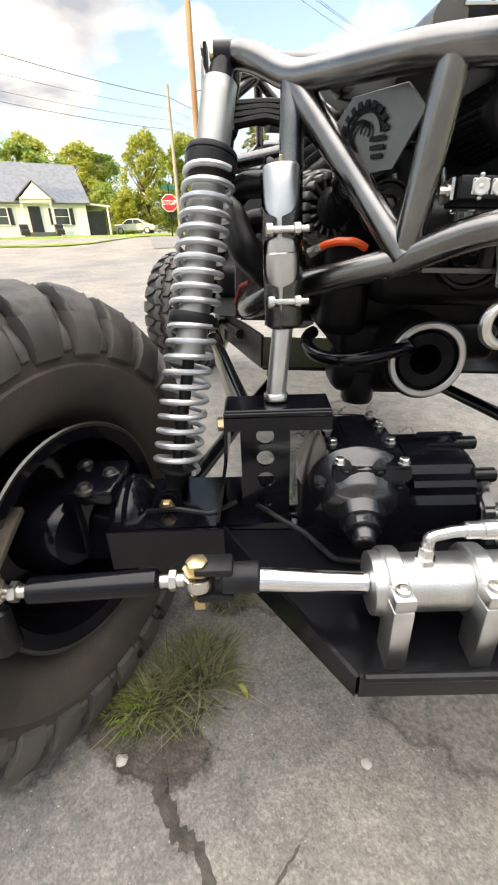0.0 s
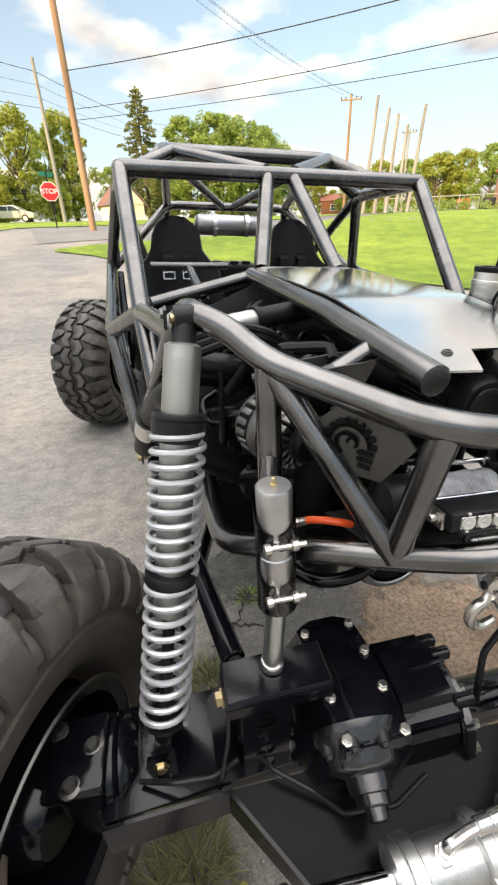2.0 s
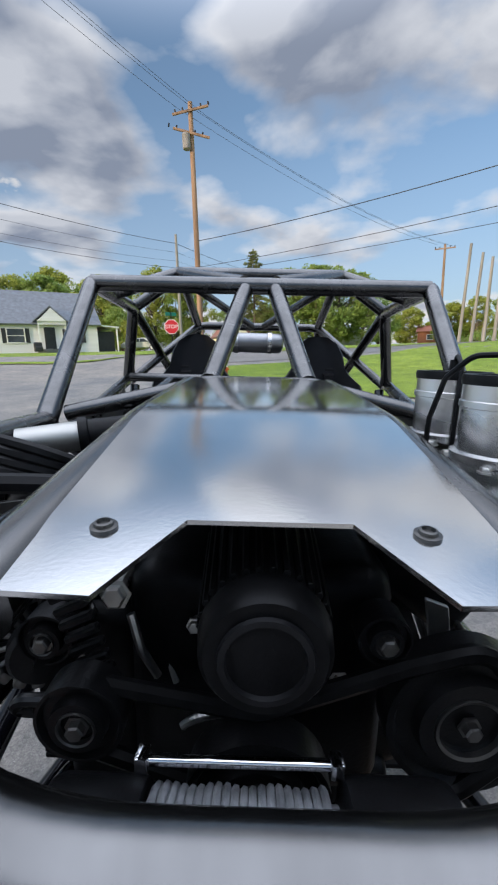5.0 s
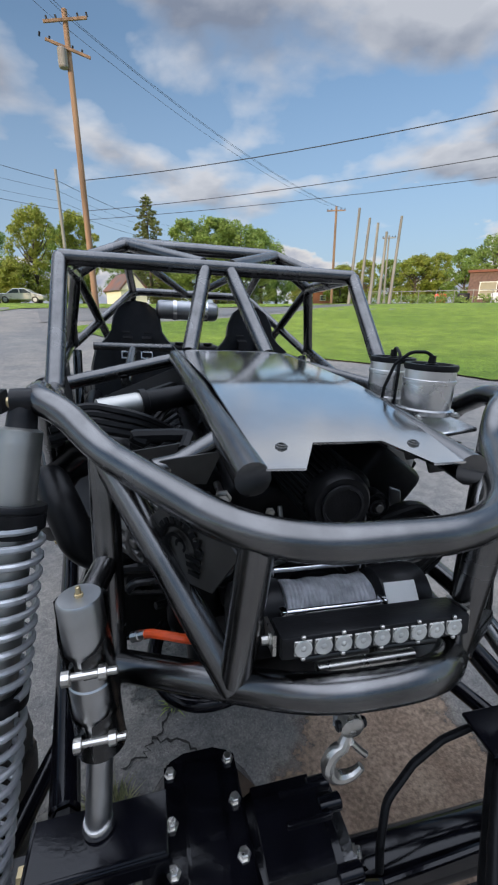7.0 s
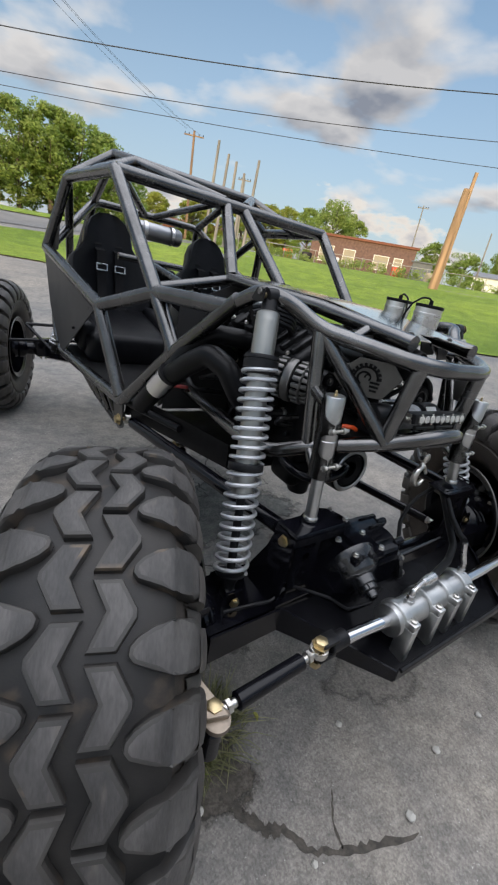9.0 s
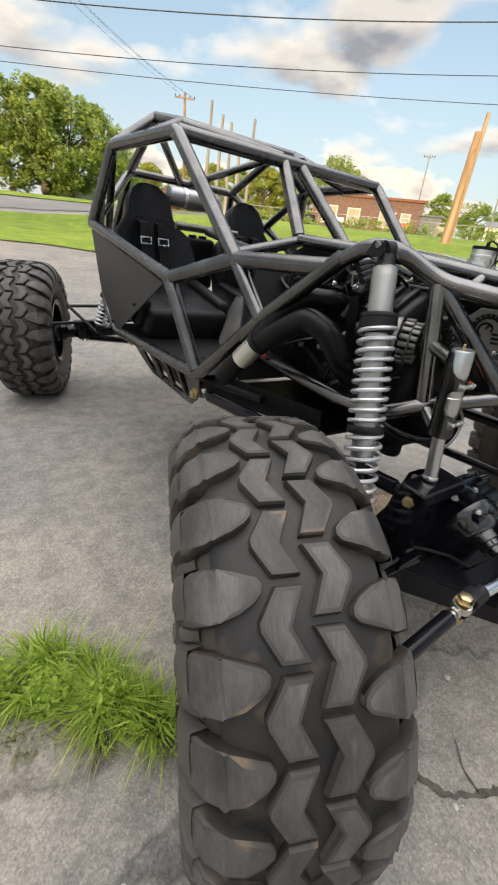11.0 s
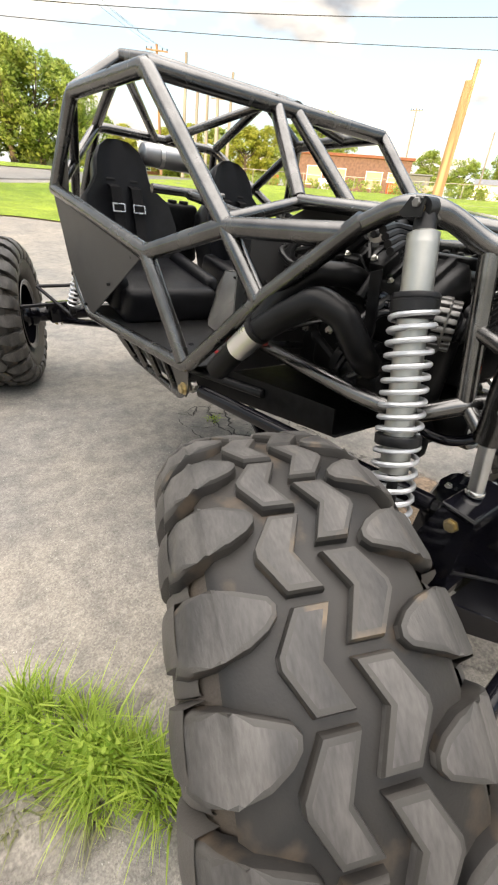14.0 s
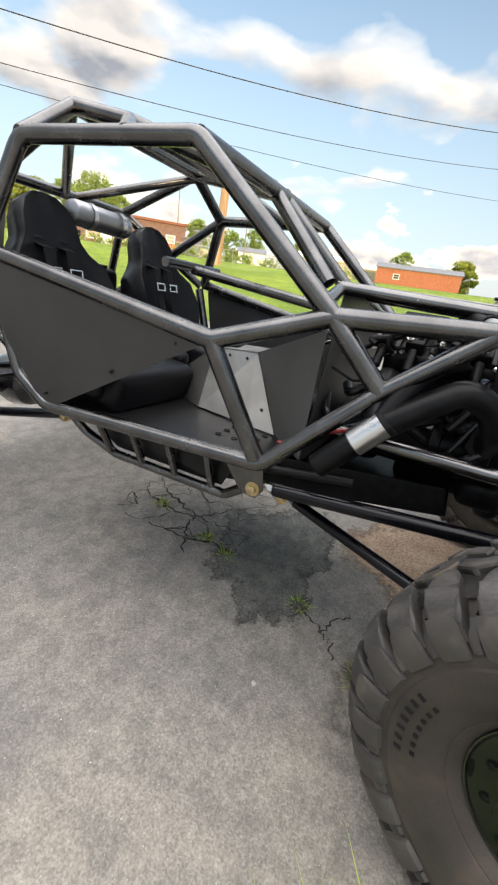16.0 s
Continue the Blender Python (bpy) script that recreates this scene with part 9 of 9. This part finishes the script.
# a single seed head on a bent stem
SEED = material("yellow_green_seed_head", (0.34, 0.33, 0.07), 0.8, 0.0, 0.25, 60, 0.8, 400)
bm = bmesh.new()
sweep(bm, [(-0.53, -0.04, 0.01), (-0.50, -0.05, 0.045), (-0.46, -0.06, 0.062), (-0.432, -0.062, 0.058)], 0.0012, 6, 0.02)
foxtail = tagged(part("foxtail_stem", bm, STRAW), "bent grass stem with a yellow-green seed head", "grass")
bm = bmesh.new()
sweep(bm, [(-0.434, -0.062, 0.058), (-0.426, -0.064, 0.050), (-0.420, -0.067, 0.036), (-0.417, -0.070, 0.020)], [0.0025, 0.0055, 0.0055, 0.002], 9)
part("seed_head", bm, SEED, foxtail)

# loose grit
GRIT = leaf_material("pale_grit", (0.26, 0.25, 0.235), (0.60, 0.57, 0.52), 0.0)
rnd = random.Random(77)
vs, fs = [], []
for _ in range(5200):
    x, y = rnd.uniform(-2.6, 0.9), rnd.uniform(-0.85, 2.6)
    s = rnd.choice((0.0012, 0.0015, 0.0018, 0.0024)) * rnd.uniform(0.8, 1.3)
    k = len(vs)
    for dx, dy, dz in ((1, 0, 0.2), (-0.4, 0.9, 0.2), (-0.5, -0.8, 0.2), (0, 0, 0.7), (0.1, 0, -0.4)):
        vs.append(Vector((x + dx * s * rnd.uniform(0.7, 1.3), y + dy * s * rnd.uniform(0.7, 1.3), dz * s)))
    fs += [(k, k + 1, k + 3), (k + 1, k + 2, k + 3), (k + 2, k, k + 3), (k, k + 4, k + 1), (k + 1, k + 4, k + 2), (k + 2, k + 4, k)]
tagged(mesh_part("loose_grit", vs, fs, GRIT, None), "loose pale grit on the asphalt", "gravel", kind="stuff")
STONE = material("pale_stone", (0.48, 0.46, 0.42), 0.8, 0.0, 0.1, 40, 0.3, 200)
for x, y, s in ((-0.67, -0.174, 0.012), (-0.187, -0.197, 0.010), (0.03, -0.403, 0.012), (-0.19, -0.465, 0.013), (0.27, -0.413, 0.010), (-0.48, -0.40, 0.008), (-0.62, 0.75, 0.009), (-1.2, -0.1, 0.008)):
    bm = bmesh.new()
    bmesh.ops.create_icosphere(bm, subdivisions=2, radius=s)
    r = random.Random(int(x * 1000))
    for v in bm.verts:
        v.co *= r.uniform(0.8, 1.2)
        v.co.z *= 0.6
    tagged(part("pebble", bm, STONE, m=Matrix.Translation((x, y, s * 0.5))), "pale angular stone lying on asphalt", "stone", "loose stones")

for k, (x, y, rx, ry) in enumerate(((-0.95, -0.12, 0.20, 0.09), (-0.40, 0.34, 0.22, 0.20), (-1.28, 0.34, 0.34, 0.16))):
    patch("dirt_stain", x, y, rx, ry, WET if k == 0 else GREYDIRT, "soft brown dirt stain on the asphalt", 40 + k, 0.0015 + 0.0001 * k)
